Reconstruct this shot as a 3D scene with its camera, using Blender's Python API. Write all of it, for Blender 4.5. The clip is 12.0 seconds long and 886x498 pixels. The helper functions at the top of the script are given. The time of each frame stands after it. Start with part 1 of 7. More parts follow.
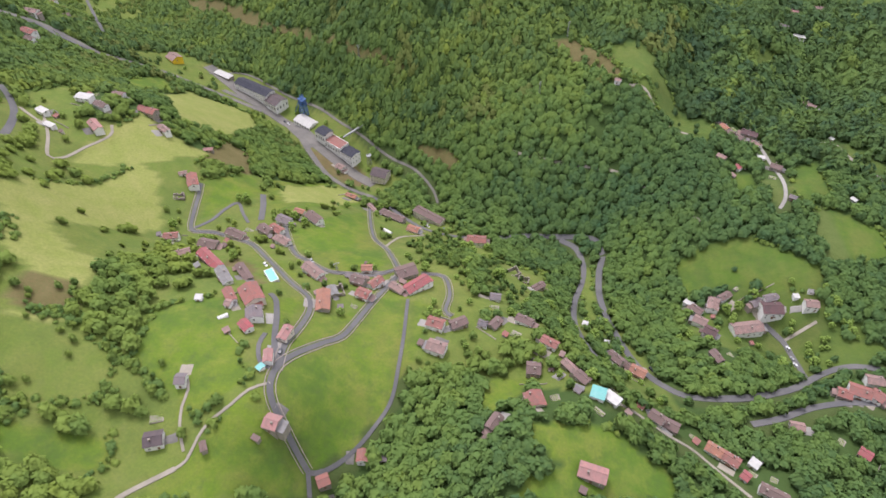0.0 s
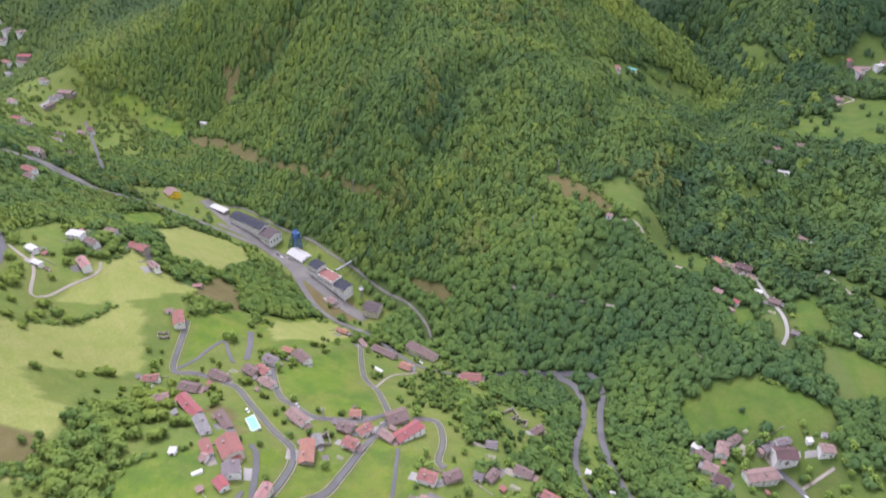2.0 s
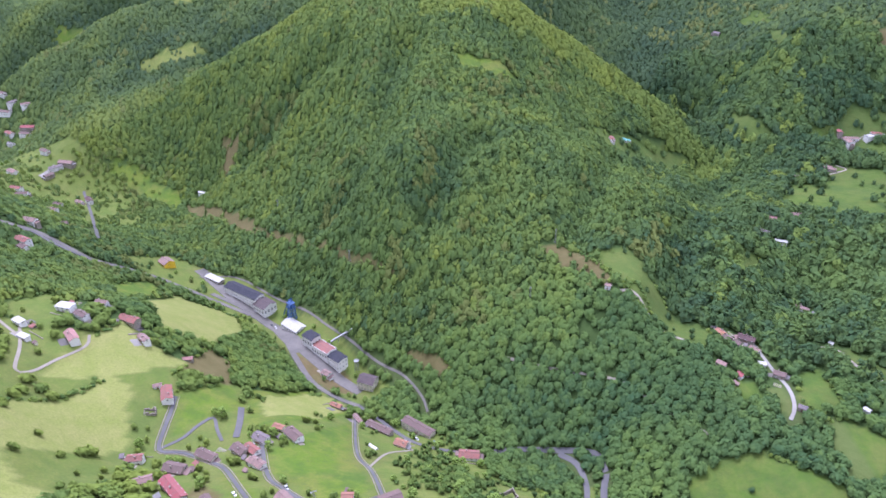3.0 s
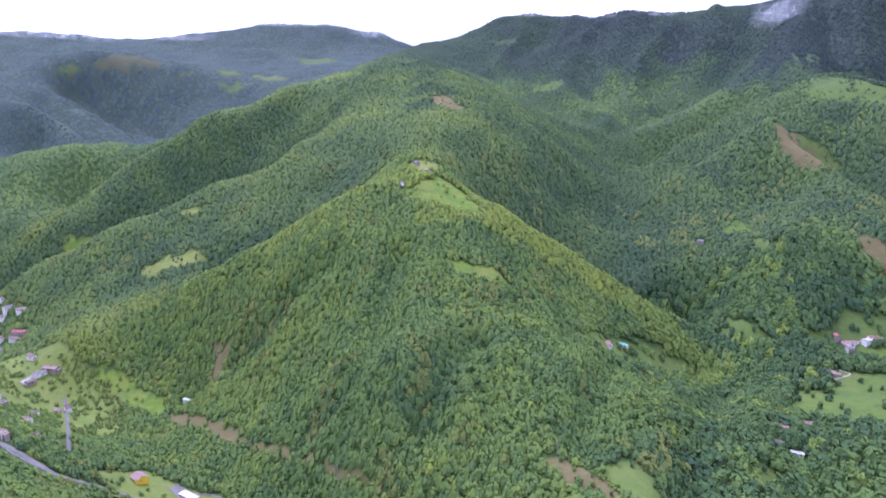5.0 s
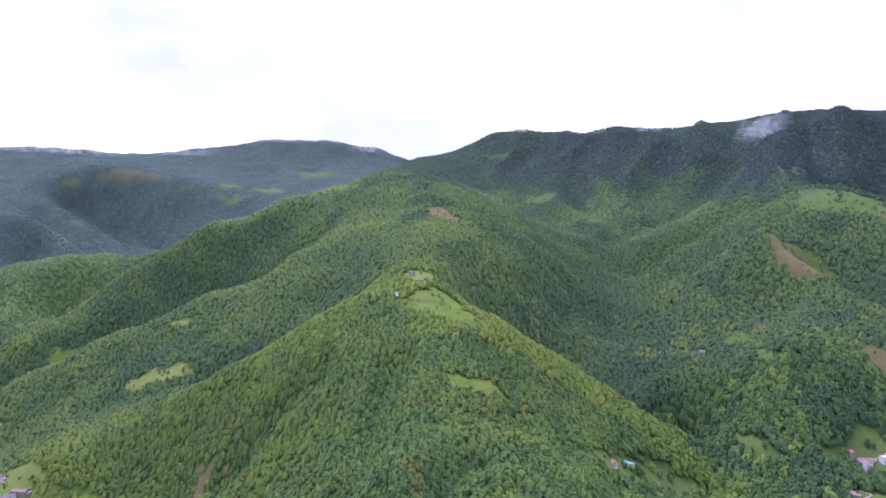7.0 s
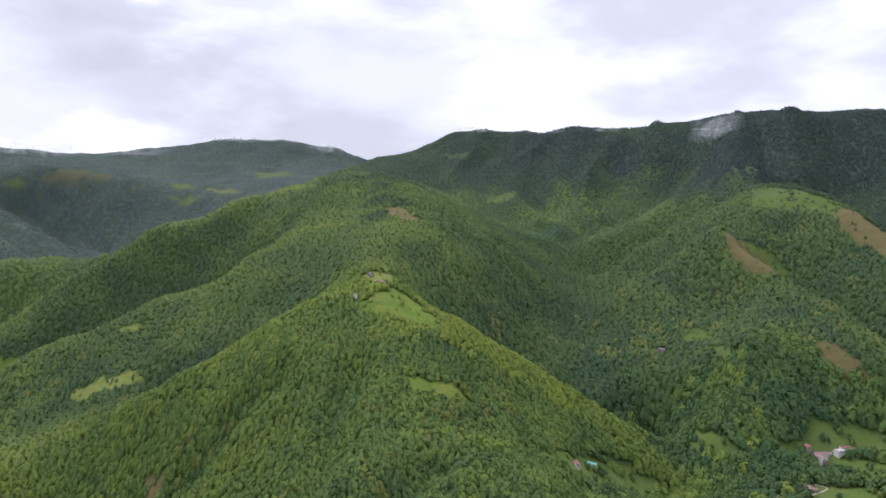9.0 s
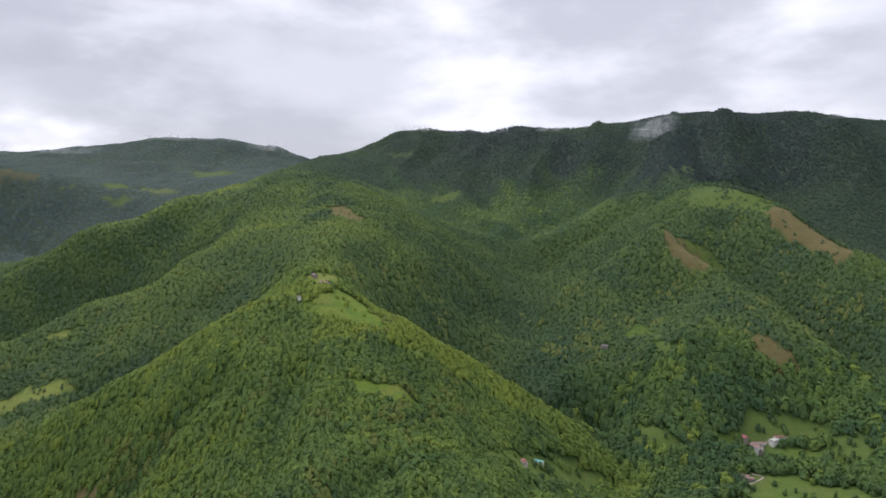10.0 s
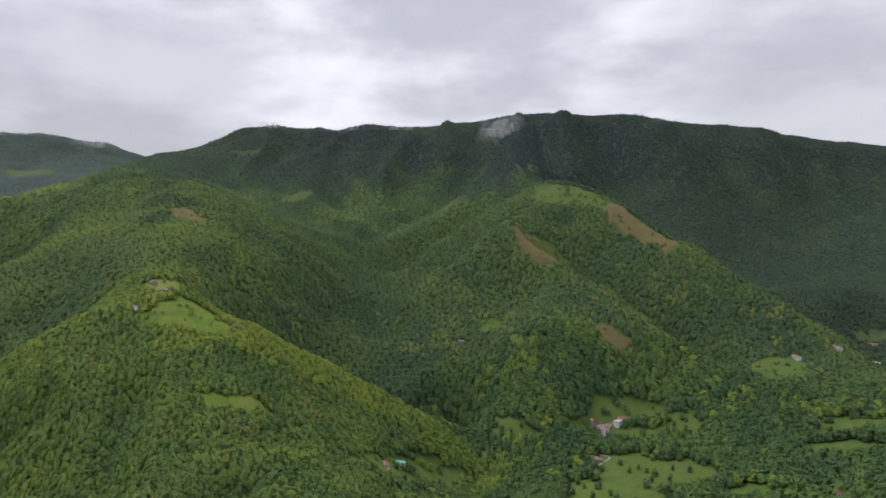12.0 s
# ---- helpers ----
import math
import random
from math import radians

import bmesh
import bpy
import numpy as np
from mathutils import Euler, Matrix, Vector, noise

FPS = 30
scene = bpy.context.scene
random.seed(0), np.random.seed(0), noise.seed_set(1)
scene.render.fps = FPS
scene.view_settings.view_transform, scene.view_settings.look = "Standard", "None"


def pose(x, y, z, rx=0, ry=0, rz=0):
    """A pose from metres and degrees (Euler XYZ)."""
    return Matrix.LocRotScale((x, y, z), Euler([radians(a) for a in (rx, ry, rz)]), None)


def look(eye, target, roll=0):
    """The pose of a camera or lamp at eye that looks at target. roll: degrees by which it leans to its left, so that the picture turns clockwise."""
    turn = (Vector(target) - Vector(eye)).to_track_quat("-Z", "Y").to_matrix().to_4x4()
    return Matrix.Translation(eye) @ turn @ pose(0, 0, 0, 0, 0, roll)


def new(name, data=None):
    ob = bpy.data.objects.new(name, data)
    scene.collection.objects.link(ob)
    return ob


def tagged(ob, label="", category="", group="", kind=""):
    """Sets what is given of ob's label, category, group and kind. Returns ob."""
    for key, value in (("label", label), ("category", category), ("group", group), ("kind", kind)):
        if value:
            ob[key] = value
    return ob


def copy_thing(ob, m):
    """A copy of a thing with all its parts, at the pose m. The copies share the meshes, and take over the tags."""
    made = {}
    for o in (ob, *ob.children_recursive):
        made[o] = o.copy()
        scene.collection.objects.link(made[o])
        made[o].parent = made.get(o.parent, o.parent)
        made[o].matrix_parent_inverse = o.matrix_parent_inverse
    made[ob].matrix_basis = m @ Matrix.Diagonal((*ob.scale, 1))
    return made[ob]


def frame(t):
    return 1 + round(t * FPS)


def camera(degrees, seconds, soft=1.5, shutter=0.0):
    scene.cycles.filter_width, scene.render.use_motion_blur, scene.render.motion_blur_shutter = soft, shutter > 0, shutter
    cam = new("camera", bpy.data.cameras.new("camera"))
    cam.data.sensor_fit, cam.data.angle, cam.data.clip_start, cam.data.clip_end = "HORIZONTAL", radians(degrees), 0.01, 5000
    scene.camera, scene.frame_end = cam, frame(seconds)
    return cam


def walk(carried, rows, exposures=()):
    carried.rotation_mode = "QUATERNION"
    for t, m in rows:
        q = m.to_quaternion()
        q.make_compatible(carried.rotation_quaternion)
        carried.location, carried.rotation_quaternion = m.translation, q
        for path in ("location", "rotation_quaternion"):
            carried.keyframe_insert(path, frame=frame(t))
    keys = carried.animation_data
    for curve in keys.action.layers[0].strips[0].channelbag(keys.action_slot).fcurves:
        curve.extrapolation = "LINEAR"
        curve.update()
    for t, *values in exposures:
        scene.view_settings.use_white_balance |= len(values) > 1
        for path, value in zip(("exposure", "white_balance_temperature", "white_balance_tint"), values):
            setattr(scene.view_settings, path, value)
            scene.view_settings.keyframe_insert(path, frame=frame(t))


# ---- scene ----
cam = camera(67.15, 12.0, soft=1.65, shutter=0.25)
# seconds, x, y, z, pitch, lean, heading
PATH = [
    (0.0, 0.00, 0.00, 470.00, -46.04, -0.15, 0.00), (0.5, 0.48, 4.50, 469.96, -46.05, -0.16, -0.06),
    (1.0, 0.96, 9.00, 469.93, -45.83, -0.16, -0.13), (1.5, 1.43, 13.51, 469.88, -43.50, -0.23, -0.17),
    (2.0, 1.88, 17.99, 469.82, -35.54, -0.24, -0.46), (2.5, 2.32, 22.45, 469.75, -30.07, -0.25, -0.66),
    (2.7, 2.50, 24.23, 469.71, -30.06, -0.26, -0.66), (3.2, 2.90, 28.7, 469.6, -29.4, -0.27, -0.73),
    (4.3, 3.76, 38.41, 469.37, -19.77, -0.30, -0.94),
    (4.5, 3.91, 40.17, 469.32, -17.71, -0.30, -0.99), (5.0, 4.24, 44.56, 469.18, -12.81, -0.29, -1.09),
    (5.5, 4.55, 48.96, 469.02, -7.92, -0.22, -1.20), (6.0, 4.85, 53.35, 468.85, -3.48, -0.23, -1.25),
    (6.5, 5.14, 57.76, 468.67, -3.47, -0.22, -1.27), (7.0, 5.43, 62.19, 468.49, -3.45, -0.21, -1.47),
    (9.0, 6.55, 80.16, 467.72, -3.42, 0.05, -4.91), (9.5, 6.83, 84.70, 467.53, -3.43, 0.11, -6.75),
    (10.0, 7.12, 89.26, 467.34, -3.47, 0.28, -9.64), (10.5, 7.43, 93.83, 467.14, -3.52, 0.47, -12.55),
    (11.0, 7.74, 98.40, 466.95, -3.54, 0.66, -15.31), (11.5, 8.05, 102.98, 466.76, -3.60, 0.80, -18.19),
    (12.0, 8.37, 107.56, 466.57, -3.69, 0.94, -22.26)]
EXPOSURES = [(0.0, -0.23, 6150, 20), (1.5, -0.17, 6000, 22), (2.5, 0.04, 5500, 28), (4.5, 0.21, 5050, 41), (5.5, 0.19, 5050, 42), (7.0, -0.06, 5150, 38),
             (9.0, -0.52, 5900, 20), (10.5, -0.86, 6150, 16), (12.0, -0.94, 6200, 15)]
walk(cam, [(t, pose(x, y, z, 90 + p, r, h)) for t, x, y, z, p, r, h in PATH], EXPOSURES)

# ---- sky and sun ----
SUN_HEIGHT, SUN_TURN = 62.0, -28.0  # degrees above the horizon; degrees clockwise from +y
world = bpy.data.worlds.new("overcast_sky")
scene.world = world
world.use_nodes = True
wn, wl = world.node_tree.nodes, world.node_tree.links
wn.clear()
w_out, w_bg = wn.new("ShaderNodeOutputWorld"), wn.new("ShaderNodeBackground")
w_sky = wn.new("ShaderNodeTexSky")
w_sky.sky_type, w_sky.sun_disc = "NISHITA", False
w_sky.sun_elevation, w_sky.sun_rotation = radians(SUN_HEIGHT), radians(SUN_TURN)
w_sky.air_density, w_sky.dust_density = 1.0, 2.0
w_co = wn.new("ShaderNodeTexCoord")
w_map = wn.new("ShaderNodeMapping")
w_map.inputs["Scale"].default_value = (1.0, 1.0, 2.5)
w_map.inputs["Location"].default_value = (1.7, 0.4, 0.3)
w_no = wn.new("ShaderNodeTexNoise")
w_no.inputs["Scale"].default_value, w_no.inputs["Detail"].default_value = 3.4, 6.0
w_no.inputs["Roughness"].default_value, w_no.inputs["Distortion"].default_value = 0.52, 0.0
w_ramp = wn.new("ShaderNodeValToRGB")
w_ramp.color_ramp.elements[0].position, w_ramp.color_ramp.elements[0].color = 0.34, (0.58, 0.585, 0.605, 1)
w_ramp.color_ramp.elements[1].position, w_ramp.color_ramp.elements[1].color = 0.66, (1.02, 1.02, 1.03, 1)
w_ramp.color_ramp.interpolation = "EASE"
w_dim = wn.new("ShaderNodeMix")
w_dim.data_type, w_dim.blend_type = "RGBA", "MIX"
w_dim.inputs[0].default_value = 0.90
w_gain = wn.new("ShaderNodeVectorMath")
w_gain.operation = "SCALE"
w_gain.inputs["Scale"].default_value = 0.12
wl.new(w_co.outputs["Generated"], w_map.inputs["Vector"])
wl.new(w_map.outputs["Vector"], w_no.inputs["Vector"])
wl.new(w_no.outputs["Fac"], w_ramp.inputs["Fac"])
wl.new(w_sky.outputs["Color"], w_gain.inputs[0])
cloud = w_ramp.outputs["Color"]
for turn, lift, reach in ((-5.0, 13.0, 0.945), (-27.0, 10.0, 0.965), (56.0, 5.0, 0.945)):  # three heavier, greyer clouds over the range
    w_warp = wn.new("ShaderNodeVectorMath")
    w_warp.operation = "MULTIPLY_ADD"
    w_warp.inputs[1].default_value = (0.20, 0.20, 0.16)
    wl.new(w_no.outputs["Color"], w_warp.inputs[0])
    w_turn = wn.new("ShaderNodeVectorMath")
    w_turn.operation = "SUBTRACT"
    w_turn.inputs[1].default_value = (0.10, 0.10, 0.08)
    wl.new(w_co.outputs["Generated"], w_turn.inputs[0])
    wl.new(w_turn.outputs["Vector"], w_warp.inputs[2])
    w_dot, w_near, w_grey = wn.new("ShaderNodeVectorMath"), wn.new("ShaderNodeMapRange"), wn.new("ShaderNodeMix")
    w_dot.operation, w_near.interpolation_type, w_grey.data_type = "DOT_PRODUCT", "SMOOTHSTEP", "RGBA"
    w_dot.inputs[1].default_value = (math.sin(radians(turn)) * math.cos(radians(lift)), math.cos(radians(turn)) * math.cos(radians(lift)), math.sin(radians(lift)))
    for key, v in (("From Min", reach), ("From Max", 1.0), ("To Min", 0.0), ("To Max", 0.75)):
        w_near.inputs[key].default_value = v
    w_patch = wn.new("ShaderNodeMath")
    w_patch.operation = "MULTIPLY"
    wl.new(w_warp.outputs["Vector"], w_dot.inputs[0])
    wl.new(w_dot.outputs["Value"], w_near.inputs["Value"])
    wl.new(w_near.outputs["Result"], w_patch.inputs[0])
    wl.new(w_no.outputs["Fac"], w_patch.inputs[1])
    w_grey.inputs[7].default_value = (0.36, 0.365, 0.385, 1)
    wl.new(w_patch.outputs["Value"], w_grey.inputs[0])
    wl.new(cloud, w_grey.inputs[6])
    cloud = w_grey.outputs[2]
wl.new(w_gain.outputs["Vector"], w_dim.inputs[6])
wl.new(cloud, w_dim.inputs[7])
wl.new(w_dim.outputs[2], w_bg.inputs["Color"])
w_bg.inputs["Strength"].default_value = 1.95
wl.new(w_bg.outputs["Background"], w_out.inputs["Surface"])

sun = new("sun", bpy.data.lights.new("sun", "SUN"))
sun.data.energy, sun.data.angle, sun.data.color = 3.5, radians(20), (1.0, 0.965, 0.91)
sun_from = Vector((math.sin(radians(SUN_TURN)) * math.cos(radians(SUN_HEIGHT)),
                   math.cos(radians(SUN_TURN)) * math.cos(radians(SUN_HEIGHT)), math.sin(radians(SUN_HEIGHT))))
sun.matrix_world = look(sun_from * 3000, (0, 0, 0))


# ---- materials ----
def nodes_of(name):
    mat = bpy.data.materials.new(name)
    mat.use_nodes = True
    nt = mat.node_tree
    return mat, nt, nt.nodes["Principled BSDF"]


def noise_at(nt, scale, detail=4.0, rough=0.55, space="Object"):
    co, no = nt.nodes.new("ShaderNodeTexCoord"), nt.nodes.new("ShaderNodeTexNoise")
    no.inputs["Scale"].default_value, no.inputs["Detail"].default_value = scale, detail
    no.inputs["Roughness"].default_value = rough
    nt.links.new(co.outputs[space], no.inputs["Vector"])
    return no.outputs["Fac"]


def blend(nt, fac, a, b, mode="MIX"):
    m = nt.nodes.new("ShaderNodeMix")
    m.data_type, m.blend_type = "RGBA", mode
    for i, v in ((0, fac), (6, a), (7, b)):
        if isinstance(v, (int, float)):
            m.inputs[i].default_value = v
        elif isinstance(v, tuple):
            m.inputs[i].default_value = (*v, 1)
        else:
            nt.links.new(v, m.inputs[i])
    return m.outputs[2]


def span(nt, value, a, b, lo=0.0, hi=1.0):
    r = nt.nodes.new("ShaderNodeMapRange")
    nt.links.new(value, r.inputs["Value"])
    for key, v in (("From Min", a), ("From Max", b), ("To Min", lo), ("To Max", hi)):
        r.inputs[key].default_value = v
    return r.outputs["Result"]


def relief(nt, bsdf, height, depth, strength=0.6):
    b = nt.nodes.new("ShaderNodeBump")
    b.inputs["Distance"].default_value, b.inputs["Strength"].default_value = depth, strength
    nt.links.new(height, b.inputs["Height"])
    nt.links.new(b.outputs["Normal"], bsdf.inputs["Normal"])


def surface(name, colour, worn, grain=3.0, patch=0.3, rough=0.85, depth=0.03, metal=0.0):
    """A plain weathered surface: two colours mixed at two scales, with fine relief."""
    mat, nt, bsdf = nodes_of(name)
    fine, wide = noise_at(nt, grain), noise_at(nt, patch, 3.0)
    c = blend(nt, span(nt, wide, 0.35, 0.65), colour, worn)
    c = blend(nt, span(nt, fine, 0.3, 0.7, 0.0, 0.35), c, tuple(v * 0.55 for v in colour))
    info = nt.nodes.new("ShaderNodeObjectInfo")
    c = blend(nt, span(nt, info.outputs["Random"], 0, 1, 0.0, 0.25), c, tuple(v * 0.7 for v in worn))
    nt.links.new(c, bsdf.inputs["Base Color"])
    bsdf.inputs["Roughness"].default_value, bsdf.inputs["Metallic"].default_value = rough, metal
    relief(nt, bsdf, fine, depth)
    return mat


def tile_surface(name, colour, worn):
    """Clay pantiles: courses down the slope, lichen and sooty patches."""
    mat, nt, bsdf = nodes_of(name)
    co, wave = nt.nodes.new("ShaderNodeTexCoord"), nt.nodes.new("ShaderNodeTexWave")
    wave.wave_type, wave.bands_direction = "BANDS", "X"
    wave.inputs["Scale"].default_value, wave.inputs["Distortion"].default_value = 1.1, 0.6
    nt.links.new(co.outputs["Object"], wave.inputs["Vector"])
    fine, wide = noise_at(nt, 2.6, 5.0), noise_at(nt, 0.35, 3.0)
    c = blend(nt, span(nt, wide, 0.36, 0.62), colour, worn)
    c = blend(nt, span(nt, fine, 0.42, 0.75, 0.0, 0.6), c, tuple(v * 0.5 for v in colour))
    info = nt.nodes.new("ShaderNodeObjectInfo")
    c = blend(nt, span(nt, info.outputs["Random"], 0, 1, 0.0, 0.45), c, worn)
    nt.links.new(c, bsdf.inputs["Base Color"])
    bsdf.inputs["Roughness"].default_value = 0.85
    relief(nt, bsdf, wave.outputs["Fac"], 0.06)
    return mat


ROOFS = {
    "red": tile_surface("red_tiles", (0.347, 0.122, 0.100), (0.243, 0.129, 0.110)),
    "crimson": tile_surface("crimson_tiles", (0.383, 0.088, 0.097), (0.274, 0.114, 0.110)),
    "orange": tile_surface("orange_tiles", (0.420, 0.184, 0.117), (0.289, 0.152, 0.114)),
    "pink": tile_surface("pink_tiles", (0.429, 0.209, 0.192), (0.304, 0.182, 0.167)),
    "faded": tile_surface("faded_tiles", (0.337, 0.209, 0.184), (0.228, 0.160, 0.141)),
    "brown": tile_surface("brown_tiles", (0.205, 0.133, 0.118), (0.160, 0.114, 0.103)),
    "plum": tile_surface("plum_tiles", (0.144, 0.076, 0.076), (0.099, 0.065, 0.065)),
    "dusk": tile_surface("dusky_tiles", (0.129, 0.095, 0.095), (0.091, 0.072, 0.076)),
    "slate": tile_surface("slate_sheets", (0.152, 0.144, 0.152), (0.213, 0.167, 0.167)),
    "grey": tile_surface("fibre_cement", (0.258, 0.251, 0.251), (0.205, 0.190, 0.182)),
    "navy": tile_surface("blue_slate", (0.024, 0.027, 0.042), (0.048, 0.048, 0.064)),
    "pale": surface("pale_roof", (0.55, 0.53, 0.50), (0.45, 0.44, 0.42), 2.0, 0.3, 0.7),
    "turquoise": surface("turquoise_sheet", (0.122, 0.418, 0.380), (0.198, 0.456, 0.426), 1.5, 0.4, 0.5),
}
WALLS = {
    "white": surface("white_plaster", (0.86, 0.85, 0.83), (0.76, 0.74, 0.71), 1.6, 0.35, 0.9),
    "cream": surface("cream_plaster", (0.72, 0.66, 0.56), (0.60, 0.54, 0.45), 1.6, 0.35, 0.9),
    "stone": surface("rubble_stone", (0.36, 0.31, 0.26), (0.27, 0.24, 0.20), 2.4, 0.5, 0.95, 0.06),
    "yellow": surface("yellow_sheet", (0.85, 0.56, 0.02), (0.78, 0.50, 0.03), 1.5, 0.4, 0.6),
}
GLASS = surface("window_glass", (0.035, 0.04, 0.05), (0.05, 0.055, 0.06), 1.0, 0.5, 0.18, 0.002)
WOOD = surface("painted_wood", (0.16, 0.085, 0.05), (0.22, 0.13, 0.08), 3.0, 0.6, 0.7)
FRAME = surface("window_paint", (0.70, 0.68, 0.64), (0.60, 0.58, 0.54), 3.0, 0.6, 0.6)
STONE = surface("chimney_stone", (0.40, 0.34, 0.29), (0.28, 0.24, 0.21), 3.0, 0.8, 0.95, 0.05)
ASPHALT = surface("worn_asphalt", (0.11, 0.108, 0.113), (0.16, 0.154, 0.152), 0.8, 0.05, 0.9, 0.02)
CONCRETE = surface("concrete", (0.36, 0.34, 0.31), (0.27, 0.255, 0.235), 0.8, 0.08, 0.9, 0.03)
YARD = surface("colliery_yard", (0.140, 0.132, 0.122), (0.205, 0.190, 0.170), 0.35, 0.06, 0.95, 0.03)
DIRT = surface("gravel_track", (0.37, 0.33, 0.27), (0.28, 0.25, 0.20), 0.9, 0.08, 0.95, 0.04)
BLUE_STEEL = surface("blue_steel", (0.035, 0.10, 0.30), (0.05, 0.13, 0.33), 1.5, 0.4, 0.5, 0.01)
GREY_STEEL = surface("grey_steel", (0.36, 0.37, 0.38), (0.28, 0.28, 0.28), 1.5, 0.4, 0.5, 0.01, 0.3)
WATER = surface("pool_water", (0.13, 0.56, 0.50), (0.17, 0.60, 0.54), 0.6, 0.2, 0.35, 0.01)
BARK = surface("bark", (0.11, 0.085, 0.06), (0.075, 0.06, 0.045), 3.0, 0.6, 0.95, 0.05)


def leaf_surface(name, young, full, dark, patch=0.012, stir=0.36, mass=True):
    """Foliage seen from far: its tone goes from tree to tree, from spray to spray and from stand to stand, and carries
    painted sun and shade of the landforms.
    """
    mat, nt, bsdf = nodes_of(name)
    geo, tone = nt.nodes.new("ShaderNodeNewGeometry"), nt.nodes.new("ShaderNodeAttribute")
    tone.attribute_name = "tone"
    stand, fine = noise_at(nt, patch, 3.0), noise_at(nt, 0.9, 3.0, 0.65)
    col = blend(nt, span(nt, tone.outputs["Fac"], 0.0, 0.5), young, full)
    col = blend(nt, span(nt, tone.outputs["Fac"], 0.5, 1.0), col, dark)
    col = blend(nt, span(nt, stand, 0.4, 0.68, 0.0, 0.5), col, full)
    col = blend(nt, span(nt, geo.outputs["Random Per Island"], 0, 1, 0.0, stir), col, young)
    col = blend(nt, span(nt, fine, 0.3, 0.7, stir * 0.7, 0.0), col, dark)
    col = blend(nt, span(nt, tone.outputs["Fac"], 0.0, -1.0), col, (0.118, 0.128, 0.064))
    # Tone above 1: heath on the heights, painted cloud shade behind the east crest.
    col = blend(nt, span(nt, tone.outputs["Fac"], 1.0, 2.0), col, (0.042, 0.060, 0.058))
    if mass:
        lie = nt.nodes.new("ShaderNodeAttribute")
        lie.attribute_name = "lie"
        nt.links.new(lie.outputs["Vector"], bsdf.inputs["Normal"])
    nt.links.new(col, bsdf.inputs["Base Color"])
    bsdf.inputs["Roughness"].default_value = 0.75
    bsdf.inputs["Specular IOR Level"].default_value = 0.08
    through_leaf, both = nt.nodes.new("ShaderNodeBsdfTranslucent"), nt.nodes.new("ShaderNodeMixShader")
    nt.links.new(blend(nt, 0.5, col, young), through_leaf.inputs["Color"])
    both.inputs["Fac"].default_value = 0.3
    nt.links.new(bsdf.outputs["BSDF"], both.inputs[1])
    nt.links.new(through_leaf.outputs["BSDF"], both.inputs[2])
    nt.links.new(both.outputs["Shader"], nt.nodes["Material Output"].inputs["Surface"])
    return mat


LEAF = leaf_surface("valley_leaves", (0.256, 0.330, 0.062), (0.141, 0.229, 0.062), (0.059, 0.126, 0.060), 0.012, 0.16)
LEAF_HILL = leaf_surface("hill_leaves", (0.246, 0.312, 0.056), (0.132, 0.210, 0.058), (0.054, 0.112, 0.056), 0.012, 0.13)
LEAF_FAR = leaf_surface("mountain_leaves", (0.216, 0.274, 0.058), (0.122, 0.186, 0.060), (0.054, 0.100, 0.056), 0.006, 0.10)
# Far leaves mixed bluer and duller: aerial haze put into their colour.
LEAF_RANGE = leaf_surface("hazed_range_leaves", (0.120, 0.170, 0.118), (0.078, 0.116, 0.100), (0.052, 0.076, 0.082), 0.004, 0.16)
LEAF_TREE = leaf_surface("garden_leaves", (0.270, 0.370, 0.080), (0.165, 0.285, 0.070), (0.095, 0.190, 0.060), 0.05, 0.36, False)


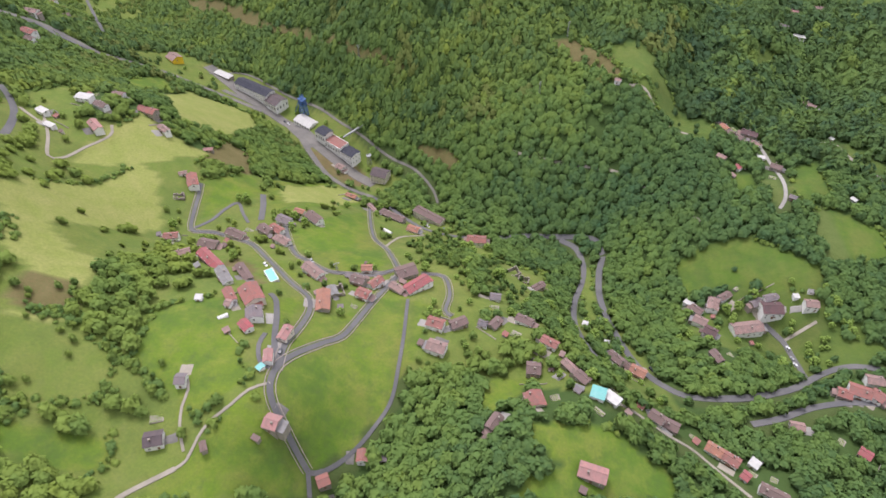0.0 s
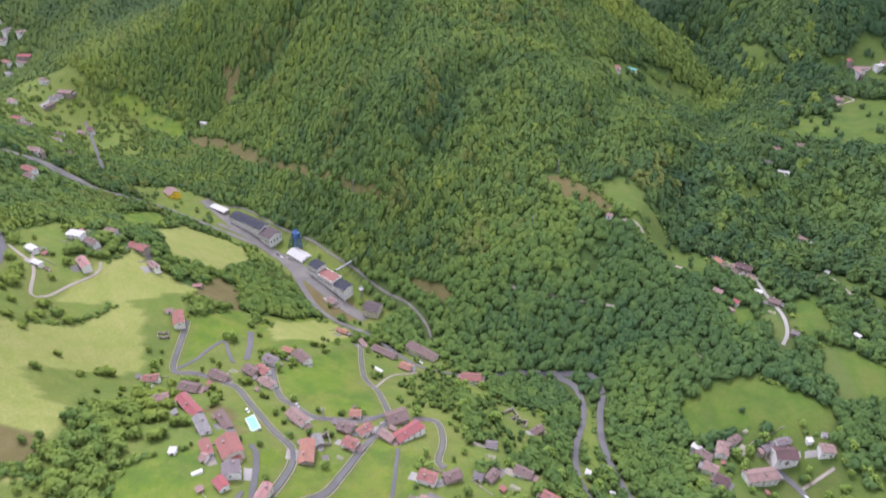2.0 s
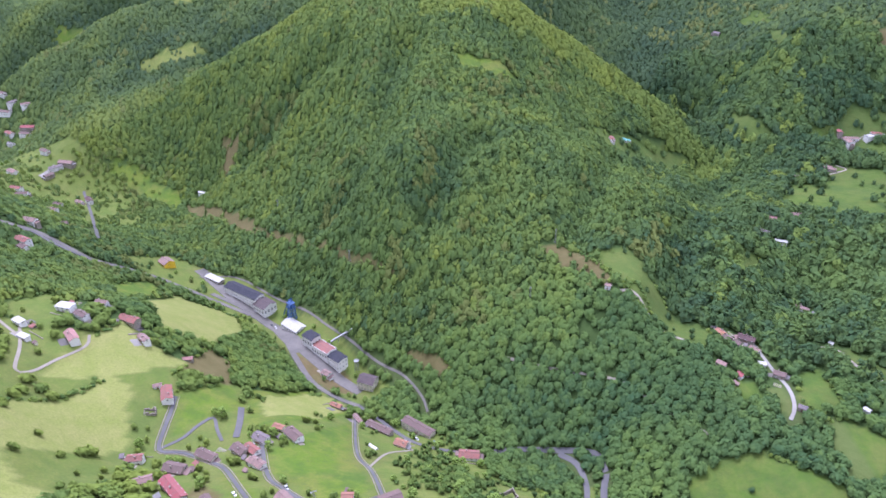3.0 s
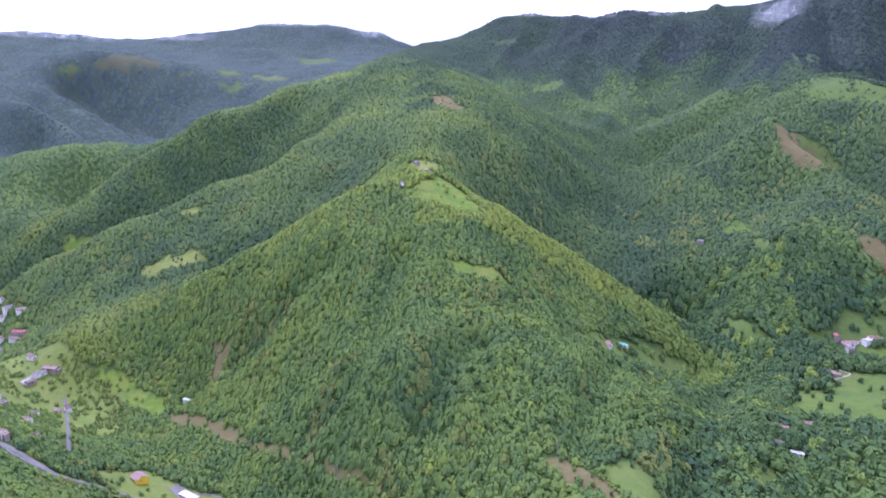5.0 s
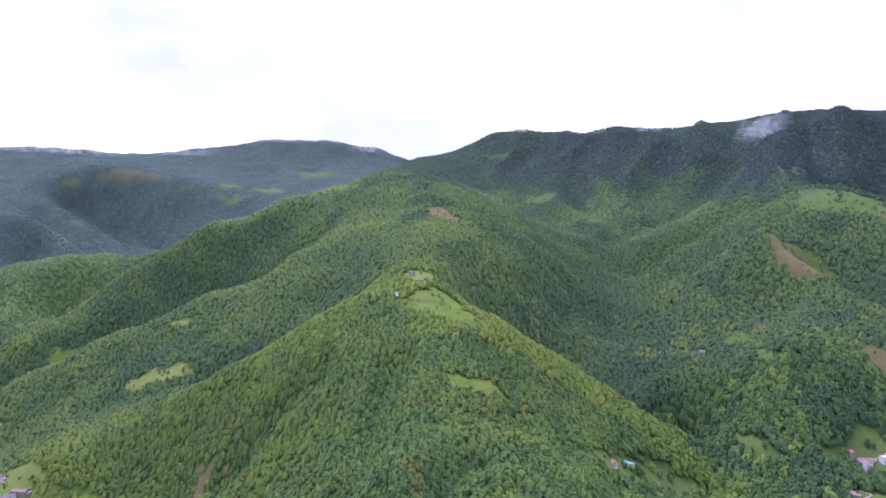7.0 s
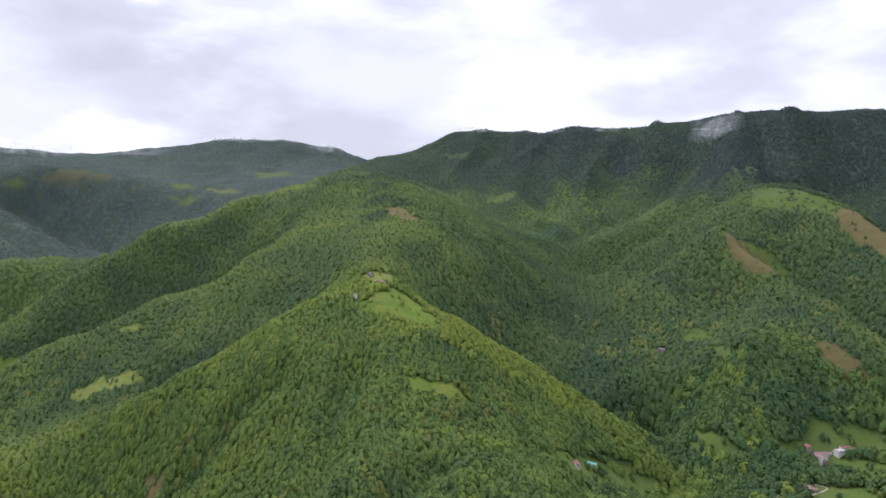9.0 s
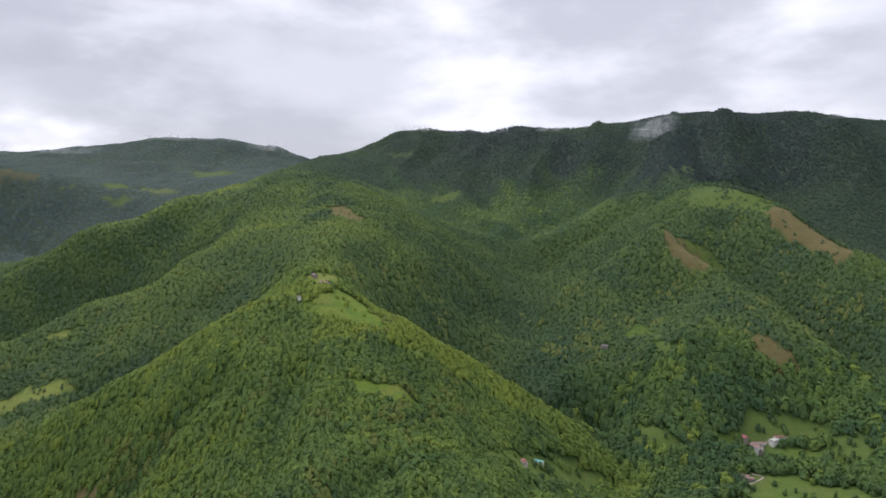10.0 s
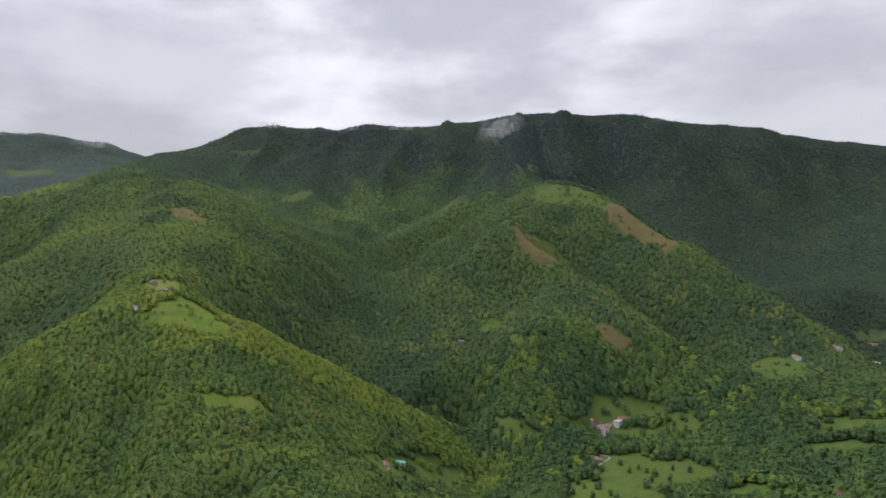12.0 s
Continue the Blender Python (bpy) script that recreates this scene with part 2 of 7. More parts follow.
def ground_surface():
    """Soil and grass; the covers stand in three weights on the sheet: grass, dry grass, bare earth. A fourth, in alpha,
    mixes heath with painted haze and shade.
    """
    mat, nt, bsdf = nodes_of("valley_ground")
    at = nt.nodes.new("ShaderNodeAttribute")
    at.attribute_name = "cover"
    sep = nt.nodes.new("ShaderNodeSeparateColor")
    nt.links.new(at.outputs["Color"], sep.inputs["Color"])
    wide, mid, fine = noise_at(nt, 0.012, 4.0), noise_at(nt, 0.07, 5.0, 0.62), noise_at(nt, 0.6, 4.0, 0.65)
    floor = blend(nt, span(nt, mid, 0.3, 0.7), (0.044, 0.080, 0.022), (0.058, 0.098, 0.028))
    grass = blend(nt, span(nt, wide, 0.35, 0.65), (0.096, 0.178, 0.018), (0.144, 0.208, 0.022))
    grass = blend(nt, span(nt, mid, 0.46, 0.66, 0.0, 0.5), grass, (0.215, 0.222, 0.052))
    grass = blend(nt, span(nt, noise_at(nt, 0.035, 6.0, 0.7), 0.36, 0.52, 0.7, 0.0), grass, (0.075, 0.130, 0.028))
    grass = blend(nt, span(nt, noise_at(nt, 0.022, 5.0, 0.68), 0.5, 0.66, 0.0, 0.6), grass, (0.190, 0.190, 0.046))
    grass = blend(nt, span(nt, noise_at(nt, 0.16, 6.0, 0.75), 0.52, 0.7, 0.0, 0.55), grass, (0.085, 0.115, 0.040))
    dry = blend(nt, span(nt, mid, 0.3, 0.7), (0.275, 0.31, 0.075), (0.35, 0.345, 0.115))
    bare = blend(nt, span(nt, mid, 0.3, 0.7), (0.135, 0.090, 0.045), (0.185, 0.130, 0.068))
    col = blend(nt, sep.outputs["Red"], floor, grass)
    col = blend(nt, sep.outputs["Green"], col, dry)
    col = blend(nt, sep.outputs["Blue"], col, bare)
    col = blend(nt, span(nt, fine, 0.35, 0.7, 0.35, 0.0), col, (0.07, 0.105, 0.028))
    # Alpha: heath on the heights, painted haze far off, painted shade in the east.
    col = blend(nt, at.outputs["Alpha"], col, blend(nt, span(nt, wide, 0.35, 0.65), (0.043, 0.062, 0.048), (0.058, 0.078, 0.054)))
    nt.links.new(col, bsdf.inputs["Base Color"])
    bsdf.inputs["Roughness"].default_value = 0.95
    bsdf.inputs["Specular IOR Level"].default_value = 0.15
    relief(nt, bsdf, mid, 4.0, 0.35)
    return mat


GROUND = ground_surface()


# ---- the lie of the land: points along crests, slopes and streams (x, y, height) ----
LAND = {}
LAND['spur_crest'] = [(421, 947, 68), (374, 1014, 127), (304, 1066, 180), (222, 1099, 232), (135, 1124, 284), (44, 1137, 324), (-12, 1151, 348)]
LAND['back_crest'] = [(-8, 1234, 370), (-9, 1336, 400), (31, 1487, 440), (46, 1567, 464), (22, 1737, 513), (-24, 1935, 557), (-94, 2082, 584)]
LAND['spur_left'] = [(-141, 1146, 304), (-231, 1137, 259), (-321, 1131, 214), (-436, 1189, 151), (-527, 1177, 111), (-586, 1112, 78)]
LAND['meadow_saddle'] = [(-407, 1248, 188), (-475, 1242, 180), (-539, 1226, 138)]
LAND['left_spur'] = [(-135, 1587, 413), (-210, 1578, 408), (-270, 1558, 373), (-317, 1538, 327), (-368, 1516, 303), (-429, 1494, 292), (-485, 1481, 258), (-543, 1475, 229), (-618, 1455, 203), (-699, 1428, 171), (-780, 1389, 139), (-825, 1353, 108)]
LAND['left_ridge'] = [(-92, 2045, 571), (-256, 2016, 531), (-408, 1964, 482), (-493, 1922, 436), (-553, 1890, 430), (-613, 1863, 402), (-666, 1842, 360), (-736, 1811, 312), (-803, 1778, 272), (-891, 1722, 195), (-956, 1642, 148)]
LAND['left_ridge_low'] = [(-703, 1939, 361), (-797, 1977, 323), (-897, 1980, 300), (-1023, 1914, 282), (-1132, 1848, 253)]
LAND['far_slope'] = [(-1569, 2552, 515), (-1447, 2706, 563), (-1304, 2868, 614), (-1173, 2893, 585), (-1090, 2915, 577), (-873, 2989, 554), (-766, 3037, 554), (-485, 2992, 583)]
LAND['far_valley'] = [(-1254, 2209, 282), (-975, 2353, 328)]
LAND['far_range'] = [(-2820, 3292, 687), (-2573, 3489, 725), (-2278, 3689, 773), (-2145, 3768, 793), (-2004, 3846, 788), (-1829, 3935, 778), (-1627, 4025, 760), (-1421, 4048, 796), (-1195, 4068, 812), (-931, 4081, 872), (-598, 4094, 865), (-432, 4118, 835), (-314, 4128, 840), (-76, 4147, 754)]
LAND['main_range'] = [(-39, 2677, 657), (16, 2678, 662), (92, 2676, 679), (150, 2673, 688), (212, 2700, 728), (263, 2709, 753), (314, 2704, 766), (375, 2694, 786), (441, 2686, 777), (529, 2617, 757), (611, 2601, 749), (686, 2555, 762), (740, 2513, 761), (823, 2434, 740), (871, 2418, 734), (916, 2362, 747), (939, 2335, 769), (994, 2312, 744), (1086, 2270, 752), (1128, 2219, 759), (1144, 2179, 780), (1193, 2155, 749), (1240, 2120, 766), (1269, 2100, 787), (1335, 2107, 764)]
LAND['main_range_east'] = [(1416, 2123, 758), (1462, 2087, 761), (1539, 2029, 751), (1605, 1976, 743), (1654, 1962, 721), (1723, 1942, 711), (1828, 1880, 707), (1899, 1833, 704), (2000, 1798, 674), (2125, 1724, 643), (2249, 1639, 626), (2476, 1456, 607), (2707, 1201, 564)]
LAND['ravine'] = [(409, 1016, 111), (381, 1164, 154), (398, 1353, 202), (438, 1496, 235), (473, 1704, 301), (492, 1860, 362), (498, 1975, 412)]
LAND['east_crest'] = [(950, 1869, 566), (990, 1791, 533), (1030, 1649, 512), (1050, 1526, 481), (1046, 1389, 425), (1044, 1272, 389), (1059, 1126, 326), (1067, 1000, 262), (1058, 901, 213), (1036, 799, 186)]
LAND['east_spur'] = [(714, 1431, 432), (747, 1352, 372), (763, 1268, 335), (791, 1156, 289), (818, 1031, 235), (826, 947, 208)]
LAND['east_slope'] = [(707, 1058, 247), (568, 1109, 236), (504, 1228, 220), (474, 996, 125), (609, 940, 131), (566, 841, 104), (636, 749, 126), (691, 936, 148), (866, 903, 199), (812, 712, 164)]
LAND['far_east'] = [(1424, 1195, 235), (1406, 1060, 153), (1868, 1371, 383), (1757, 1436, 336), (1598, 1468, 285), (1873, 1057, 289), (1324, 772, 188)]
LAND['hill_foot'] = [(-224, 967, 121), (-85, 953, 215), (75, 940, 236), (205, 1000, 200), (254, 927, 145), (-398, 1088, 88), (66, 815, 187), (-29, 757, 172), (-671, 1260, 93), (-798, 1590, 142), (-494, 1213, 142)]
LAND['spur_back'] = [(408, 1103, 72), (331, 1157, 125), (241, 1192, 177), (146, 1218, 229)]
LAND['spur_left_back'] = [(-151, 1220, 264), (-247, 1210, 219), (-343, 1203, 174)]
LAND['left_spur_back'] = [(-379, 1695, 228), (-505, 1654, 176), (-605, 1635, 145), (-722, 1598, 99), (-830, 1557, 60), (-917, 1495, 23)]
LAND['left_ridge_back'] = [(-423, 2195, 393), (-534, 2139, 343), (-655, 2082, 306)]
LAND['east_crest_back'] = [(1113, 1774, 427), (1139, 1647, 396), (1140, 1506, 340), (1144, 1384, 304), (1167, 1230, 241), (1182, 1097, 177)]
LAND['east_spur_back'] = [(790, 1425, 332), (809, 1339, 295), (842, 1224, 249), (874, 1095, 195), (885, 1008, 168)]
LAND['left_ridge_hollow'] = [(-708, 1910, 309), (-798, 1900, 263), (-878, 1874, 220), (-951, 1837, 157)]
LAND['far_spur_near'] = [(-1436, 2341, 473), (-1342, 2340, 451), (-1224, 2292, 390), (-1107, 2241, 328), (-1019, 2206, 280)]
LAND['far_hollow_near'] = [(-1384, 2443, 418), (-1229, 2369, 337), (-1082, 2298, 266)]
LAND['far_spur_mid'] = [(-1452, 2565, 507), (-1313, 2573, 475), (-1138, 2504, 377), (-1015, 2449, 311)]
LAND['far_hollow_mid'] = [(-1369, 2679, 449), (-1172, 2620, 338), (-1019, 2556, 285)]
LAND['far_spur_east'] = [(-1167, 2819, 504), (-1014, 2773, 445), (-912, 2703, 375), (-870, 2612, 335)]
LAND['far_hollow_east'] = [(-786, 2848, 459), (-816, 2714, 386), (-816, 2577, 348)]
LAND['far_hollow_back'] = [(-1863, 3017, 521), (-1576, 3180, 596), (-1292, 3309, 619), (-934, 3377, 588), (-429, 3329, 630)]
LAND['far_rib'] = [(-928, 4060, 863), (-818, 3870, 734), (-862, 3655, 644)]
LAND['far_rib_west'] = [(-1412, 4028, 785), (-1256, 3854, 708), (-1257, 3589, 644)]
LAND['far_rib_east'] = [(-431, 4095, 829), (-501, 3874, 720), (-585, 3609, 637)]
LAND['range_rib_a'] = [(377, 2641, 757), (383, 2498, 653), (395, 2304, 547), (416, 2188, 499), (451, 2037, 434)]
LAND['range_dip_a'] = [(590, 2518, 719), (549, 2374, 598), (524, 2226, 499), (498, 2078, 437)]
LAND['range_rib_b'] = [(714, 2464, 741), (711, 2360, 647), (691, 2178, 542), (635, 2070, 469), (584, 2012, 424)]
LAND['range_dip_b'] = [(839, 2359, 709), (810, 2274, 613), (753, 2146, 513), (701, 2058, 456)]
LAND['range_rib_c'] = [(921, 2295, 738), (902, 2227, 664), (828, 2149, 559), (784, 2091, 503)]
LAND['upper_ravine'] = [(503, 1921, 371), (597, 1956, 389), (699, 1995, 415), (810, 2038, 468), (900, 2064, 519), (981, 2103, 585), (1038, 2153, 661), (1083, 2198, 718)]
LAND['range_rib_d'] = [(1129, 2151, 758), (1083, 2096, 698), (1019, 2005, 637), (978, 1925, 592)]
LAND['range_dip_d'] = [(1169, 2105, 723), (1149, 2035, 652), (1120, 1959, 595), (1108, 1873, 552)]
LAND['range_rib_e'] = [(1248, 2068, 763), (1221, 2003, 682), (1206, 1929, 603), (1201, 1860, 551)]
LAND['range_dip_e'] = [(1412, 2067, 732), (1389, 1972, 636), (1351, 1876, 538), (1317, 1776, 457)]
LAND['range_rib_f'] = [(1578, 1936, 727), (1551, 1867, 645), (1521, 1773, 534), (1476, 1651, 420)]
LAND['range_dip_f'] = [(1722, 1900, 689), (1695, 1801, 581), (1639, 1716, 478), (1556, 1600, 361)]
LAND['range_rib_g'] = [(1874, 1802, 687), (1839, 1720, 586), (1799, 1645, 484), (1769, 1557, 372)]
LAND['range_dip_g'] = [(2034, 1737, 642), (1998, 1655, 547), (1950, 1586, 455)]
LAND['range_rib_h'] = [(2181, 1643, 618), (2117, 1559, 524), (2048, 1483, 444)]
LAND['back_hollow'] = [(14, 2408, 597), (180, 2351, 562), (300, 2217, 501), (410, 2077, 434), (493, 1976, 398)]
LAND['east_rib_a'] = [(970, 1907, 582), (887, 1893, 538), (809, 1864, 496), (740, 1850, 461), (674, 1834, 425), (580, 1804, 373), (521, 1781, 332)]
LAND['east_hollow_a'] = [(817, 1771, 432), (730, 1768, 391), (636, 1741, 345), (546, 1710, 289)]
LAND['east_rib_b'] = [(807, 1709, 448), (753, 1708, 428), (699, 1705, 404), (611, 1676, 359), (527, 1642, 303), (492, 1612, 272)]
LAND['east_hollow_b'] = [(742, 1541, 414), (684, 1530, 369), (609, 1526, 318), (521, 1517, 270), (466, 1505, 255)]
LAND['east_rib_c'] = [(725, 1454, 429), (689, 1456, 407), (648, 1453, 382), (574, 1443, 336), (487, 1423, 291), (441, 1407, 256)]
LAND['east_rib_d'] = [(776, 1289, 329), (707, 1286, 310), (633, 1282, 277), (560, 1274, 248), (498, 1269, 224), (425, 1259, 192)]
LAND['ravine_flank'] = [(323, 1323, 208), (274, 1354, 258), (208, 1362, 307), (336, 1249, 177), (164, 1373, 357), (259, 1533, 368)]
LAND['river'] = [(420, 60, 92), (330, 190, 80), (245, 285, 68), (175, 360, 52), (110, 430, 28), (50, 440, 24), (-10, 500, 10), (-75, 575, 5), (-170, 672, 10), (-260, 757, 12), (-400, 880, 6), (-560, 1010, 2), (-800, 1150, -10), (-1100, 1200, -15)]
LAND['village_shelf'] = [(-86, 172, 156), (40, 170, 158), (71, 145, 158), (-115, 264, 156), (-74, 265, 145), (-16, 306, 122), (-4, 256, 136), (51, 210, 146), (71, 250, 128), (-65, 150, 142), (-44, 180, 138), (89, 203, 142), (-135, 191, 170), (-147, 165, 168), (20, 340, 98), (-40, 380, 80), (60, 300, 105)]
LAND['near_bank'] = [(163, 180, 112), (131, 250, 92), (200, 120, 125), (0, 100, 160), (-60, 60, 170), (100, 60, 160), (-200, 60, 205), (0, -100, 190), (200, -100, 180)]
LAND['west_terrace'] = [(-210, 364, 112), (-212, 437, 102), (-271, 521, 118), (-319, 517, 132), (-347, 479, 145), (-300, 400, 150), (-190, 560, 45), (-260, 620, 52), (-342, 748, 32), (-150, 480, 60), (-110, 420, 80), (-420, 640, 110), (-443, 729, 95), (-540, 970, 8)]
LAND['west_slope'] = [(-260, 300, 185), (-240, 230, 195), (-330, 330, 225), (-450, 400, 240), (-560, 560, 230), (-600, 760, 160), (-700, 300, 330), (-600, 100, 320), (-700, 900, 100), (-900, 700, 260), (-900, 300, 420)]
LAND['east_bank'] = [(270, 330, 82), (195, 262, 86), (274, 236, 88), (300, 330, 90), (262, 480, 92), (294, 542, 84), (350, 500, 90), (398, 595, 80), (380, 700, 108), (330, 420, 98), (460, 420, 110), (450, 330, 105), (560, 300, 150), (600, 550, 140), (480, 680, 115), (450, 800, 105), (700, 400, 200), (350, 900, 80)]
LAND['forest_bank'] = [(173, 566, 112), (130, 490, 60), (190, 430, 70), (230, 540, 100), (120, 640, 120), (30, 560, 55), (-30, 620, 55), (-96, 694, 78), (-230, 845, 52), (-364, 992, 26), (280, 640, 110), (170, 760, 165), (240, 800, 130), (320, 780, 100), (-440, 1060, 30)]
LAND['farmsteads'] = [(605, 939, 123), (-362, 987, 19), (-838, 1315, 76), (-776, 1277, 67), (-796, 1234, 28), (-606, 1063, 39), (-557, 983, 3), (996, 927, 207), (1405, 1074, 152), (1078, 844, 191)]
LAND['behind'] = [(-500, -500, 330), (0, -600, 300), (500, -500, 320), (700, 0, 260), (900, 400, 300), (1100, 600, 260), (-1200, -300, 500), (1300, -300, 480), (0, -1200, 420)]
LAND['rim'] = [(-1500, 1300, 40), (-1900, 1500, 60), (-1500, 800, 250), (-2500, 2200, 300), (-2500, 800, 500), (-1700, 1900, 250), (2500, 600, 450), (2400, -300, 500), (1800, 300, 350), (-500, 4900, 700), (1500, 4500, 650), (3000, 3000, 600), (-3000, 4500, 700), (900, 3200, 600), (2300, 2600, 560), (100, 3300, 560)]

GULLIES = [  # depth, breadth and line of the side valleys
    (16, 24, [(-151, 1015), (-181, 1010), (-207, 1005), (-224, 995), (-235, 986), (-257, 980), (-278, 974)]),
    (17, 24, [(-38, 973), (-52, 912), (-63, 869), (-65, 827), (-74, 802), (-91, 788), (-107, 773), (-127, 764)]),
    (14, 22, [(56, 792), (28, 757), (18, 728), (5, 704), (-6, 686)]),
    (8, 18, [(236, 839), (193, 726), (163, 672), (153, 643)]),
    (9, 20, [(106, 1016), (121, 972), (131, 928), (130, 874)]),
    (12, 26, [(396, 874), (315, 713), (286, 654), (258, 601), (226, 543)]),
    (10, 40, [(-248, 1572), (-125, 1358), (-209, 1333)]),
    (14, 50, [(-374, 1467), (-458, 1335), (-590, 1315)]),
    (18, 60, [(-190, 2019), (-358, 1869), (-492, 1801), (-648, 1748)]),
    (12, 50, [(1020, 1148), (1011, 1026), (1001, 920)]),
]

DIPS = [  # the hollows behind the ridges
    (42, 75, [(-379, 1695), (-505, 1654), (-605, 1635), (-722, 1598), (-830, 1557), (-917, 1495)]),
    (26, 42, [(-156, 1208), (-246, 1199), (-336, 1193), (-452, 1251), (-542, 1239)]),
    (45, 100, [(-423, 2195), (-534, 2139), (-655, 2082)]),
    (22, 48, [(408, 1103), (331, 1157), (241, 1192), (146, 1218)]),
    (42, 80, [(1113, 1774), (1139, 1647), (1140, 1506), (1144, 1384), (1167, 1230), (1182, 1097)]),
    (26, 46, [(790, 1425), (809, 1339), (842, 1224), (874, 1095), (885, 1008)]),
]



def ground_net(points, c=22.0, ease=6.0):
    """A smooth ground through the landforms' points: sums of cones over the plan."""
    p = np.array(points, float)
    r = np.sqrt(((p[:, None, :2] - p[None, :, :2]) ** 2).sum(2) + c * c)
    n = len(p)
    q = np.c_[np.ones(n), p[:, :2] / 1000.0]
    a = np.zeros((n + 3, n + 3))
    a[:n, :n], a[:n, n:], a[n:, :n] = ease * np.eye(n) - r, q, q.T
    return p, np.linalg.solve(a, np.r_[p[:, 2], 0, 0, 0]), c


def lattice(ix, iy, seed):
    h = (ix * 374761393 + iy * 668265263 + seed * 1442695041) & 0xFFFFFFFF
    h = ((h ^ (h >> 13)) * 1274126177) & 0xFFFFFFFF
    return ((h ^ (h >> 16)) & 0xFFFF) / 32767.5 - 1.0


def swell(x, y, size, seed=0):
    """Smooth noise from -1 to 1 over the plan; size is its wavelength in metres."""
    u, v = np.asarray(x, float) / size, np.asarray(y, float) / size
    iu, iv = np.floor(u).astype(np.int64), np.floor(v).astype(np.int64)
    fu, fv = u - iu, v - iv
    fu, fv = fu * fu * (3 - 2 * fu), fv * fv * (3 - 2 * fv)
    a, b = lattice(iu, iv, seed), lattice(iu + 1, iv, seed)
    c, d = lattice(iu, iv + 1, seed), lattice(iu + 1, iv + 1, seed)
    return (a + (b - a) * fu) * (1 - fv) + (c + (d - c) * fu) * fv


SCATTERED = ("east_slope", "far_east", "hill_foot", "ravine_flank", "village_shelf", "near_bank", "west_terrace", "west_slope",
             "east_bank", "forest_bank", "farmsteads", "behind", "rim", "far_valley", "meadow_saddle", "river")


def filled(name, line, step=48.0):
    """The points of a crest or stream bed, with more between them at even steps."""
    if name in SCATTERED:
        return line
    out = []
    for a, b in zip(line, line[1:]):
        n = max(1, round(math.hypot(b[0] - a[0], b[1] - a[1]) / step))
        out += [tuple(p + (q - p) * i / n for p, q in zip(a, b)) for i in range(n)]
    return out + [line[-1]]


NET = ground_net([p for name, line in LAND.items() for p in filled(name, line)], 18.0, 2.0)
VALE = ground_net([p for line in LAND.values() for p in line if math.hypot(p[0], p[1] - 300) < 1000], 22.0, -6.0)


def off_line(fx, fy, line):
    d = np.full(fx.shape, 1e9)
    for (ax, ay), (bx, by) in zip(line, line[1:]):
        ux, uy = bx - ax, by - ay
        k = np.clip(((fx - ax) * ux + (fy - ay) * uy) / (ux * ux + uy * uy), 0, 1)
        d = np.minimum(d, np.hypot(fx - ax - k * ux, fy - ay - k * uy))
    return d


def ground_z(x, y):
    """Height of the ground at a place of the plan."""
    x, y = np.asarray(x, float), np.asarray(y, float)
    fx, fy = x.ravel(), y.ravel()
    vale = np.clip((860 - np.hypot(fx, fy - 300)) / 240, 0, 1)
    vale = vale * vale * (3 - 2 * vale)
    out = np.zeros(len(fx))
    for (p, w, c), share in ((NET, 1 - vale), (VALE, vale)):
        here = np.flatnonzero(share > 0)
        for i in range(0, len(here), 20000):
            at = here[i:i + 20000]
            sx, sy = fx[at], fy[at]
            r = np.sqrt((sx[:, None] - p[:, 0]) ** 2 + (sy[:, None] - p[:, 1]) ** 2 + c * c)
            out[at] += share[at] * (w[-3] + w[-2] * sx / 1000 + w[-1] * sy / 1000 - r @ w[:len(p)])
    far = np.clip((np.hypot(fx, fy - 300) - 330) / 600, 0, 1)
    rib = np.abs(swell(fx + 25 * swell(fx, fy, 90, 3), fy, 130, 1)) - 0.45
    out += far * (11 * rib + 4 * swell(fx, fy, 55, 2)) + (far * far) * 5 * swell(fx, fy, 260, 5)
    out += 0.5 * swell(fx, fy, 24, 4)
    away = np.hypot(fx, fy)
    west = np.clip((away - 1950) / 300, 0, 1) * np.clip((3600 - away) / 400, 0, 1) * np.clip((-fx - 350) / 250, 0, 1)
    out += west * 45 * (np.abs(swell(0.5 * fx + 0.25 * fy, fy - 0.3 * fx, 330, 8)) - 0.4)
    face = np.clip((out - 440) / 90, 0, 1) * np.clip((745 - 0.14 * np.clip(fx - 1300, 0, None) - out) / 70, 0, 1) * np.clip((fx - 150) / 200, 0, 1) * np.clip((0.42 * fx + 0.91 * fy - 1990) / 160, 0, 1)
    along, down = 0.91 * fx - 0.42 * fy, 0.42 * fx + 0.91 * fy
    out -= face * 46 * (np.abs(swell(along + 40 * swell(fx, fy, 170, 14), 0.22 * down, 120, 13)) - 0.35)
    for depth, breadth, line in GULLIES:
        d = off_line(fx + 0.3 * breadth * swell(fx, fy, 60, 6), fy, line) / breadth
        out -= depth * (np.exp(-d * d) - 0.5 * np.exp(-(d - 1.6) ** 2))
    for depth, breadth, line in DIPS:
        out -= depth * np.exp(-(off_line(fx, fy, line) / breadth) ** 2)
    return out.reshape(x.shape)


# ---- the plan: covers of the ground ----
CELL, X0, Y0, X1, Y1 = 3.0, -1900.0, 60.0, 1900.0, 3800.0
NX, NY = int((X1 - X0) / CELL), int((Y1 - Y0) / CELL)
COVER = np.zeros((NY, NX), np.uint8)  # 0 woods, 1 grass, 2 hay, 3 rough, 4 brown
BUILT = np.zeros((NY, NX), np.uint8)  # 1: road, yard or house
KINDS = {"grass": 1, "hay": 2, "rough": 3, "brown": 4}


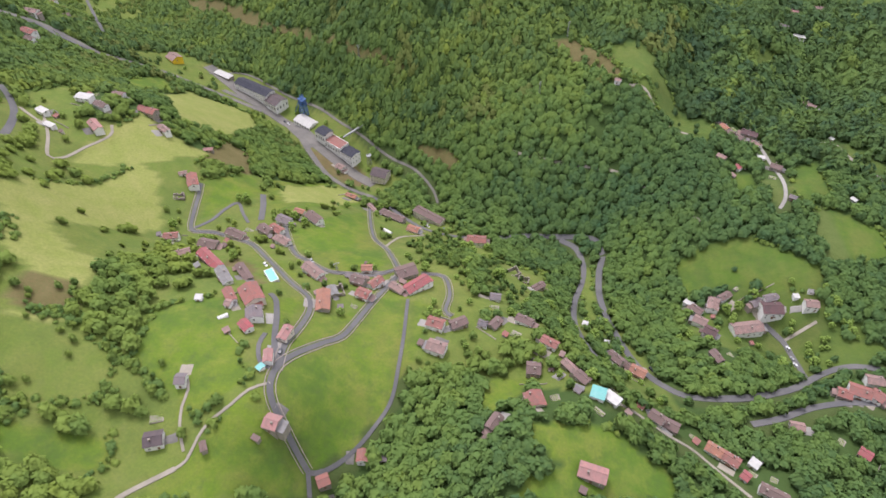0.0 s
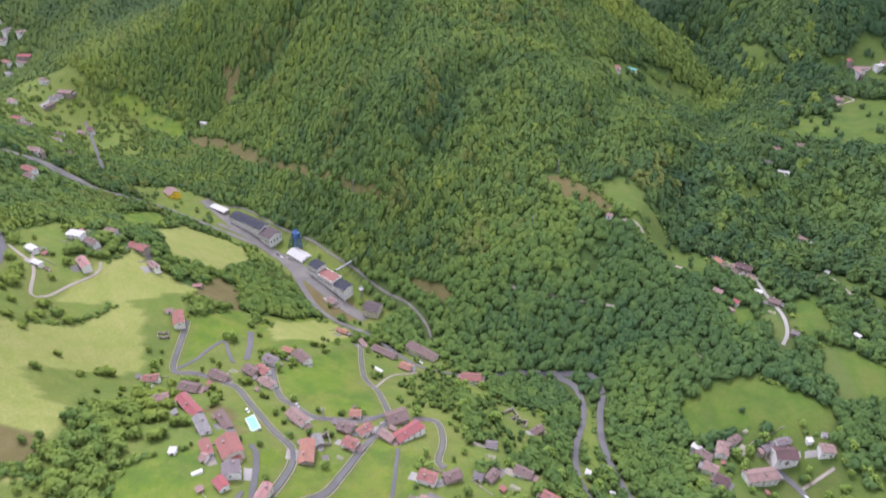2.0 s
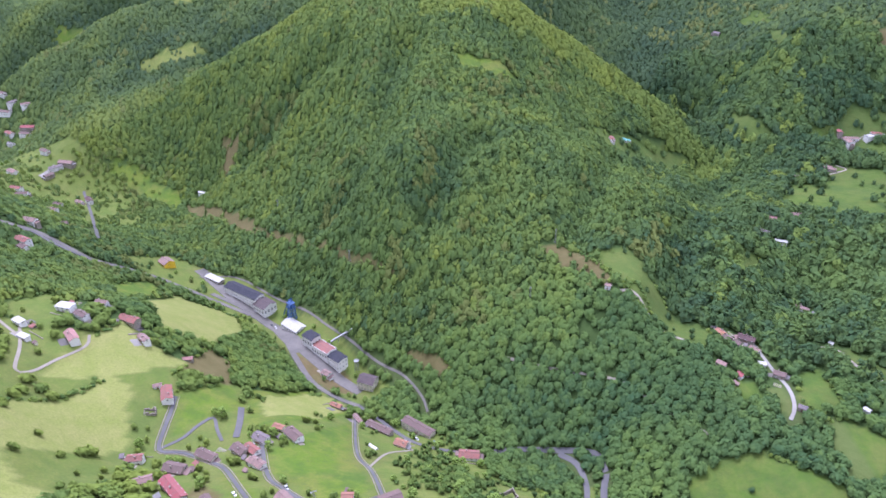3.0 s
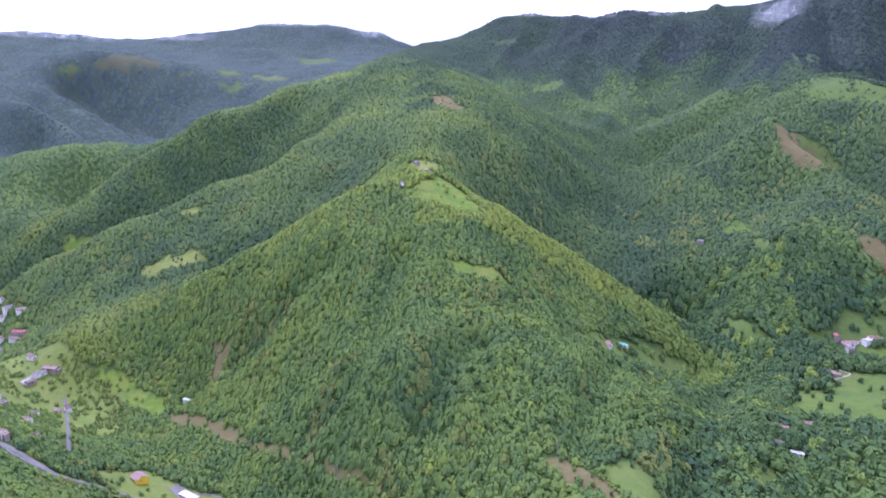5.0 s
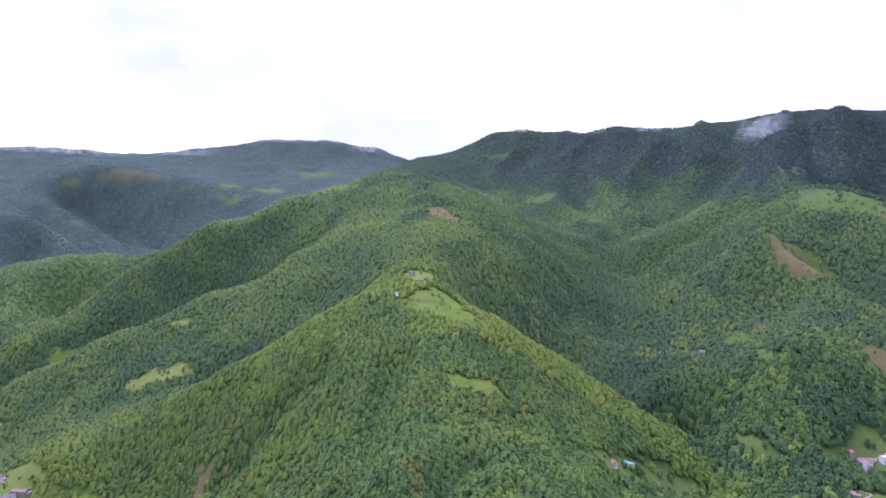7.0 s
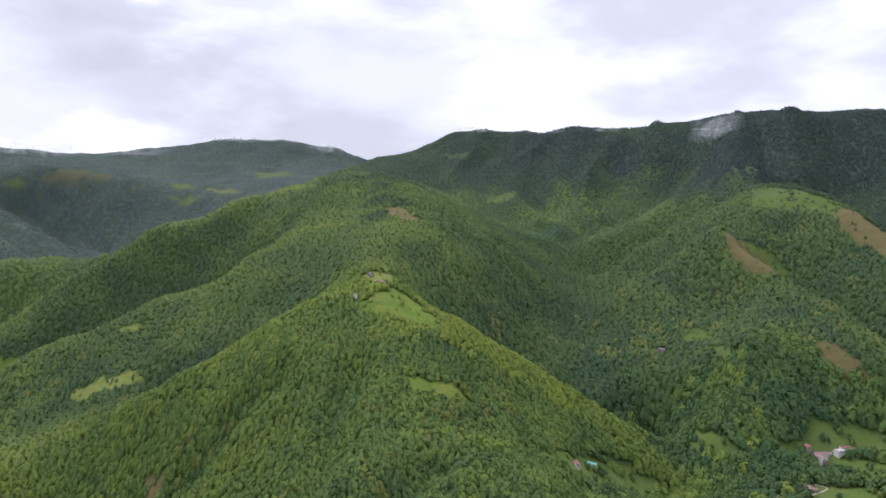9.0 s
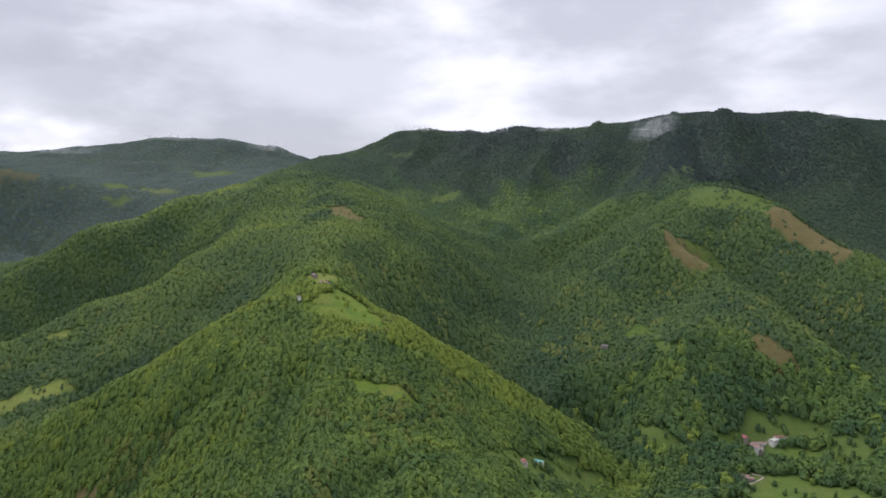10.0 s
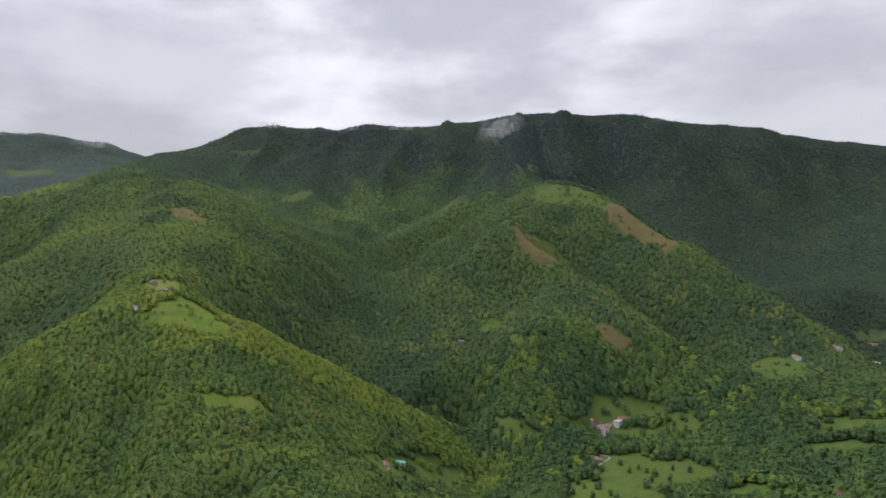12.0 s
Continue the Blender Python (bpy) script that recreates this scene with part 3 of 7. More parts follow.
def cells(xa, ya, xb, yb):
    i0, i1 = max(0, int((xa - X0) / CELL)), min(NX, int((xb - X0) / CELL) + 2)
    j0, j1 = max(0, int((ya - Y0) / CELL)), min(NY, int((yb - Y0) / CELL) + 2)
    gx, gy = np.meshgrid(X0 + (np.arange(i0, i1) + 0.5) * CELL, Y0 + (np.arange(j0, j1) + 0.5) * CELL)
    return slice(j0, j1), slice(i0, i1), gx, gy


def inside(gx, gy, poly):
    hit = np.zeros(gx.shape, bool)
    for (ax, ay), (bx, by) in zip(poly, poly[1:] + poly[:1]):
        if ay != by:
            hit ^= ((ay > gy) != (by > gy)) & (gx < (bx - ax) * (gy - ay) / (by - ay) + ax)
    return hit


MEADOWS = []


def meadow(kind, poly):
    MEADOWS.append(poly)
    xs, ys = [p[0] for p in poly], [p[1] for p in poly]
    sj, si, gx, gy = cells(min(xs) - 8, min(ys) - 8, max(xs) + 8, max(ys) + 8)
    if gx.size:
        wob = 2.5 + min(14, max(0, min(ys) - 600) * 0.014)
        COVER[sj, si][inside(gx + wob * swell(gx, gy, 19, 11), gy + wob * swell(gx, gy, 19, 12), poly)] = KINDS[kind]


def look_up(grid, x, y, default=0):
    i, j = ((np.asarray(x) - X0) / CELL).astype(int), ((np.asarray(y) - Y0) / CELL).astype(int)
    ok = (i >= 0) & (i < NX) & (j >= 0) & (j < NY)
    return np.where(ok, grid[np.clip(j, 0, NY - 1), np.clip(i, 0, NX - 1)], default)


meadow('grass', [(-89, 194), (-87, 211), (-72, 228), (-58, 239), (-47, 266), (-31, 297), (-22, 284), (-24, 242), (-26, 210), (-35, 189), (-49, 172), (-66, 161), (-73, 164), (-84, 176)])
meadow('grass', [(-20, 281), (-8, 275), (-13, 243), (-22, 214), (-25, 210)])
meadow('grass', [(-142, 133), (-128, 147), (-113, 168), (-91, 186), (-87, 178), (-76, 163), (-69, 158), (-72, 143), (-143, 129)])
meadow('grass', [(-212, 159), (-186, 162), (-165, 163), (-158, 149), (-166, 138), (-205, 144)])
meadow('grass', [(-89, 223), (-81, 253), (-60, 257), (-51, 265), (-61, 241), (-85, 215)])
meadow('grass', [(-101, 261), (-88, 270), (-83, 262), (-90, 239), (-95, 237)])
meadow('grass', [(-124, 371), (-107, 382), (-90, 428), (-72, 472), (-59, 385), (-36, 329), (-72, 314), (-100, 335), (-116, 351)])
meadow('grass', [(-160, 480), (-108, 535), (-80, 496), (-94, 449), (-132, 406), (-143, 413)])
meadow('grass', [(-139, 351), (-125, 341), (-88, 280), (-104, 287), (-140, 334)])
meadow('rough', [(-48, 393), (26, 440), (23, 380), (-1, 345), (-27, 359)])
meadow('hay', [(-293, 592), (-297, 671), (-219, 654), (-204, 607), (-212, 534), (-244, 518)])
meadow('grass', [(-345, 630), (-334, 691), (-304, 666), (-293, 581), (-308, 565)])
meadow('hay', [(-287, 352), (-252, 442), (-225, 420), (-217, 369), (-241, 324), (-265, 300), (-282, 310)])
meadow('rough', [(-282, 310), (-265, 300), (-241, 324), (-214, 367), (-196, 322), (-205, 282), (-229, 265), (-261, 272)])
meadow('hay', [(-289, 465), (-270, 503), (-231, 489), (-211, 482), (-247, 439), (-297, 413)])
meadow('brown', [(-210, 527), (-191, 526), (-169, 468), (-187, 476), (-214, 461), (-213, 487)])
meadow('rough', [(-236, 429), (-213, 425), (-201, 384), (-217, 374)])
meadow('grass', [(-207, 436), (-174, 479), (-153, 435), (-173, 421), (-191, 389), (-202, 415)])
meadow('rough', [(-365, 501), (-345, 544), (-312, 491), (-309, 460), (-303, 412), (-330, 465)])
meadow('grass', [(-167, 243), (-133, 260), (-113, 225), (-100, 192), (-122, 171), (-147, 188), (-166, 204)])
meadow('rough', [(-235, 225), (-211, 230), (-166, 204), (-147, 188), (-139, 179), (-168, 184), (-190, 173), (-213, 173), (-229, 195)])
meadow('grass', [(193, 378), (220, 385), (249, 387), (291, 348), (288, 323), (258, 329), (227, 344), (202, 340), (193, 355)])
meadow('rough', [(258, 277), (292, 285), (323, 279), (317, 265), (283, 264), (253, 261)])
meadow('grass', [(39, 168), (65, 179), (89, 177), (103, 166), (124, 155), (113, 140), (59, 133), (32, 131), (40, 143), (61, 153), (44, 158)])
meadow('grass', [(309, 461), (332, 469), (330, 419), (306, 414), (297, 429)])
meadow('hay', [(308, 407), (321, 406), (314, 353), (300, 348), (297, 377)])
meadow('grass', [(322, 406), (351, 380), (350, 346), (315, 353)])
meadow('grass', [(255, 460), (273, 455), (268, 430), (253, 436)])
meadow('hay', [(275, 448), (294, 445), (286, 417), (276, 422)])
meadow('rough', [(124, 400), (134, 397), (118, 316), (119, 268), (108, 287), (108, 320)])
meadow('grass', [(23, 215), (49, 217), (44, 201), (26, 181), (21, 190)])
meadow('rough', [(25, 417), (57, 384), (88, 389), (88, 338), (43, 269), (30, 289), (29, 332)])
meadow('brown', [(-393, 986), (-280, 880), (-178, 777), (-110, 707), (-38, 656), (-41, 651), (-109, 696), (-175, 760), (-294, 867), (-379, 945)])
meadow('grass', [(-530, 1076), (-476, 1057), (-396, 997), (-402, 959), (-474, 1014), (-531, 1054)])
meadow('brown', [(108, 640), (140, 637), (164, 606), (184, 578), (169, 572), (141, 602)])
meadow('rough', [(182, 570), (201, 569), (207, 543), (191, 548)])
meadow('grass', [(212, 692), (233, 699), (219, 665)])
meadow('brown', [(-30, 580), (3, 562), (28, 531), (8, 538), (-21, 563)])
meadow('brown', [(-335, 1041), (-299, 1006), (-300, 969), (-319, 970)])
meadow('grass', [(29, 953), (60, 941), (106, 929), (114, 910), (66, 909), (33, 919)])
meadow('grass', [(-42, 1109), (36, 1171), (91, 1095), (84, 1060), (33, 1067), (-28, 1088)])
meadow('grass', [(-897, 1645), (-831, 1633), (-854, 1626), (-902, 1629)])
meadow('rough', [(177, 872), (228, 904), (313, 957), (355, 963), (414, 960), (337, 914), (267, 862), (209, 859)])
meadow('brown', [(0, 1630), (44, 1612), (90, 1530), (70, 1502), (36, 1524), (4, 1566)])
meadow('hay', [(-32, 1211), (20, 1227), (11, 1182), (-27, 1156)])
meadow('hay', [(-264, 296), (-259, 310), (-234, 284), (-226, 263), (-235, 260), (-250, 276)])
meadow('hay', [(-230, 225), (-210, 233), (-195, 230), (-211, 215), (-224, 212)])
meadow('brown', [(-145, 596), (-113, 581), (-88, 572), (-79, 540), (-108, 540), (-135, 566)])
meadow('brown', [(-146, 302), (-142, 321), (-127, 305), (-111, 275), (-116, 277), (-129, 296)])
meadow('rough', [(202, 627), (223, 581), (240, 545), (260, 528), (244, 494), (219, 500), (206, 532), (185, 565), (160, 618)])
meadow('grass', [(364, 580), (398, 577), (392, 552), (364, 565)])
meadow('rough', [(340, 657), (358, 654), (346, 625), (327, 625)])
meadow('rough', [(370, 507), (393, 464), (388, 432), (365, 476)])
meadow('grass', [(979, 1871), (1049, 1908), (1041, 1878), (963, 1825)])
meadow('rough', [(941, 1769), (983, 1632), (1024, 1480), (966, 1456), (918, 1531), (871, 1588)])
meadow('grass', [(931, 1705), (964, 1672), (967, 1606), (926, 1583), (880, 1603), (889, 1654)])
meadow('grass', [(983, 1632), (1005, 1560), (1024, 1480), (1019, 1484), (961, 1546)])
meadow('brown', [(980, 1475), (1026, 1448), (1034, 1374), (1037, 1301), (1038, 1260), (995, 1234), (979, 1287), (967, 1350), (955, 1419)])
meadow('hay', [(1030, 1330), (1037, 1268), (1031, 1250), (1037, 1301)])
meadow('brown', [(702, 1408), (796, 1513), (813, 1476), (748, 1298), (720, 1308), (702, 1346), (693, 1378)])
meadow('hay', [(799, 1505), (839, 1460), (852, 1409), (750, 1290), (810, 1471)])
meadow('rough', [(832, 1521), (869, 1491), (865, 1472), (831, 1493)])
meadow('grass', [(541, 1240), (580, 1241), (596, 1212), (568, 1193), (535, 1210)])
meadow('rough', [(549, 1169), (578, 1127), (594, 1097), (568, 1091), (540, 1140)])
meadow('brown', [(688, 1079), (718, 1057), (722, 1024), (721, 1001), (693, 1009), (674, 1045)])
meadow('rough', [(777, 1080), (796, 1049), (912, 1123), (915, 1080), (793, 988), (773, 1036)])
meadow('rough', [(614, 984), (664, 970), (714, 937), (705, 914), (645, 932), (597, 967)])
meadow('rough', [(709, 918), (737, 876), (705, 832), (658, 835), (672, 887)])
meadow('grass', [(562, 976), (600, 964), (587, 952), (549, 955)])
meadow('grass', [(621, 935), (683, 901), (666, 868), (622, 889), (597, 923)])
meadow('grass', [(569, 891), (613, 865), (640, 794), (646, 739), (611, 715), (566, 732), (522, 784), (521, 844)])
meadow('grass', [(497, 875), (522, 807), (548, 732), (546, 710), (517, 695), (422, 758)])
meadow('grass', [(920, 965), (939, 953), (993, 936), (996, 895), (931, 852), (873, 865), (856, 893)])
meadow('grass', [(824, 755), (862, 734), (873, 688), (823, 632), (773, 683), (777, 718)])
meadow('grass', [(755, 716), (771, 666), (779, 624), (763, 593), (721, 673)])
meadow('hay', [(1048, 1193), (1059, 1157), (1064, 1169), (1044, 1180)])
meadow('grass', [(1392, 1128), (1468, 1093), (1456, 1046), (1384, 1108)])
meadow('rough', [(466, 1049), (499, 1006), (520, 973), (486, 965), (450, 997)])
meadow('grass', [(607, 702), (641, 683), (637, 633), (624, 630), (590, 676)])
meadow('rough', [(314, 2242), (381, 2255), (453, 2242), (415, 2188), (335, 2196)])
meadow('grass', [(210, 2573), (313, 2544), (309, 2514), (218, 2536)])
meadow('hay', [(-504, 1389), (-489, 1395), (-462, 1398), (-450, 1383), (-479, 1366)])
meadow('hay', [(-546, 1254), (-522, 1271), (-480, 1282), (-407, 1265), (-419, 1254), (-467, 1249), (-507, 1246)])
meadow('grass', [(-913, 1617), (-852, 1624), (-799, 1625), (-679, 1369), (-856, 1608)])
meadow('hay', [(-1054, 2887), (-987, 2931), (-953, 2936), (-1027, 2878)])
meadow('grass', [(-921, 3066), (-828, 3093), (-814, 3041), (-890, 3006)])
meadow('hay', [(-768, 3053), (-641, 3046), (-574, 2962), (-700, 2977)])
meadow('grass', [(-689, 3692), (-477, 3695), (-447, 3269), (-618, 3467)])
meadow('brown', [(-1328, 2829), (-1235, 2931), (-1104, 2958), (-1107, 2905), (-1261, 2828), (-1337, 2798)])
meadow('grass', [(-1449, 2713), (-1376, 2786), (-1341, 2783), (-1410, 2721)])
meadow('grass', [(-906, 2938), (-792, 2960), (-753, 2902), (-847, 2900)])
meadow('rough', [(-433, 1937), (-375, 1962), (-400, 1932), (-449, 1939)])
meadow('hay', [(-276, 313), (-262, 317), (-240, 297), (-211, 281), (-207, 254), (-233, 255), (-258, 273)])
meadow('brown', [(-235, 253), (-213, 257), (-204, 232), (-220, 226), (-237, 234)])
meadow('rough', [(-234, 220), (-202, 226), (-172, 204), (-174, 179), (-196, 164), (-214, 170)])
meadow('hay', [(-150, 479), (-106, 527), (-82, 513), (-96, 462), (-136, 426)])

ROADS = {}


def way(pts, step=4.0):
    """A smooth line through the plan's points, at even steps."""
    p = np.array(pts, float)
    q = np.vstack([2 * p[0] - p[1], p, 2 * p[-1] - p[-2]])
    out = []
    for a, b, c, d in zip(q[:-3], q[1:-2], q[2:-1], q[3:]):
        n = max(2, int(np.hypot(*(c - b)) / step))
        for u in np.arange(n) / n:
            out.append(0.5 * (2 * b + (c - a) * u + (2 * a - 5 * b + 4 * c - d) * u * u + (3 * b - a - 3 * c + d) * u ** 3))
    out.append(p[-1])
    return np.array(out)


def road(name, width, pts):
    line = way(pts)
    ROADS[name] = (width, line)
    margin = 0.5 if name in ("forest_track", "hill_track", "edge_path", "barn_path", "main_road_middle") else 3.0 if name in ("loop_road", "main_road") else 5.0
    for x, y in line:
        y -= margin * 0.55
        sj, si, gx, gy = cells(x - width - 5, y - width - 5, x + width + 5, y + width + 5)
        if gx.size:
            reach = np.hypot(gx - x, gy - y)
            BUILT[sj, si][reach < width / 2 + margin] = 1


road('main_road', 5.3, [(301.7, 258), (282.1, 262.7), (261.1, 257.1), (230.1, 238.3), (198.2, 227.7), (169.8, 227.9), (153.9, 233.7), (141.8, 252.5), (131.9, 275.9), (126.9, 307.5), (128.2, 345.5), (135.7, 384.3), (142.2, 404.9)])
road('main_road_middle', 5.0, [(142.5, 406.9), (137.9, 427.5), (115.3, 441.1), (79.5, 448.3), (41.9, 446.4), (9.7, 446.9), (-17.3, 460), (-46.6, 493.9), (-71.2, 517.5)])
road('main_road_back', 6.6, [(-71.2, 517.5), (-95.4, 528), (-121.1, 548), (-143.8, 583.4), (-171.4, 635.3), (-203.4, 666.1), (-244.6, 680.6), (-286.7, 696.4), (-328.8, 710.4), (-360.5, 701.8), (-388.6, 689), (-417.5, 694.6), (-445.5, 699.4), (-464.6, 688.8), (-474.7, 681.2)])
road('loop_road', 4.5, [(110.2, 439.8), (122.5, 425.5), (125.3, 399.8), (118.9, 372.2), (103.9, 332), (95.4, 294.4), (94.5, 261.4), (100.7, 245.8), (112, 246.3)])
road('lower_road', 4.5, [(286.2, 225.7), (260.6, 226), (236.6, 221.8), (209.9, 211.4), (190.6, 207)])
road('bridge_lane', 3.3, [(251.2, 256.2), (256.3, 274.4), (255.8, 292.9), (249.8, 303.5), (244.8, 310.4)])
road('farm_track_east', 2.2, [(254.8, 296.2), (268, 300.6), (277.5, 304.1)])
road('village_lane', 3.3, [(-69.3, 157.5), (-74.5, 163.4), (-81, 172.2), (-86.4, 180.4), (-89.2, 190.4), (-88.3, 202.9), (-82, 215.1), (-69.3, 229.5), (-59.4, 238.6), (-52.9, 253.6), (-46, 272), (-35.3, 299.1), (-30.3, 310.6)])
road('field_path', 2.2, [(-22.1, 280.3), (-23, 246.8), (-25.2, 221.3), (-28.5, 200.1), (-37.8, 184.3), (-49.1, 170.2), (-61.5, 160), (-68.5, 157.1)])
road('west_lane', 3.3, [(-89.2, 204.7), (-93.9, 224.1), (-97, 244.2), (-101.2, 260.5), (-105.6, 265.4)])
road('west_lane_back', 2.4, [(-91.3, 201), (-97.2, 204.7), (-100.7, 217.5), (-99.5, 227.6)])
road('row_lane', 3, [(-87.9, 200.9), (-87.6, 221.4), (-83.3, 238.5), (-80.8, 256.6), (-84.5, 271.4), (-97.8, 285.2), (-117.4, 312.4), (-139.1, 345.5), (-153, 356.4)])
road('upper_lane', 3, [(-153, 356.4), (-177.5, 371.4), (-193.4, 372.9), (-198.7, 380.3), (-201.2, 401.1), (-202.3, 418.4), (-204.2, 433)])
road('hook_lane', 2.6, [(-195.9, 376.8), (-185.1, 389.7), (-178.4, 406.9), (-171, 417.2), (-163.6, 402.4), (-155.2, 387.2)])
road('yard_lane', 4.9, [(-146.5, 392.3), (-150.8, 417.5), (-156.4, 440)])
road('centre_lane', 3, [(-124.8, 382.9), (-108.3, 338.2), (-94.8, 322.2), (-78.9, 309.6), (-61.5, 309.6), (-47.9, 309.2), (-32.9, 320.1)])
road('north_lane', 2.6, [(-31.2, 323.4), (-43.2, 365.8), (-56.6, 394.5), (-67.1, 455.2), (-71.6, 493.5)])
road('garden_path', 1.9, [(-45.3, 373.5), (-35.6, 414.6), (-16.6, 438.3)])
road('east_lane', 2.6, [(-14.6, 315), (1.3, 313.3), (5.5, 290.3), (2.4, 269.7), (6.7, 264.4)])
road('south_track', 2.2, [(-69.3, 157.5), (-67.8, 146.3)])
road('stone_track', 2.6, [(-128.6, 147.4), (-137.5, 141.4), (-145.3, 134.8), (-149.5, 129.9)])
road('edge_path', 1.5, [(-89.3, 191.2), (-98.5, 184.9), (-105.5, 177), (-115.7, 168.5), (-120.4, 161.8), (-124.1, 151.4), (-128.6, 147.4)])
road('barn_path', 1.5, [(-134.8, 198.9), (-131.1, 187.3), (-132.4, 178.5), (-131, 167), (-126.4, 155.6)])
road('terrace_track', 2.2, [(-336.7, 473.2), (-319.1, 441.6), (-306.3, 412.8), (-299.1, 416.5), (-292.9, 439.6), (-282.1, 463.5), (-284.7, 476.4)])
road('terrace_drive', 2.6, [(-325.4, 455.3), (-343.4, 467.4), (-355.6, 476.1)])
road('west_road', 4.9, [(-381.6, 502), (-366.1, 484.5), (-349.5, 456.8), (-333.5, 413.9)])
road('mine_track', 2.2, [(-4, 508.9), (-9.9, 526.1), (-28.2, 553.7), (-50.5, 576.1), (-83.4, 606.3), (-117.5, 633.7), (-156.1, 677.6), (-195, 706.2), (-253.5, 750.9), (-293.8, 743.7)])
road('mine_yard', 7.0, [(-266.7, 704), (-233.3, 687.1), (-197.7, 670.6), (-165.8, 623.1), (-144.5, 596.1)])
road('hill_track', 3, [(173.9, 559.4), (195.5, 556.5), (204, 538.3), (211.9, 519.4), (228.2, 506.5)])
road('forest_track', 2.2, [(55.8, 541.4), (82.8, 525.8), (118.9, 506.4), (162.2, 483.2), (179.2, 465.2), (197.7, 436.1), (220.5, 411.5)])
road('east_track', 3, [(325.5, 506.4), (362.1, 502), (367.9, 471.1), (379.5, 436.1)])
road('upper_lane_east', 3, [(298.6, 525.6), (294.7, 475.3), (295.9, 445), (290.5, 423), (282.1, 410.8)])
road('stairs_lane', 2.2, [(94.4, 194.6), (109.7, 191.3), (126.7, 185.2), (143.6, 179.6), (158.1, 163.2), (166.2, 152)])
road('hill_road', 4.1, [(-412.2, 753.2), (-525.7, 951.1), (-566.5, 1019.7)])
road('town_road', 4.9, [(-460.4, 683.9), (-450.7, 694.4), (-426.7, 690.4), (-400, 687.7)])
road('town_yard', 11.5, [(-633.6, 1028.7), (-621.7, 1059.9)])
road('farm_lane', 3, [(604.4, 933.2), (626.4, 942), (653.4, 935.8)])
road('farm_track', 2.2, [(502.3, 883), (538.1, 867.4), (574.3, 878.2), (565.9, 890.6)])
road('works_yard', 14, [(-300, 762), (-285, 748), (-238, 698), (-198, 666), (-162, 632), (-137, 600), (-108, 574), (-72, 546)])

# ---- the settled ground, where trees stand singly ----
ZONES = {
    "OPEN": [(-215, 330), (-150, 330), (-130, 200), (-95, 180), (-60, 200), (0, 225), (110, 190), (150, 215), (140, 300), (60, 310), (40, 360), (70, 420), (30, 470), (-70, 500), (-140, 420), (-215, 440)],
    "BRIDGE_END": [(165, 290), (200, 320), (240, 345), (290, 330), (310, 290), (262, 250), (230, 270)],
    "MINE": [(-40, 545), (-75, 520), (-150, 590), (-270, 690), (-380, 730), (-345, 790), (-240, 745), (-120, 640)],
    "TOWN": [(-470, 820), (-420, 900), (-470, 1010), (-620, 1120), (-900, 1150), (-900, 800), (-620, 760)]}

# ---- the ground ----
def raw_mesh(name, verts, faces):
    """A mesh from arrays of vertices and triangles or quads."""
    me = bpy.data.meshes.new(name)
    verts, faces = np.ascontiguousarray(verts, np.float32), np.ascontiguousarray(faces, np.int32)
    n, k = faces.shape
    me.vertices.add(len(verts))
    me.vertices.foreach_set("co", verts.ravel())
    me.loops.add(n * k)
    me.loops.foreach_set("vertex_index", faces.ravel())
    me.polygons.add(n)
    me.polygons.foreach_set("loop_start", np.arange(0, n * k, k, dtype=np.int32))
    me.update(calc_edges=True)
    return me


def squeezed(n, lo, hi, centre, k):
    """n steps from lo to hi, close together round the centre."""
    a, b = np.arcsinh((lo - centre) / k), np.arcsinh((hi - centre) / k)
    return centre + k * np.sinh(np.linspace(a, b, n))


gx, gy = np.meshgrid(squeezed(500, -3600, 3600, 20, 260), squeezed(520, -1300, 4950, 330, 300))
gz = ground_z(gx, gy)
nv, nu = gx.shape
idx = np.arange(nu * nv).reshape(nv, nu)
quads = np.stack([idx[:-1, :-1], idx[:-1, 1:], idx[1:, 1:], idx[1:, :-1]], -1).reshape(-1, 4)
sheet = raw_mesh("ground", np.stack([gx, gy, gz], -1).reshape(-1, 3), quads)
sheet.polygons.foreach_set("use_smooth", np.ones(len(quads), bool))
kind_at = look_up(COVER, gx.ravel(), gy.ravel())
out_far = np.hypot(gx, gy).ravel() > 2300
settled = np.zeros(len(kind_at), bool)
for zone in ("OPEN", "BRIDGE_END", "MINE", "TOWN"):
    settled |= inside(gx.ravel(), gy.ravel(), ZONES[zone])
kind_at = np.where((kind_at == 0) & settled, 3, kind_at)
kind_at = np.where((kind_at == 0) & (gx.ravel() > -420) & (gx.ravel() < -90) & (gy.ravel() > 80) & (gy.ravel() < 480), 3, kind_at)
w_grass = np.isin(kind_at, (1, 3)) * np.where(kind_at == 3, 0.62, 1.0)
upland = np.clip((gy.ravel() - 600) / 300, 0, 1)
w_grass = np.maximum(w_grass, upland * np.where(kind_at == 2, 0.6, np.where(kind_at == 4, 0.12, 0)))
w_dry = np.where(kind_at == 2, 0.85 - 0.4 * upland, 0) + np.where(kind_at == 3, 0.22, 0) + np.where(kind_at == 4, 0.4 - 0.3 * upland, 0)
w_bare = np.where(kind_at == 4, 0.78, 0) + np.where(look_up(BUILT, gx.ravel(), gy.ravel()) == 1, 0.15, 0)
patches = np.clip(swell(gx, gy, 170, 21).ravel() + swell(gx, gy, 60, 22).ravel() * 0.7 - 0.75, 0, 0.5) * out_far * 0.3
away = np.hypot(gx, gy).ravel()
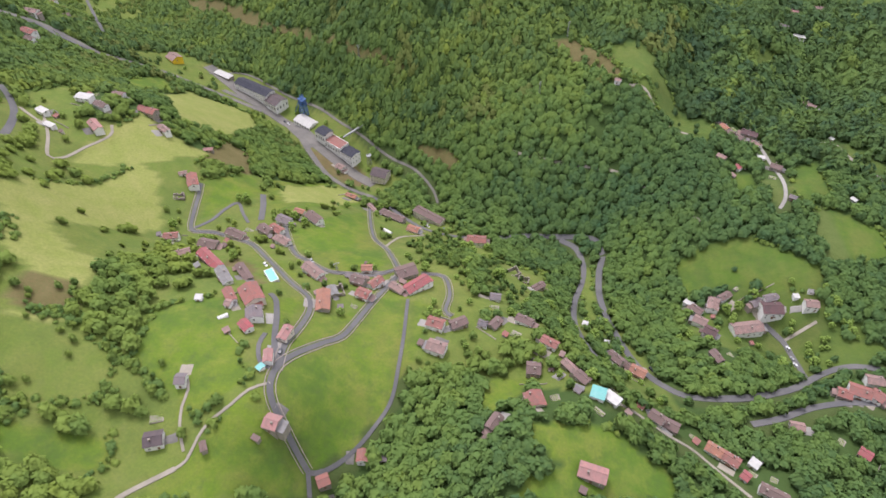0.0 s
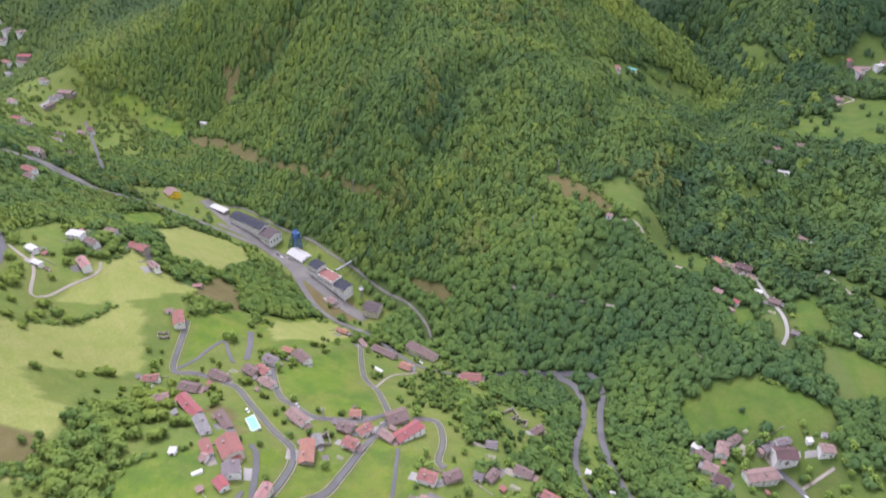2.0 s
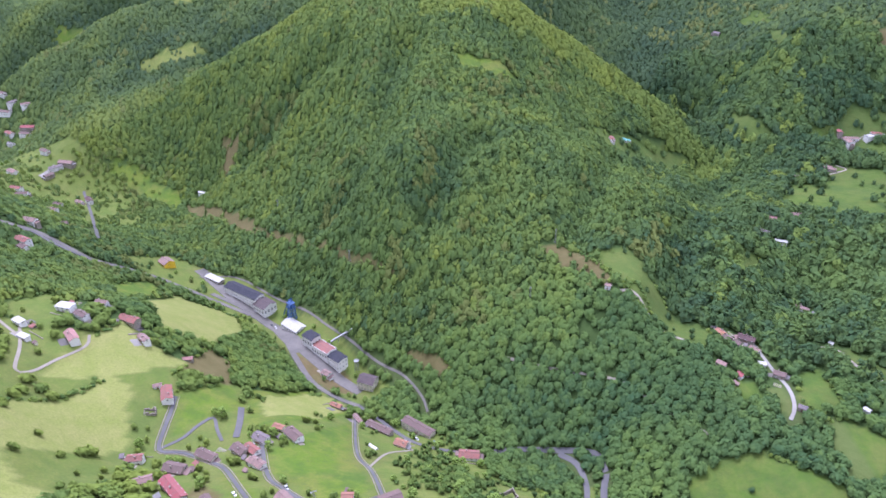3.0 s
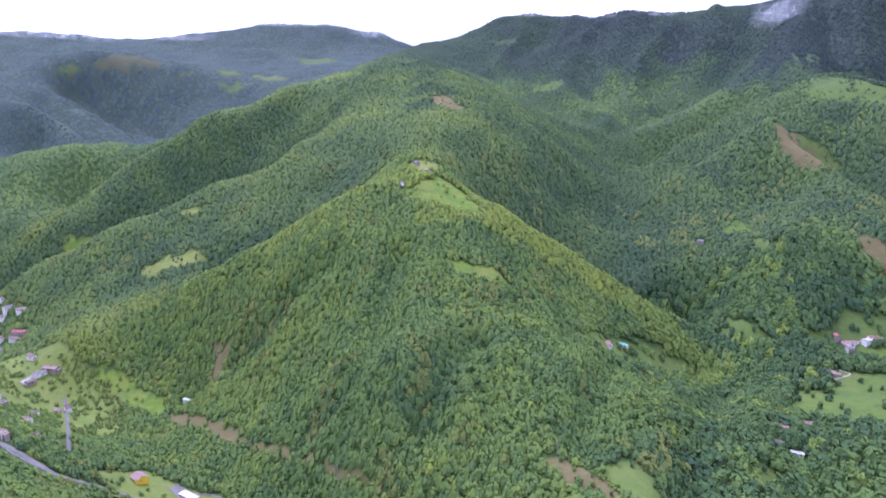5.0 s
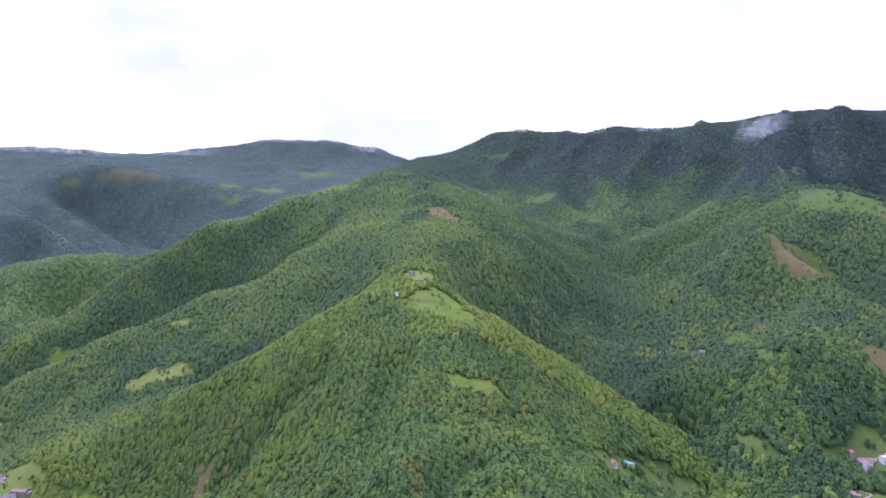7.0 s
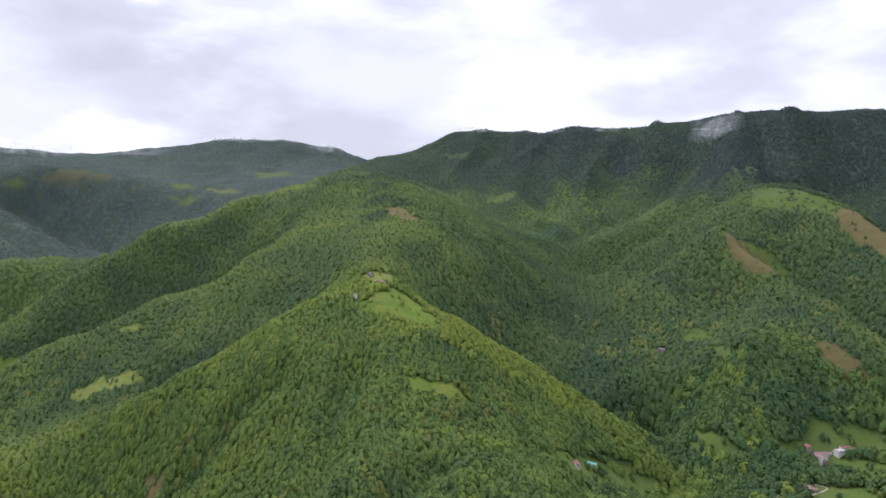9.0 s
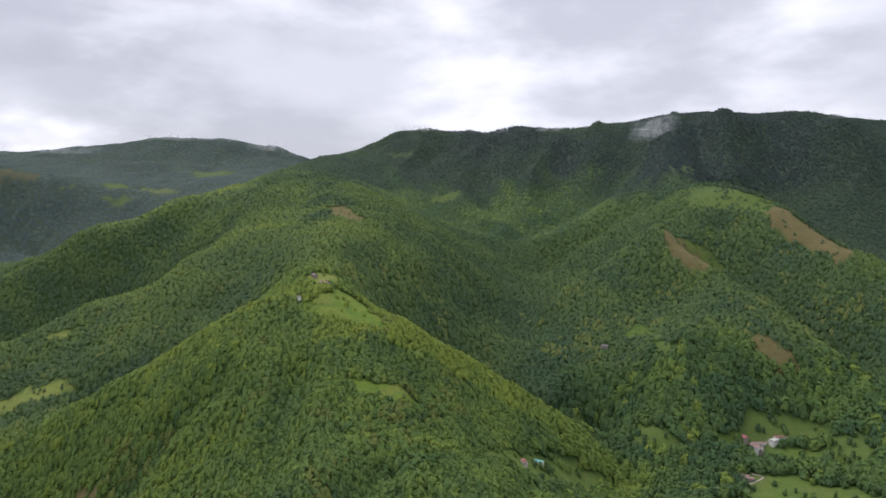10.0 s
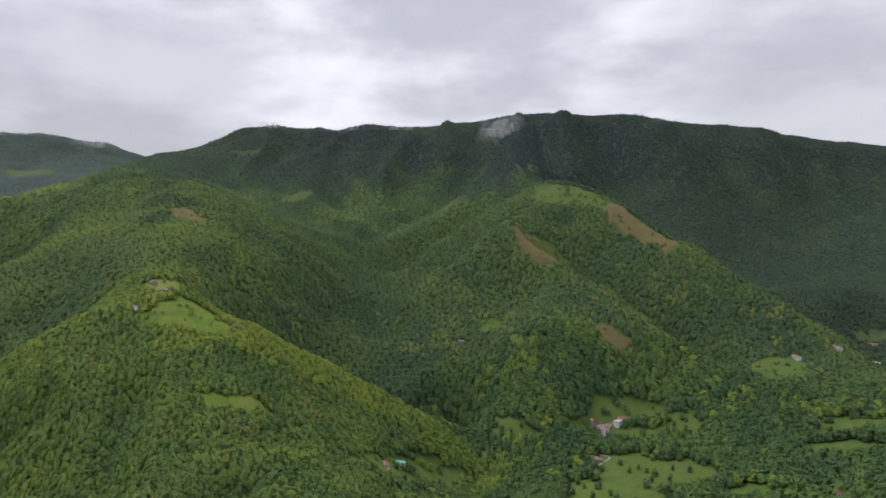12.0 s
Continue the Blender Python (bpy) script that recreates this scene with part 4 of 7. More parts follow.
# West and beyond 2900 m: blue haze of distance put into ground colour.
w_heath_haze_shade = np.clip((gy.ravel() - 2050) / 100, 0, 1) * (gx.ravel() < -250 - 0.05 * gy.ravel())
w_heath_haze_shade = np.maximum(w_heath_haze_shade, np.clip((away - 2900) / 300, 0, 1))
w_heath_haze_shade = np.maximum(w_heath_haze_shade, np.clip((gz.ravel() - 470) / 90, 0, 1) * np.clip((gy.ravel() - 1500) / 200, 0, 1) * (gx.ravel() > -400))
# Cloud shade behind the east crest, painted as darker ground.
w_heath_haze_shade = np.maximum(w_heath_haze_shade, 0.8 * np.clip((gx.ravel() - 1110) / 80, 0, 1))
# Grass weight falls eastward: cloud shade painted as darker meadow.
w_grass = w_grass * (1 - 0.42 * np.clip((gx.ravel() - 100) / 120, 0, 1) - 0.18 * np.clip((gx.ravel() - 450) / 120, 0, 1))
w_dry = w_dry * (1 - 0.75 * np.clip((gx.ravel() - 100) / 120, 0, 1))
w_heath_haze_shade *= np.where(kind_at > 0, 0.6, 1.0)
w_heath_haze_shade *= 1 - 0.5 * np.clip(swell(gx, gy, 170, 21).ravel() + 0.7 * swell(gx, gy, 60, 22).ravel() - 0.6, 0, 1)
cover = np.stack([w_grass + patches, w_dry, w_bare, w_heath_haze_shade], -1).astype(np.float32)
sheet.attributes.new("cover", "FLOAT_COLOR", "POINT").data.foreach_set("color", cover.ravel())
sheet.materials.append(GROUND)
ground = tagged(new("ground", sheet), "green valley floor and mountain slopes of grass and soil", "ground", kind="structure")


def drape_road(name, width, line, mat, label):
    t = np.gradient(line, axis=0)
    t /= np.maximum(np.hypot(t[:, 0], t[:, 1])[:, None], 1e-6)
    n = np.stack([-t[:, 1], t[:, 0]], -1)
    cols = [-0.5, -0.49, *np.linspace(-0.45, 0.45, max(2, int(width / 2.2))), 0.49, 0.5]
    lift = 0.45 if width < 12 else 0.36
    v = []
    for c in cols:
        p = line + n * width * c
        v.append(np.c_[p, ground_z(p[:, 0], p[:, 1]) + (lift if abs(c) < 0.5 else -1.2)])
    v = np.stack(v, 1)
    m, k = v.shape[:2]
    ids = np.arange(m * k).reshape(m, k)
    q = np.stack([ids[:-1, :-1], ids[:-1, 1:], ids[1:, 1:], ids[1:, :-1]], -1).reshape(-1, 4)
    me = raw_mesh(name, v.reshape(-1, 3), q[:, ::-1])
    me.materials.append(mat)
    return tagged(new(name, me), label, "road", kind="structure")


for road_name, (road_width, road_line) in ROADS.items():
    if road_name in ("terrace_track", "terrace_drive", "stone_track", "edge_path", "barn_path", "farm_track", "garden_path", "farm_track_east", "forest_track", "hill_track", "stairs_lane", "east_track"):
        drape_road(road_name, road_width, road_line, DIRT, "pale gravel track across the slope")
    elif road_name in ("works_yard", "mine_yard", "mine_track"):
        drape_road(road_name, road_width, road_line, YARD, "stained grey-brown paved yard of the colliery")
    elif road_name in ("farm_lane", "upper_lane_east", "town_yard"):
        drape_road(road_name, road_width, road_line, CONCRETE, "worn concrete lane beside the buildings")
    elif road_name == "main_road_back":
        drape_road(road_name, road_width, road_line, YARD, "broad worn pale grey valley road past the colliery")
    else:
        drape_road(road_name, road_width, road_line, ASPHALT, "narrow grey asphalt road through the valley")


# ---- houses ----
def part(name, bm, material, parent, label=""):
    me = bpy.data.meshes.new(name)
    bm.to_mesh(me)
    bm.free()
    me.materials.append(material)
    ob = new(name, me)
    ob.parent = parent
    return tagged(ob, label)


def box(bm, x0, x1, y0, y1, z0, z1):
    m = Matrix.LocRotScale(((x0 + x1) / 2, (y0 + y1) / 2, (z0 + z1) / 2), None, (x1 - x0, y1 - y0, z1 - z0))
    bmesh.ops.create_cube(bm, size=1.0, matrix=m)
    return bm


def prism(bm, ring, y0, y1):
    """A profile in x and z drawn out along y."""
    a = [bm.verts.new((x, y0, z)) for x, z in ring]
    b = [bm.verts.new((x, y1, z)) for x, z in ring]
    n = len(ring)
    bm.faces.new(a)
    bm.faces.new(b[::-1])
    for i in range(n):
        bm.faces.new((a[i], b[i], b[(i + 1) % n], a[(i + 1) % n]))
    bmesh.ops.recalc_face_normals(bm, faces=bm.faces)
    return bm


def shared(build, name, material):
    bm = bmesh.new()
    build(bm)
    me = bpy.data.meshes.new(name)
    bm.to_mesh(me)
    bm.free()
    me.materials.append(material)
    return me


PANE = shared(lambda bm: box(bm, -0.5, 0.5, -0.03, 0.03, -0.7, 0.7), "pane", GLASS)
SURROUND = shared(lambda bm: (box(bm, -0.66, -0.5, -0.07, 0.07, -0.86, 0.86), box(bm, 0.5, 0.66, -0.07, 0.07, -0.86, 0.86),
                              box(bm, -0.5, 0.5, -0.07, 0.07, 0.7, 0.86), box(bm, -0.5, 0.5, -0.07, 0.1, -0.86, -0.7),
                              box(bm, -0.04, 0.04, -0.05, 0.05, -0.7, 0.7)), "window", FRAME)
DOOR = shared(lambda bm: (box(bm, -0.55, 0.55, -0.06, 0.06, 0.0, 2.1), box(bm, -0.65, -0.55, -0.08, 0.08, 0.0, 2.2), box(bm, 0.55, 0.65, -0.08, 0.08, 0.0, 2.2)), "door", WOOD)
TONES = {"red": "red-tiled", "crimson": "crimson-tiled", "orange": "orange-tiled", "pink": "pinkish-tiled", "faded": "faded clay-tiled",
         "brown": "brown-tiled", "plum": "dark plum-tiled", "dusk": "dusky-tiled", "slate": "grey slate-roofed", "grey": "grey sheet-roofed",
         "pale": "pale flat-roofed", "turquoise": "turquoise sheet-roofed", "navy": "dark blue slate-roofed"}
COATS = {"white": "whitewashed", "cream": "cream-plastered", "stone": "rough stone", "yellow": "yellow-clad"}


def hang(mesh, name, parent, x, y, z, turn):
    ob = new(name, mesh)
    ob.parent = parent
    ob.matrix_basis = pose(x, y, z, 0, 0, turn)
    return ob


def house(x, y, heading, length, width, wall_h, roof, wall, name="house", chimney=True):
    """A gabled house; its ridge runs along its own x."""
    rnd = random.Random(int(x * 13 + y * 7))
    c, s = math.cos(radians(heading)), math.sin(radians(heading))
    hl, hw = length / 2, width / 2
    zs = ground_z(np.array([x + c * a - s * b for a, b in ((0, 0), (hl, hw), (hl, -hw), (-hl, hw), (-hl, -hw))]),
                  np.array([y + s * a + c * b for a, b in ((0, 0), (hl, hw), (hl, -hw), (-hl, hw), (-hl, -hw))]))
    z0, low = float(zs.mean()), float(zs.min() - zs.mean()) - 1.0
    flat = roof in ("pale", "turquoise")
    rise = (0.06 if flat else 0.23) * width
    top = new(name)
    top.matrix_basis = pose(x, y, z0, 0, 0, heading)
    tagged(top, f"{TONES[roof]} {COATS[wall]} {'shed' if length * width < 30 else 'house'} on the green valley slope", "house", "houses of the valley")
    bm = prism(bmesh.new(), [(-hw, low), (-hw, wall_h), (0, wall_h + rise), (hw, wall_h), (hw, low)], -hl, hl)
    bm.transform(Matrix.Rotation(radians(90), 4, "Z"))
    part("wall", bm, WALLS[wall], top)
    e, th = 0.45, 0.22
    drop = rise / hw * e
    for side in (-1, 1):
        bm = prism(bmesh.new(), [(0, wall_h + rise + 0.05), (0, wall_h + rise + th + 0.05), (side * (hw + e), wall_h - drop + th + 0.05), (side * (hw + e), wall_h - drop + 0.05)], -hl - 0.4, hl + 0.4)
        bm.transform(Matrix.Rotation(radians(90), 4, "Z"))
        part("roof", bm, ROOFS[roof], top)
    if not flat:
        part("ridge", box(bmesh.new(), -hl - 0.42, hl + 0.42, -0.17, 0.17, wall_h + rise + 0.16, wall_h + rise + 0.42), ROOFS[roof], top)
    if chimney and not flat and length * width > 45:
        cx, cy = rnd.uniform(-0.6, 0.6) * hl, rnd.choice((-1, 1)) * hw * 0.4
        zt = wall_h + rise * 0.6
        bm = box(bmesh.new(), cx - 0.45, cx + 0.45, cy - 0.35, cy + 0.35, zt - 0.3, zt + 1.7)
        box(bm, cx - 0.55, cx + 0.55, cy - 0.45, cy + 0.45, zt + 1.7, zt + 1.85)
        part("chimney", bm, STONE, top)
    if length * width > 42 and rnd.random() < 0.6 and not flat and name == "house":
        side, deep, high = rnd.choice((-1, 1)), rnd.uniform(2.4, 3.8), wall_h * rnd.uniform(0.45, 0.62)
        wide = width * rnd.uniform(0.5, 0.85)
        x0, x1 = sorted((side * hl, side * (hl + deep)))
        part("annex", box(bmesh.new(), x0, x1, -wide / 2, wide / 2, low, high), WALLS["stone" if rnd.random() < 0.5 else wall], top)
        bm = prism(bmesh.new(), [(side * hl, high + 0.5), (side * hl, high + 0.75), (side * (hl + deep + 0.4), high + 0.2), (side * (hl + deep + 0.4), high)], -wide / 2 - 0.3, wide / 2 + 0.3)
        part("annex_roof", bm, ROOFS[rnd.choice(("brown", "faded", "grey", roof))], top)
    if wall_h >= 4.5 and rnd.random() < 0.35 and not flat:
        part("balcony", box(box(bmesh.new(), -1.6, 1.6, -hw - 1.1, -hw, 2.7, 2.9), -1.6, 1.6, -hw - 1.1, -hw - 1.0, 2.9, 3.7), WOOD, top)
    floors = 2 if wall_h >= 4.5 else 1
    n = max(1, int(length // 4.0))
    for side in (-1, 1):
        for f in range(floors):
            for i in range(n):
                if rnd.random() < 0.15:
                    continue
                wx = -hl + (i + 0.5) * length / n
                if f == 0 and i == n // 2 and side == -1:
                    hang(DOOR, "door", top, wx, side * hw, 0.05, 0)
                    continue
                w = hang(SURROUND, "window", top, wx, side * hw, 1.5 + f * 2.7, 0)
                hang(PANE, "pane", w, 0, 0, 0, 0)
    for side in (-1, 1):
        if width > 5 and rnd.random() < 0.8:
            w = hang(SURROUND, "window", top, side * hl, rnd.uniform(-0.2, 0.2) * width, 1.5 + (floors - 1) * 2.7, 90)
            hang(PANE, "pane", w, 0, 0, 0, 0)
    for rr in np.arange(-hl - 2, hl + 2.1, 2.0):
        px, py = x + c * rr, y + s * rr
        sj, si, qx, qy = cells(px - hw - 6, py - hw - 8, px + hw + 6, py + hw + 5)
        if qx.size:
            BUILT[sj, si][np.hypot(qx - px, qy - py + 1.5) < hw + 3.0] = 1
    return top


house(-203.4, 355.2, 7, 10.3, 6.3, 4.6, 'red', 'white')  # west
house(-180.3, 316.2, 20, 14.2, 5.4, 3.2, 'faded', 'stone')
house(-170.3, 340.9, -14, 14, 8.1, 4.6, 'brown', 'stone')
house(-155.2, 305.5, -45, 21.9, 7.2, 4.6, 'crimson', 'stone')
house(-136.1, 277.6, -56, 15.3, 6.3, 4.6, 'grey', 'white')
house(-126.6, 286.2, -54, 15.6, 5.4, 3.7, 'brown', 'stone')
house(-113.3, 256.3, -59, 14.3, 11.7, 6, 'red', 'cream')
house(-125.9, 255.3, -60, 11, 5.4, 3.7, 'red', 'white')
house(-124.6, 247.9, -14, 3.6, 4.5, 3.2, 'faded', 'white')
house(-107.6, 239.1, -75, 8.5, 9, 5.5, 'slate', 'white')
house(-110.2, 229.4, -47, 7.6, 5.4, 3.7, 'crimson', 'white')
house(-88.5, 227.4, -108, 9.6, 5.4, 4.6, 'pink', 'cream')
house(-92.9, 206.6, -84, 7.7, 4.5, 4.6, 'pink', 'white')
house(-95.5, 199.4, -40, 2.8, 3.6, 2.3, 'turquoise', 'white')
house(-157, 361.3, -26, 15, 7.2, 4.6, 'brown', 'cream')
house(-136.5, 369.9, -37, 11.4, 7.2, 4.6, 'brown', 'stone')  # middle
house(-128.1, 370.7, -37, 11.4, 6.3, 4.6, 'red', 'white')
house(-118.6, 350.5, -34, 11.5, 6.3, 4.6, 'faded', 'white')
house(-125.9, 386.8, -30, 11.6, 7.2, 5.1, 'slate', 'white')
house(-118, 407.4, -23, 8.7, 4.5, 3.7, 'orange', 'cream')
house(-104.6, 397.8, -44, 14.6, 8.1, 5.1, 'brown', 'white')
house(-86.5, 300.8, -42, 15.2, 7.2, 5.1, 'faded', 'white')
house(-73.8, 265.5, -85, 16, 8.1, 5.1, 'orange', 'stone')
house(-70.2, 279.2, -65, 7.9, 5.4, 3.7, 'grey', 'stone')
house(-52.3, 314.2, 0, 7.1, 5.4, 4.6, 'orange', 'white')
house(-56, 296.4, -21, 9.7, 7.2, 4.6, 'brown', 'stone')
house(-50.8, 279.8, -25, 8.8, 7.2, 4.6, 'red', 'white')
house(-44, 294.7, 43, 9.7, 6.3, 4.6, 'red', 'white')
house(-24.7, 310.8, 23, 13.8, 10.8, 5.5, 'brown', 'stone')
house(-16.8, 293.5, 39, 18.2, 8.1, 5.5, 'crimson', 'white')
house(-29.5, 290, -39, 11, 5.4, 3.7, 'faded', 'stone')
house(-90.8, 503.3, -27, 11.3, 4.5, 3.7, 'orange', 'stone')  # roadside
house(-68.2, 482.6, -55, 11.9, 3.6, 3.7, 'faded', 'white')
house(-47.6, 472.1, -31, 25.9, 7.2, 4.6, 'brown', 'stone')
house(-26.3, 442.6, -24, 11, 7.2, 4.6, 'orange', 'cream')
house(-12.3, 482, -37, 32.4, 9, 7.4, 'brown', 'cream')
house(32.1, 434.3, -5, 17.2, 9, 5.5, 'red', 'white')
house(-3.7, 253.4, -20, 10.4, 7.2, 4.6, 'red', 'white')  # lane
house(10.5, 255.6, 25, 10.5, 6.3, 4.1, 'brown', 'stone')
house(-3, 234.5, -21, 11.2, 8.1, 4.6, 'faded', 'white')
house(36.5, 290.9, -8, 6.9, 5.4, 3.7, 'slate', 'white')
house(75, 338.5, 34, 10.2, 5.4, 3.7, 'brown', 'stone')
house(25.9, 257.5, -19, 5.5, 4.5, 3.2, 'slate', 'white')
house(34, 257.8, 48, 8.4, 5.4, 3.7, 'brown', 'stone')
house(52.6, 260.9, -29, 10.9, 5.4, 4.1, 'brown', 'white')
house(65.3, 239.3, -34, 10.3, 5.4, 4.1, 'red', 'white')
house(74.6, 220.4, -52, 9.9, 4.5, 3.2, 'faded', 'stone')
house(79.6, 209.1, -49, 8.3, 5.4, 3.7, 'brown', 'stone')
house(85.6, 196, -22, 7.5, 7.2, 4.1, 'turquoise', 'white')
house(93.5, 194.4, -45, 8.5, 5.4, 3.7, 'pale', 'white')
house(53.9, 220.9, -6, 7.9, 8.1, 4.6, 'brown', 'stone')
house(50.2, 191.1, -76, 9.3, 9.9, 4.6, 'red', 'cream')
house(26.9, 172.5, -126, 9.5, 5.4, 3.7, 'brown', 'stone')
house(74.5, 148.4, -20, 13.6, 8.1, 4.1, 'pink', 'stone')
house(122.2, 193.9, -42, 8.6, 6.3, 4.1, 'brown', 'white')  # lower
house(131.5, 191.9, -32, 7.9, 6.3, 4.1, 'brown', 'stone')
house(156.2, 182.3, -37, 9.3, 6.3, 4.6, 'orange', 'white')
house(164.4, 176.6, -39, 9.2, 6.3, 4.6, 'red', 'white')
house(168.2, 165.5, -47, 4.4, 5.4, 3.7, 'crimson', 'white')
house(178.5, 175.9, -46, 5.2, 5.4, 3.7, 'pale', 'white')
house(178.8, 154.1, -32, 14.5, 6.3, 4.6, 'brown', 'white')
house(117.8, 260.8, -47, 11.3, 6.3, 4.6, 'brown', 'stone')
house(126.4, 258.9, -47, 5.6, 5.4, 3.7, 'brown', 'white')
house(132.8, 253.6, -34, 10.5, 7.2, 4.6, 'orange', 'cream')
house(103.2, 294.6, -27, 3.4, 3.6, 2.8, 'pale', 'white')
house(115.8, 277.7, -18, 3.2, 3.6, 2.8, 'pale', 'white')
house(194.8, 334.8, -45, 6.5, 4.5, 3.2, 'pale', 'white')  # bridge
house(197.4, 325.1, -46, 9.4, 6.3, 4.6, 'brown', 'white')
house(195.4, 311, -33, 9.9, 7.2, 5.5, 'faded', 'white')
house(197.1, 296.4, -38, 9.1, 8.1, 5.5, 'plum', 'white')
house(210.9, 328.7, -112, 11.6, 8.1, 4.6, 'faded', 'white')
house(221, 335.1, 30, 10.4, 5.4, 4.1, 'brown', 'white')
house(229.5, 305.7, 8, 22.8, 9.9, 5.1, 'faded', 'white')
house(241.1, 324.9, 22, 10.3, 6.3, 3.7, 'slate', 'stone')
house(249, 317.4, -2, 15.1, 11.7, 6.4, 'plum', 'white')
house(250.3, 326, 15, 10.8, 5.4, 4.1, 'slate', 'white')
house(274.8, 314.6, -7, 9.3, 7.2, 5.1, 'faded', 'white')
house(266.7, 323, 0, 3.8, 3.6, 2.8, 'pale', 'white')
house(186.5, 261.7, -69, 9.8, 5.4, 3.7, 'brown', 'stone')
house(260.6, 232.1, -23, 8.4, 7.2, 4.1, 'red', 'stone')  # east_end
house(270.5, 233.3, -25, 13, 9, 5.5, 'red', 'white')
house(280.2, 229.4, -50, 8.1, 8.1, 5.5, 'red', 'white')
house(287, 244.1, -12, 10.4, 7.2, 5.1, 'faded', 'white')
house(250.9, 186.6, -43, 6.8, 6.3, 3.7, 'crimson', 'stone')
house(216.9, 204.6, -13, 8.1, 5.4, 3.2, 'faded', 'stone')
house(-141.9, 160.9, 12, 8.8, 8.1, 4.1, 'dusk', 'white')  # fields
house(-135, 191.3, 0, 5.2, 6.3, 4.1, 'slate', 'white')
house(-85, 169.9, -18, 7.2, 8.1, 4.1, 'pink', 'stone')
house(-61.7, 154.6, 24, 6.1, 6.3, 3.7, 'red', 'stone')
house(-42, 168.5, -91, 6.5, 6.3, 4.1, 'red', 'white')
house(-116.2, 156.5, -67, 5.2, 2.7, 2.8, 'brown', 'stone')
house(-316, 506, -14, 14.2, 8.1, 5.1, 'pale', 'white')  # terrace
house(-298.8, 496.8, -31, 13.3, 6.3, 4.6, 'brown', 'white')
house(-293.1, 520.9, -14, 11, 5.4, 4.1, 'faded', 'white')
house(-337.7, 475.5, -32, 10.8, 5.4, 4.6, 'pale', 'white')
house(-323.8, 455.7, -27, 10.3, 4.5, 3.2, 'pale', 'white')
house(-293.4, 467, -49, 16.1, 7.2, 5.1, 'pink', 'white')
house(-264.9, 506.7, -25, 18.6, 8.1, 4.1, 'red', 'stone')
house(-247.3, 488.9, -43, 12.4, 5.4, 4.6, 'faded', 'white')
house(-213.6, 488.5, 8, 8.3, 3.6, 2.3, 'pink', 'stone')
house(-209, 429.5, -69, 16.4, 8.1, 5.1, 'red', 'white')
house(-218.9, 437.8, 20, 6.5, 3.6, 2.8, 'faded', 'white')
house(-143.3, 252.8, 0, 3.7, 3.6, 2.8, 'pale', 'white')
house(266, 518.4, -66, 8.8, 5.4, 3.7, 'orange', 'stone')  # upper
house(268.9, 510.9, -54, 7.6, 5.4, 3.7, 'brown', 'stone')
house(275.3, 506.6, -50, 10.2, 6.3, 4.1, 'brown', 'stone')
house(291.2, 517.9, -29, 14.6, 8.1, 4.6, 'plum', 'stone')
house(290.9, 500, -51, 8.9, 5.4, 3.7, 'faded', 'white')
house(251.5, 476.3, -46, 7.9, 5, 3.3, 'faded', 'stone')
house(262.5, 462.3, -57, 5.6, 5.4, 3.3, 'crimson', 'white')
house(287.6, 476.6, -16, 5.8, 4.5, 3.2, 'pale', 'white')
house(295.2, 461.2, -29, 9.6, 6.3, 3.7, 'brown', 'stone')
house(294.8, 419.7, -34, 6.4, 4.5, 3.2, 'slate', 'stone')
house(376.7, 580.8, -47, 12.4, 5.4, 4.1, 'faded', 'white')
house(392.5, 707.8, -17, 8.9, 6.3, 5.5, 'pink', 'white')
house(370.7, 683.5, -43, 16.6, 7.2, 4.6, 'slate', 'stone')
house(389.1, 671.5, -27, 12.4, 5.4, 3.2, 'pale', 'white')
house(428.5, 723, -12, 13.3, 6.3, 4.1, 'faded', 'stone')
house(170.3, 565.3, -34, 5.3, 4.5, 3.7, 'faded', 'white')
house(341.5, 413.5, -60, 4.8, 3.6, 2.8, 'pale', 'white')
house(365, 508.2, -51, 3.4, 3.6, 2.8, 'pale', 'white')
house(605.1, 939.5, -89, 20.7, 9, 5.5, 'faded', 'white')  # farm
house(634.4, 936.6, 14, 18.6, 8.1, 4.6, 'pale', 'white')
house(553.1, 876.1, -34, 10.6, 6.3, 3.7, 'faded', 'stone')
house(246.5, 891.7, -89, 12.4, 5.4, 4.6, 'red', 'white')
house(273.3, 918.5, -47, 14.5, 6.3, 3.2, 'turquoise', 'white')
house(-362, 987, -27, 14, 6.3, 3.7, 'pale', 'white')
house(-838.2, 1315.7, -39, 20.7, 9, 5.5, 'brown', 'white')  # town
house(-806, 1287.8, 68, 20.7, 9, 5.5, 'slate', 'white')
house(-776.8, 1277.2, 41, 16.3, 8.1, 5.5, 'faded', 'white')
house(-817.8, 1275, -15, 24.8, 10.8, 5.5, 'brown', 'white')
house(-796.2, 1234.2, -33, 20.7, 9, 5.1, 'red', 'white')
house(-756.6, 1232.2, 0, 24.8, 10.8, 5.1, 'crimson', 'stone')
house(-757.8, 1220.3, -16, 22.8, 9.9, 5.1, 'brown', 'white')
house(-655.3, 1095.3, -34, 18.6, 8.1, 6.4, 'brown', 'white')
house(-606.7, 1063.9, -11, 24.8, 10.8, 4.6, 'faded', 'stone')
house(-619.7, 1052.7, 42, 20.7, 9, 4.6, 'slate', 'white')
house(-676.4, 1028.7, -34, 20.7, 9, 5.5, 'faded', 'white')
house(-627.8, 952.9, -17, 18.6, 8.1, 5.5, 'red', 'white')
house(-606.8, 930.3, 13, 16.1, 8.1, 5.5, 'brown', 'white')
house(-497.7, 815.3, -19, 14.9, 8.1, 5.5, 'faded', 'white')
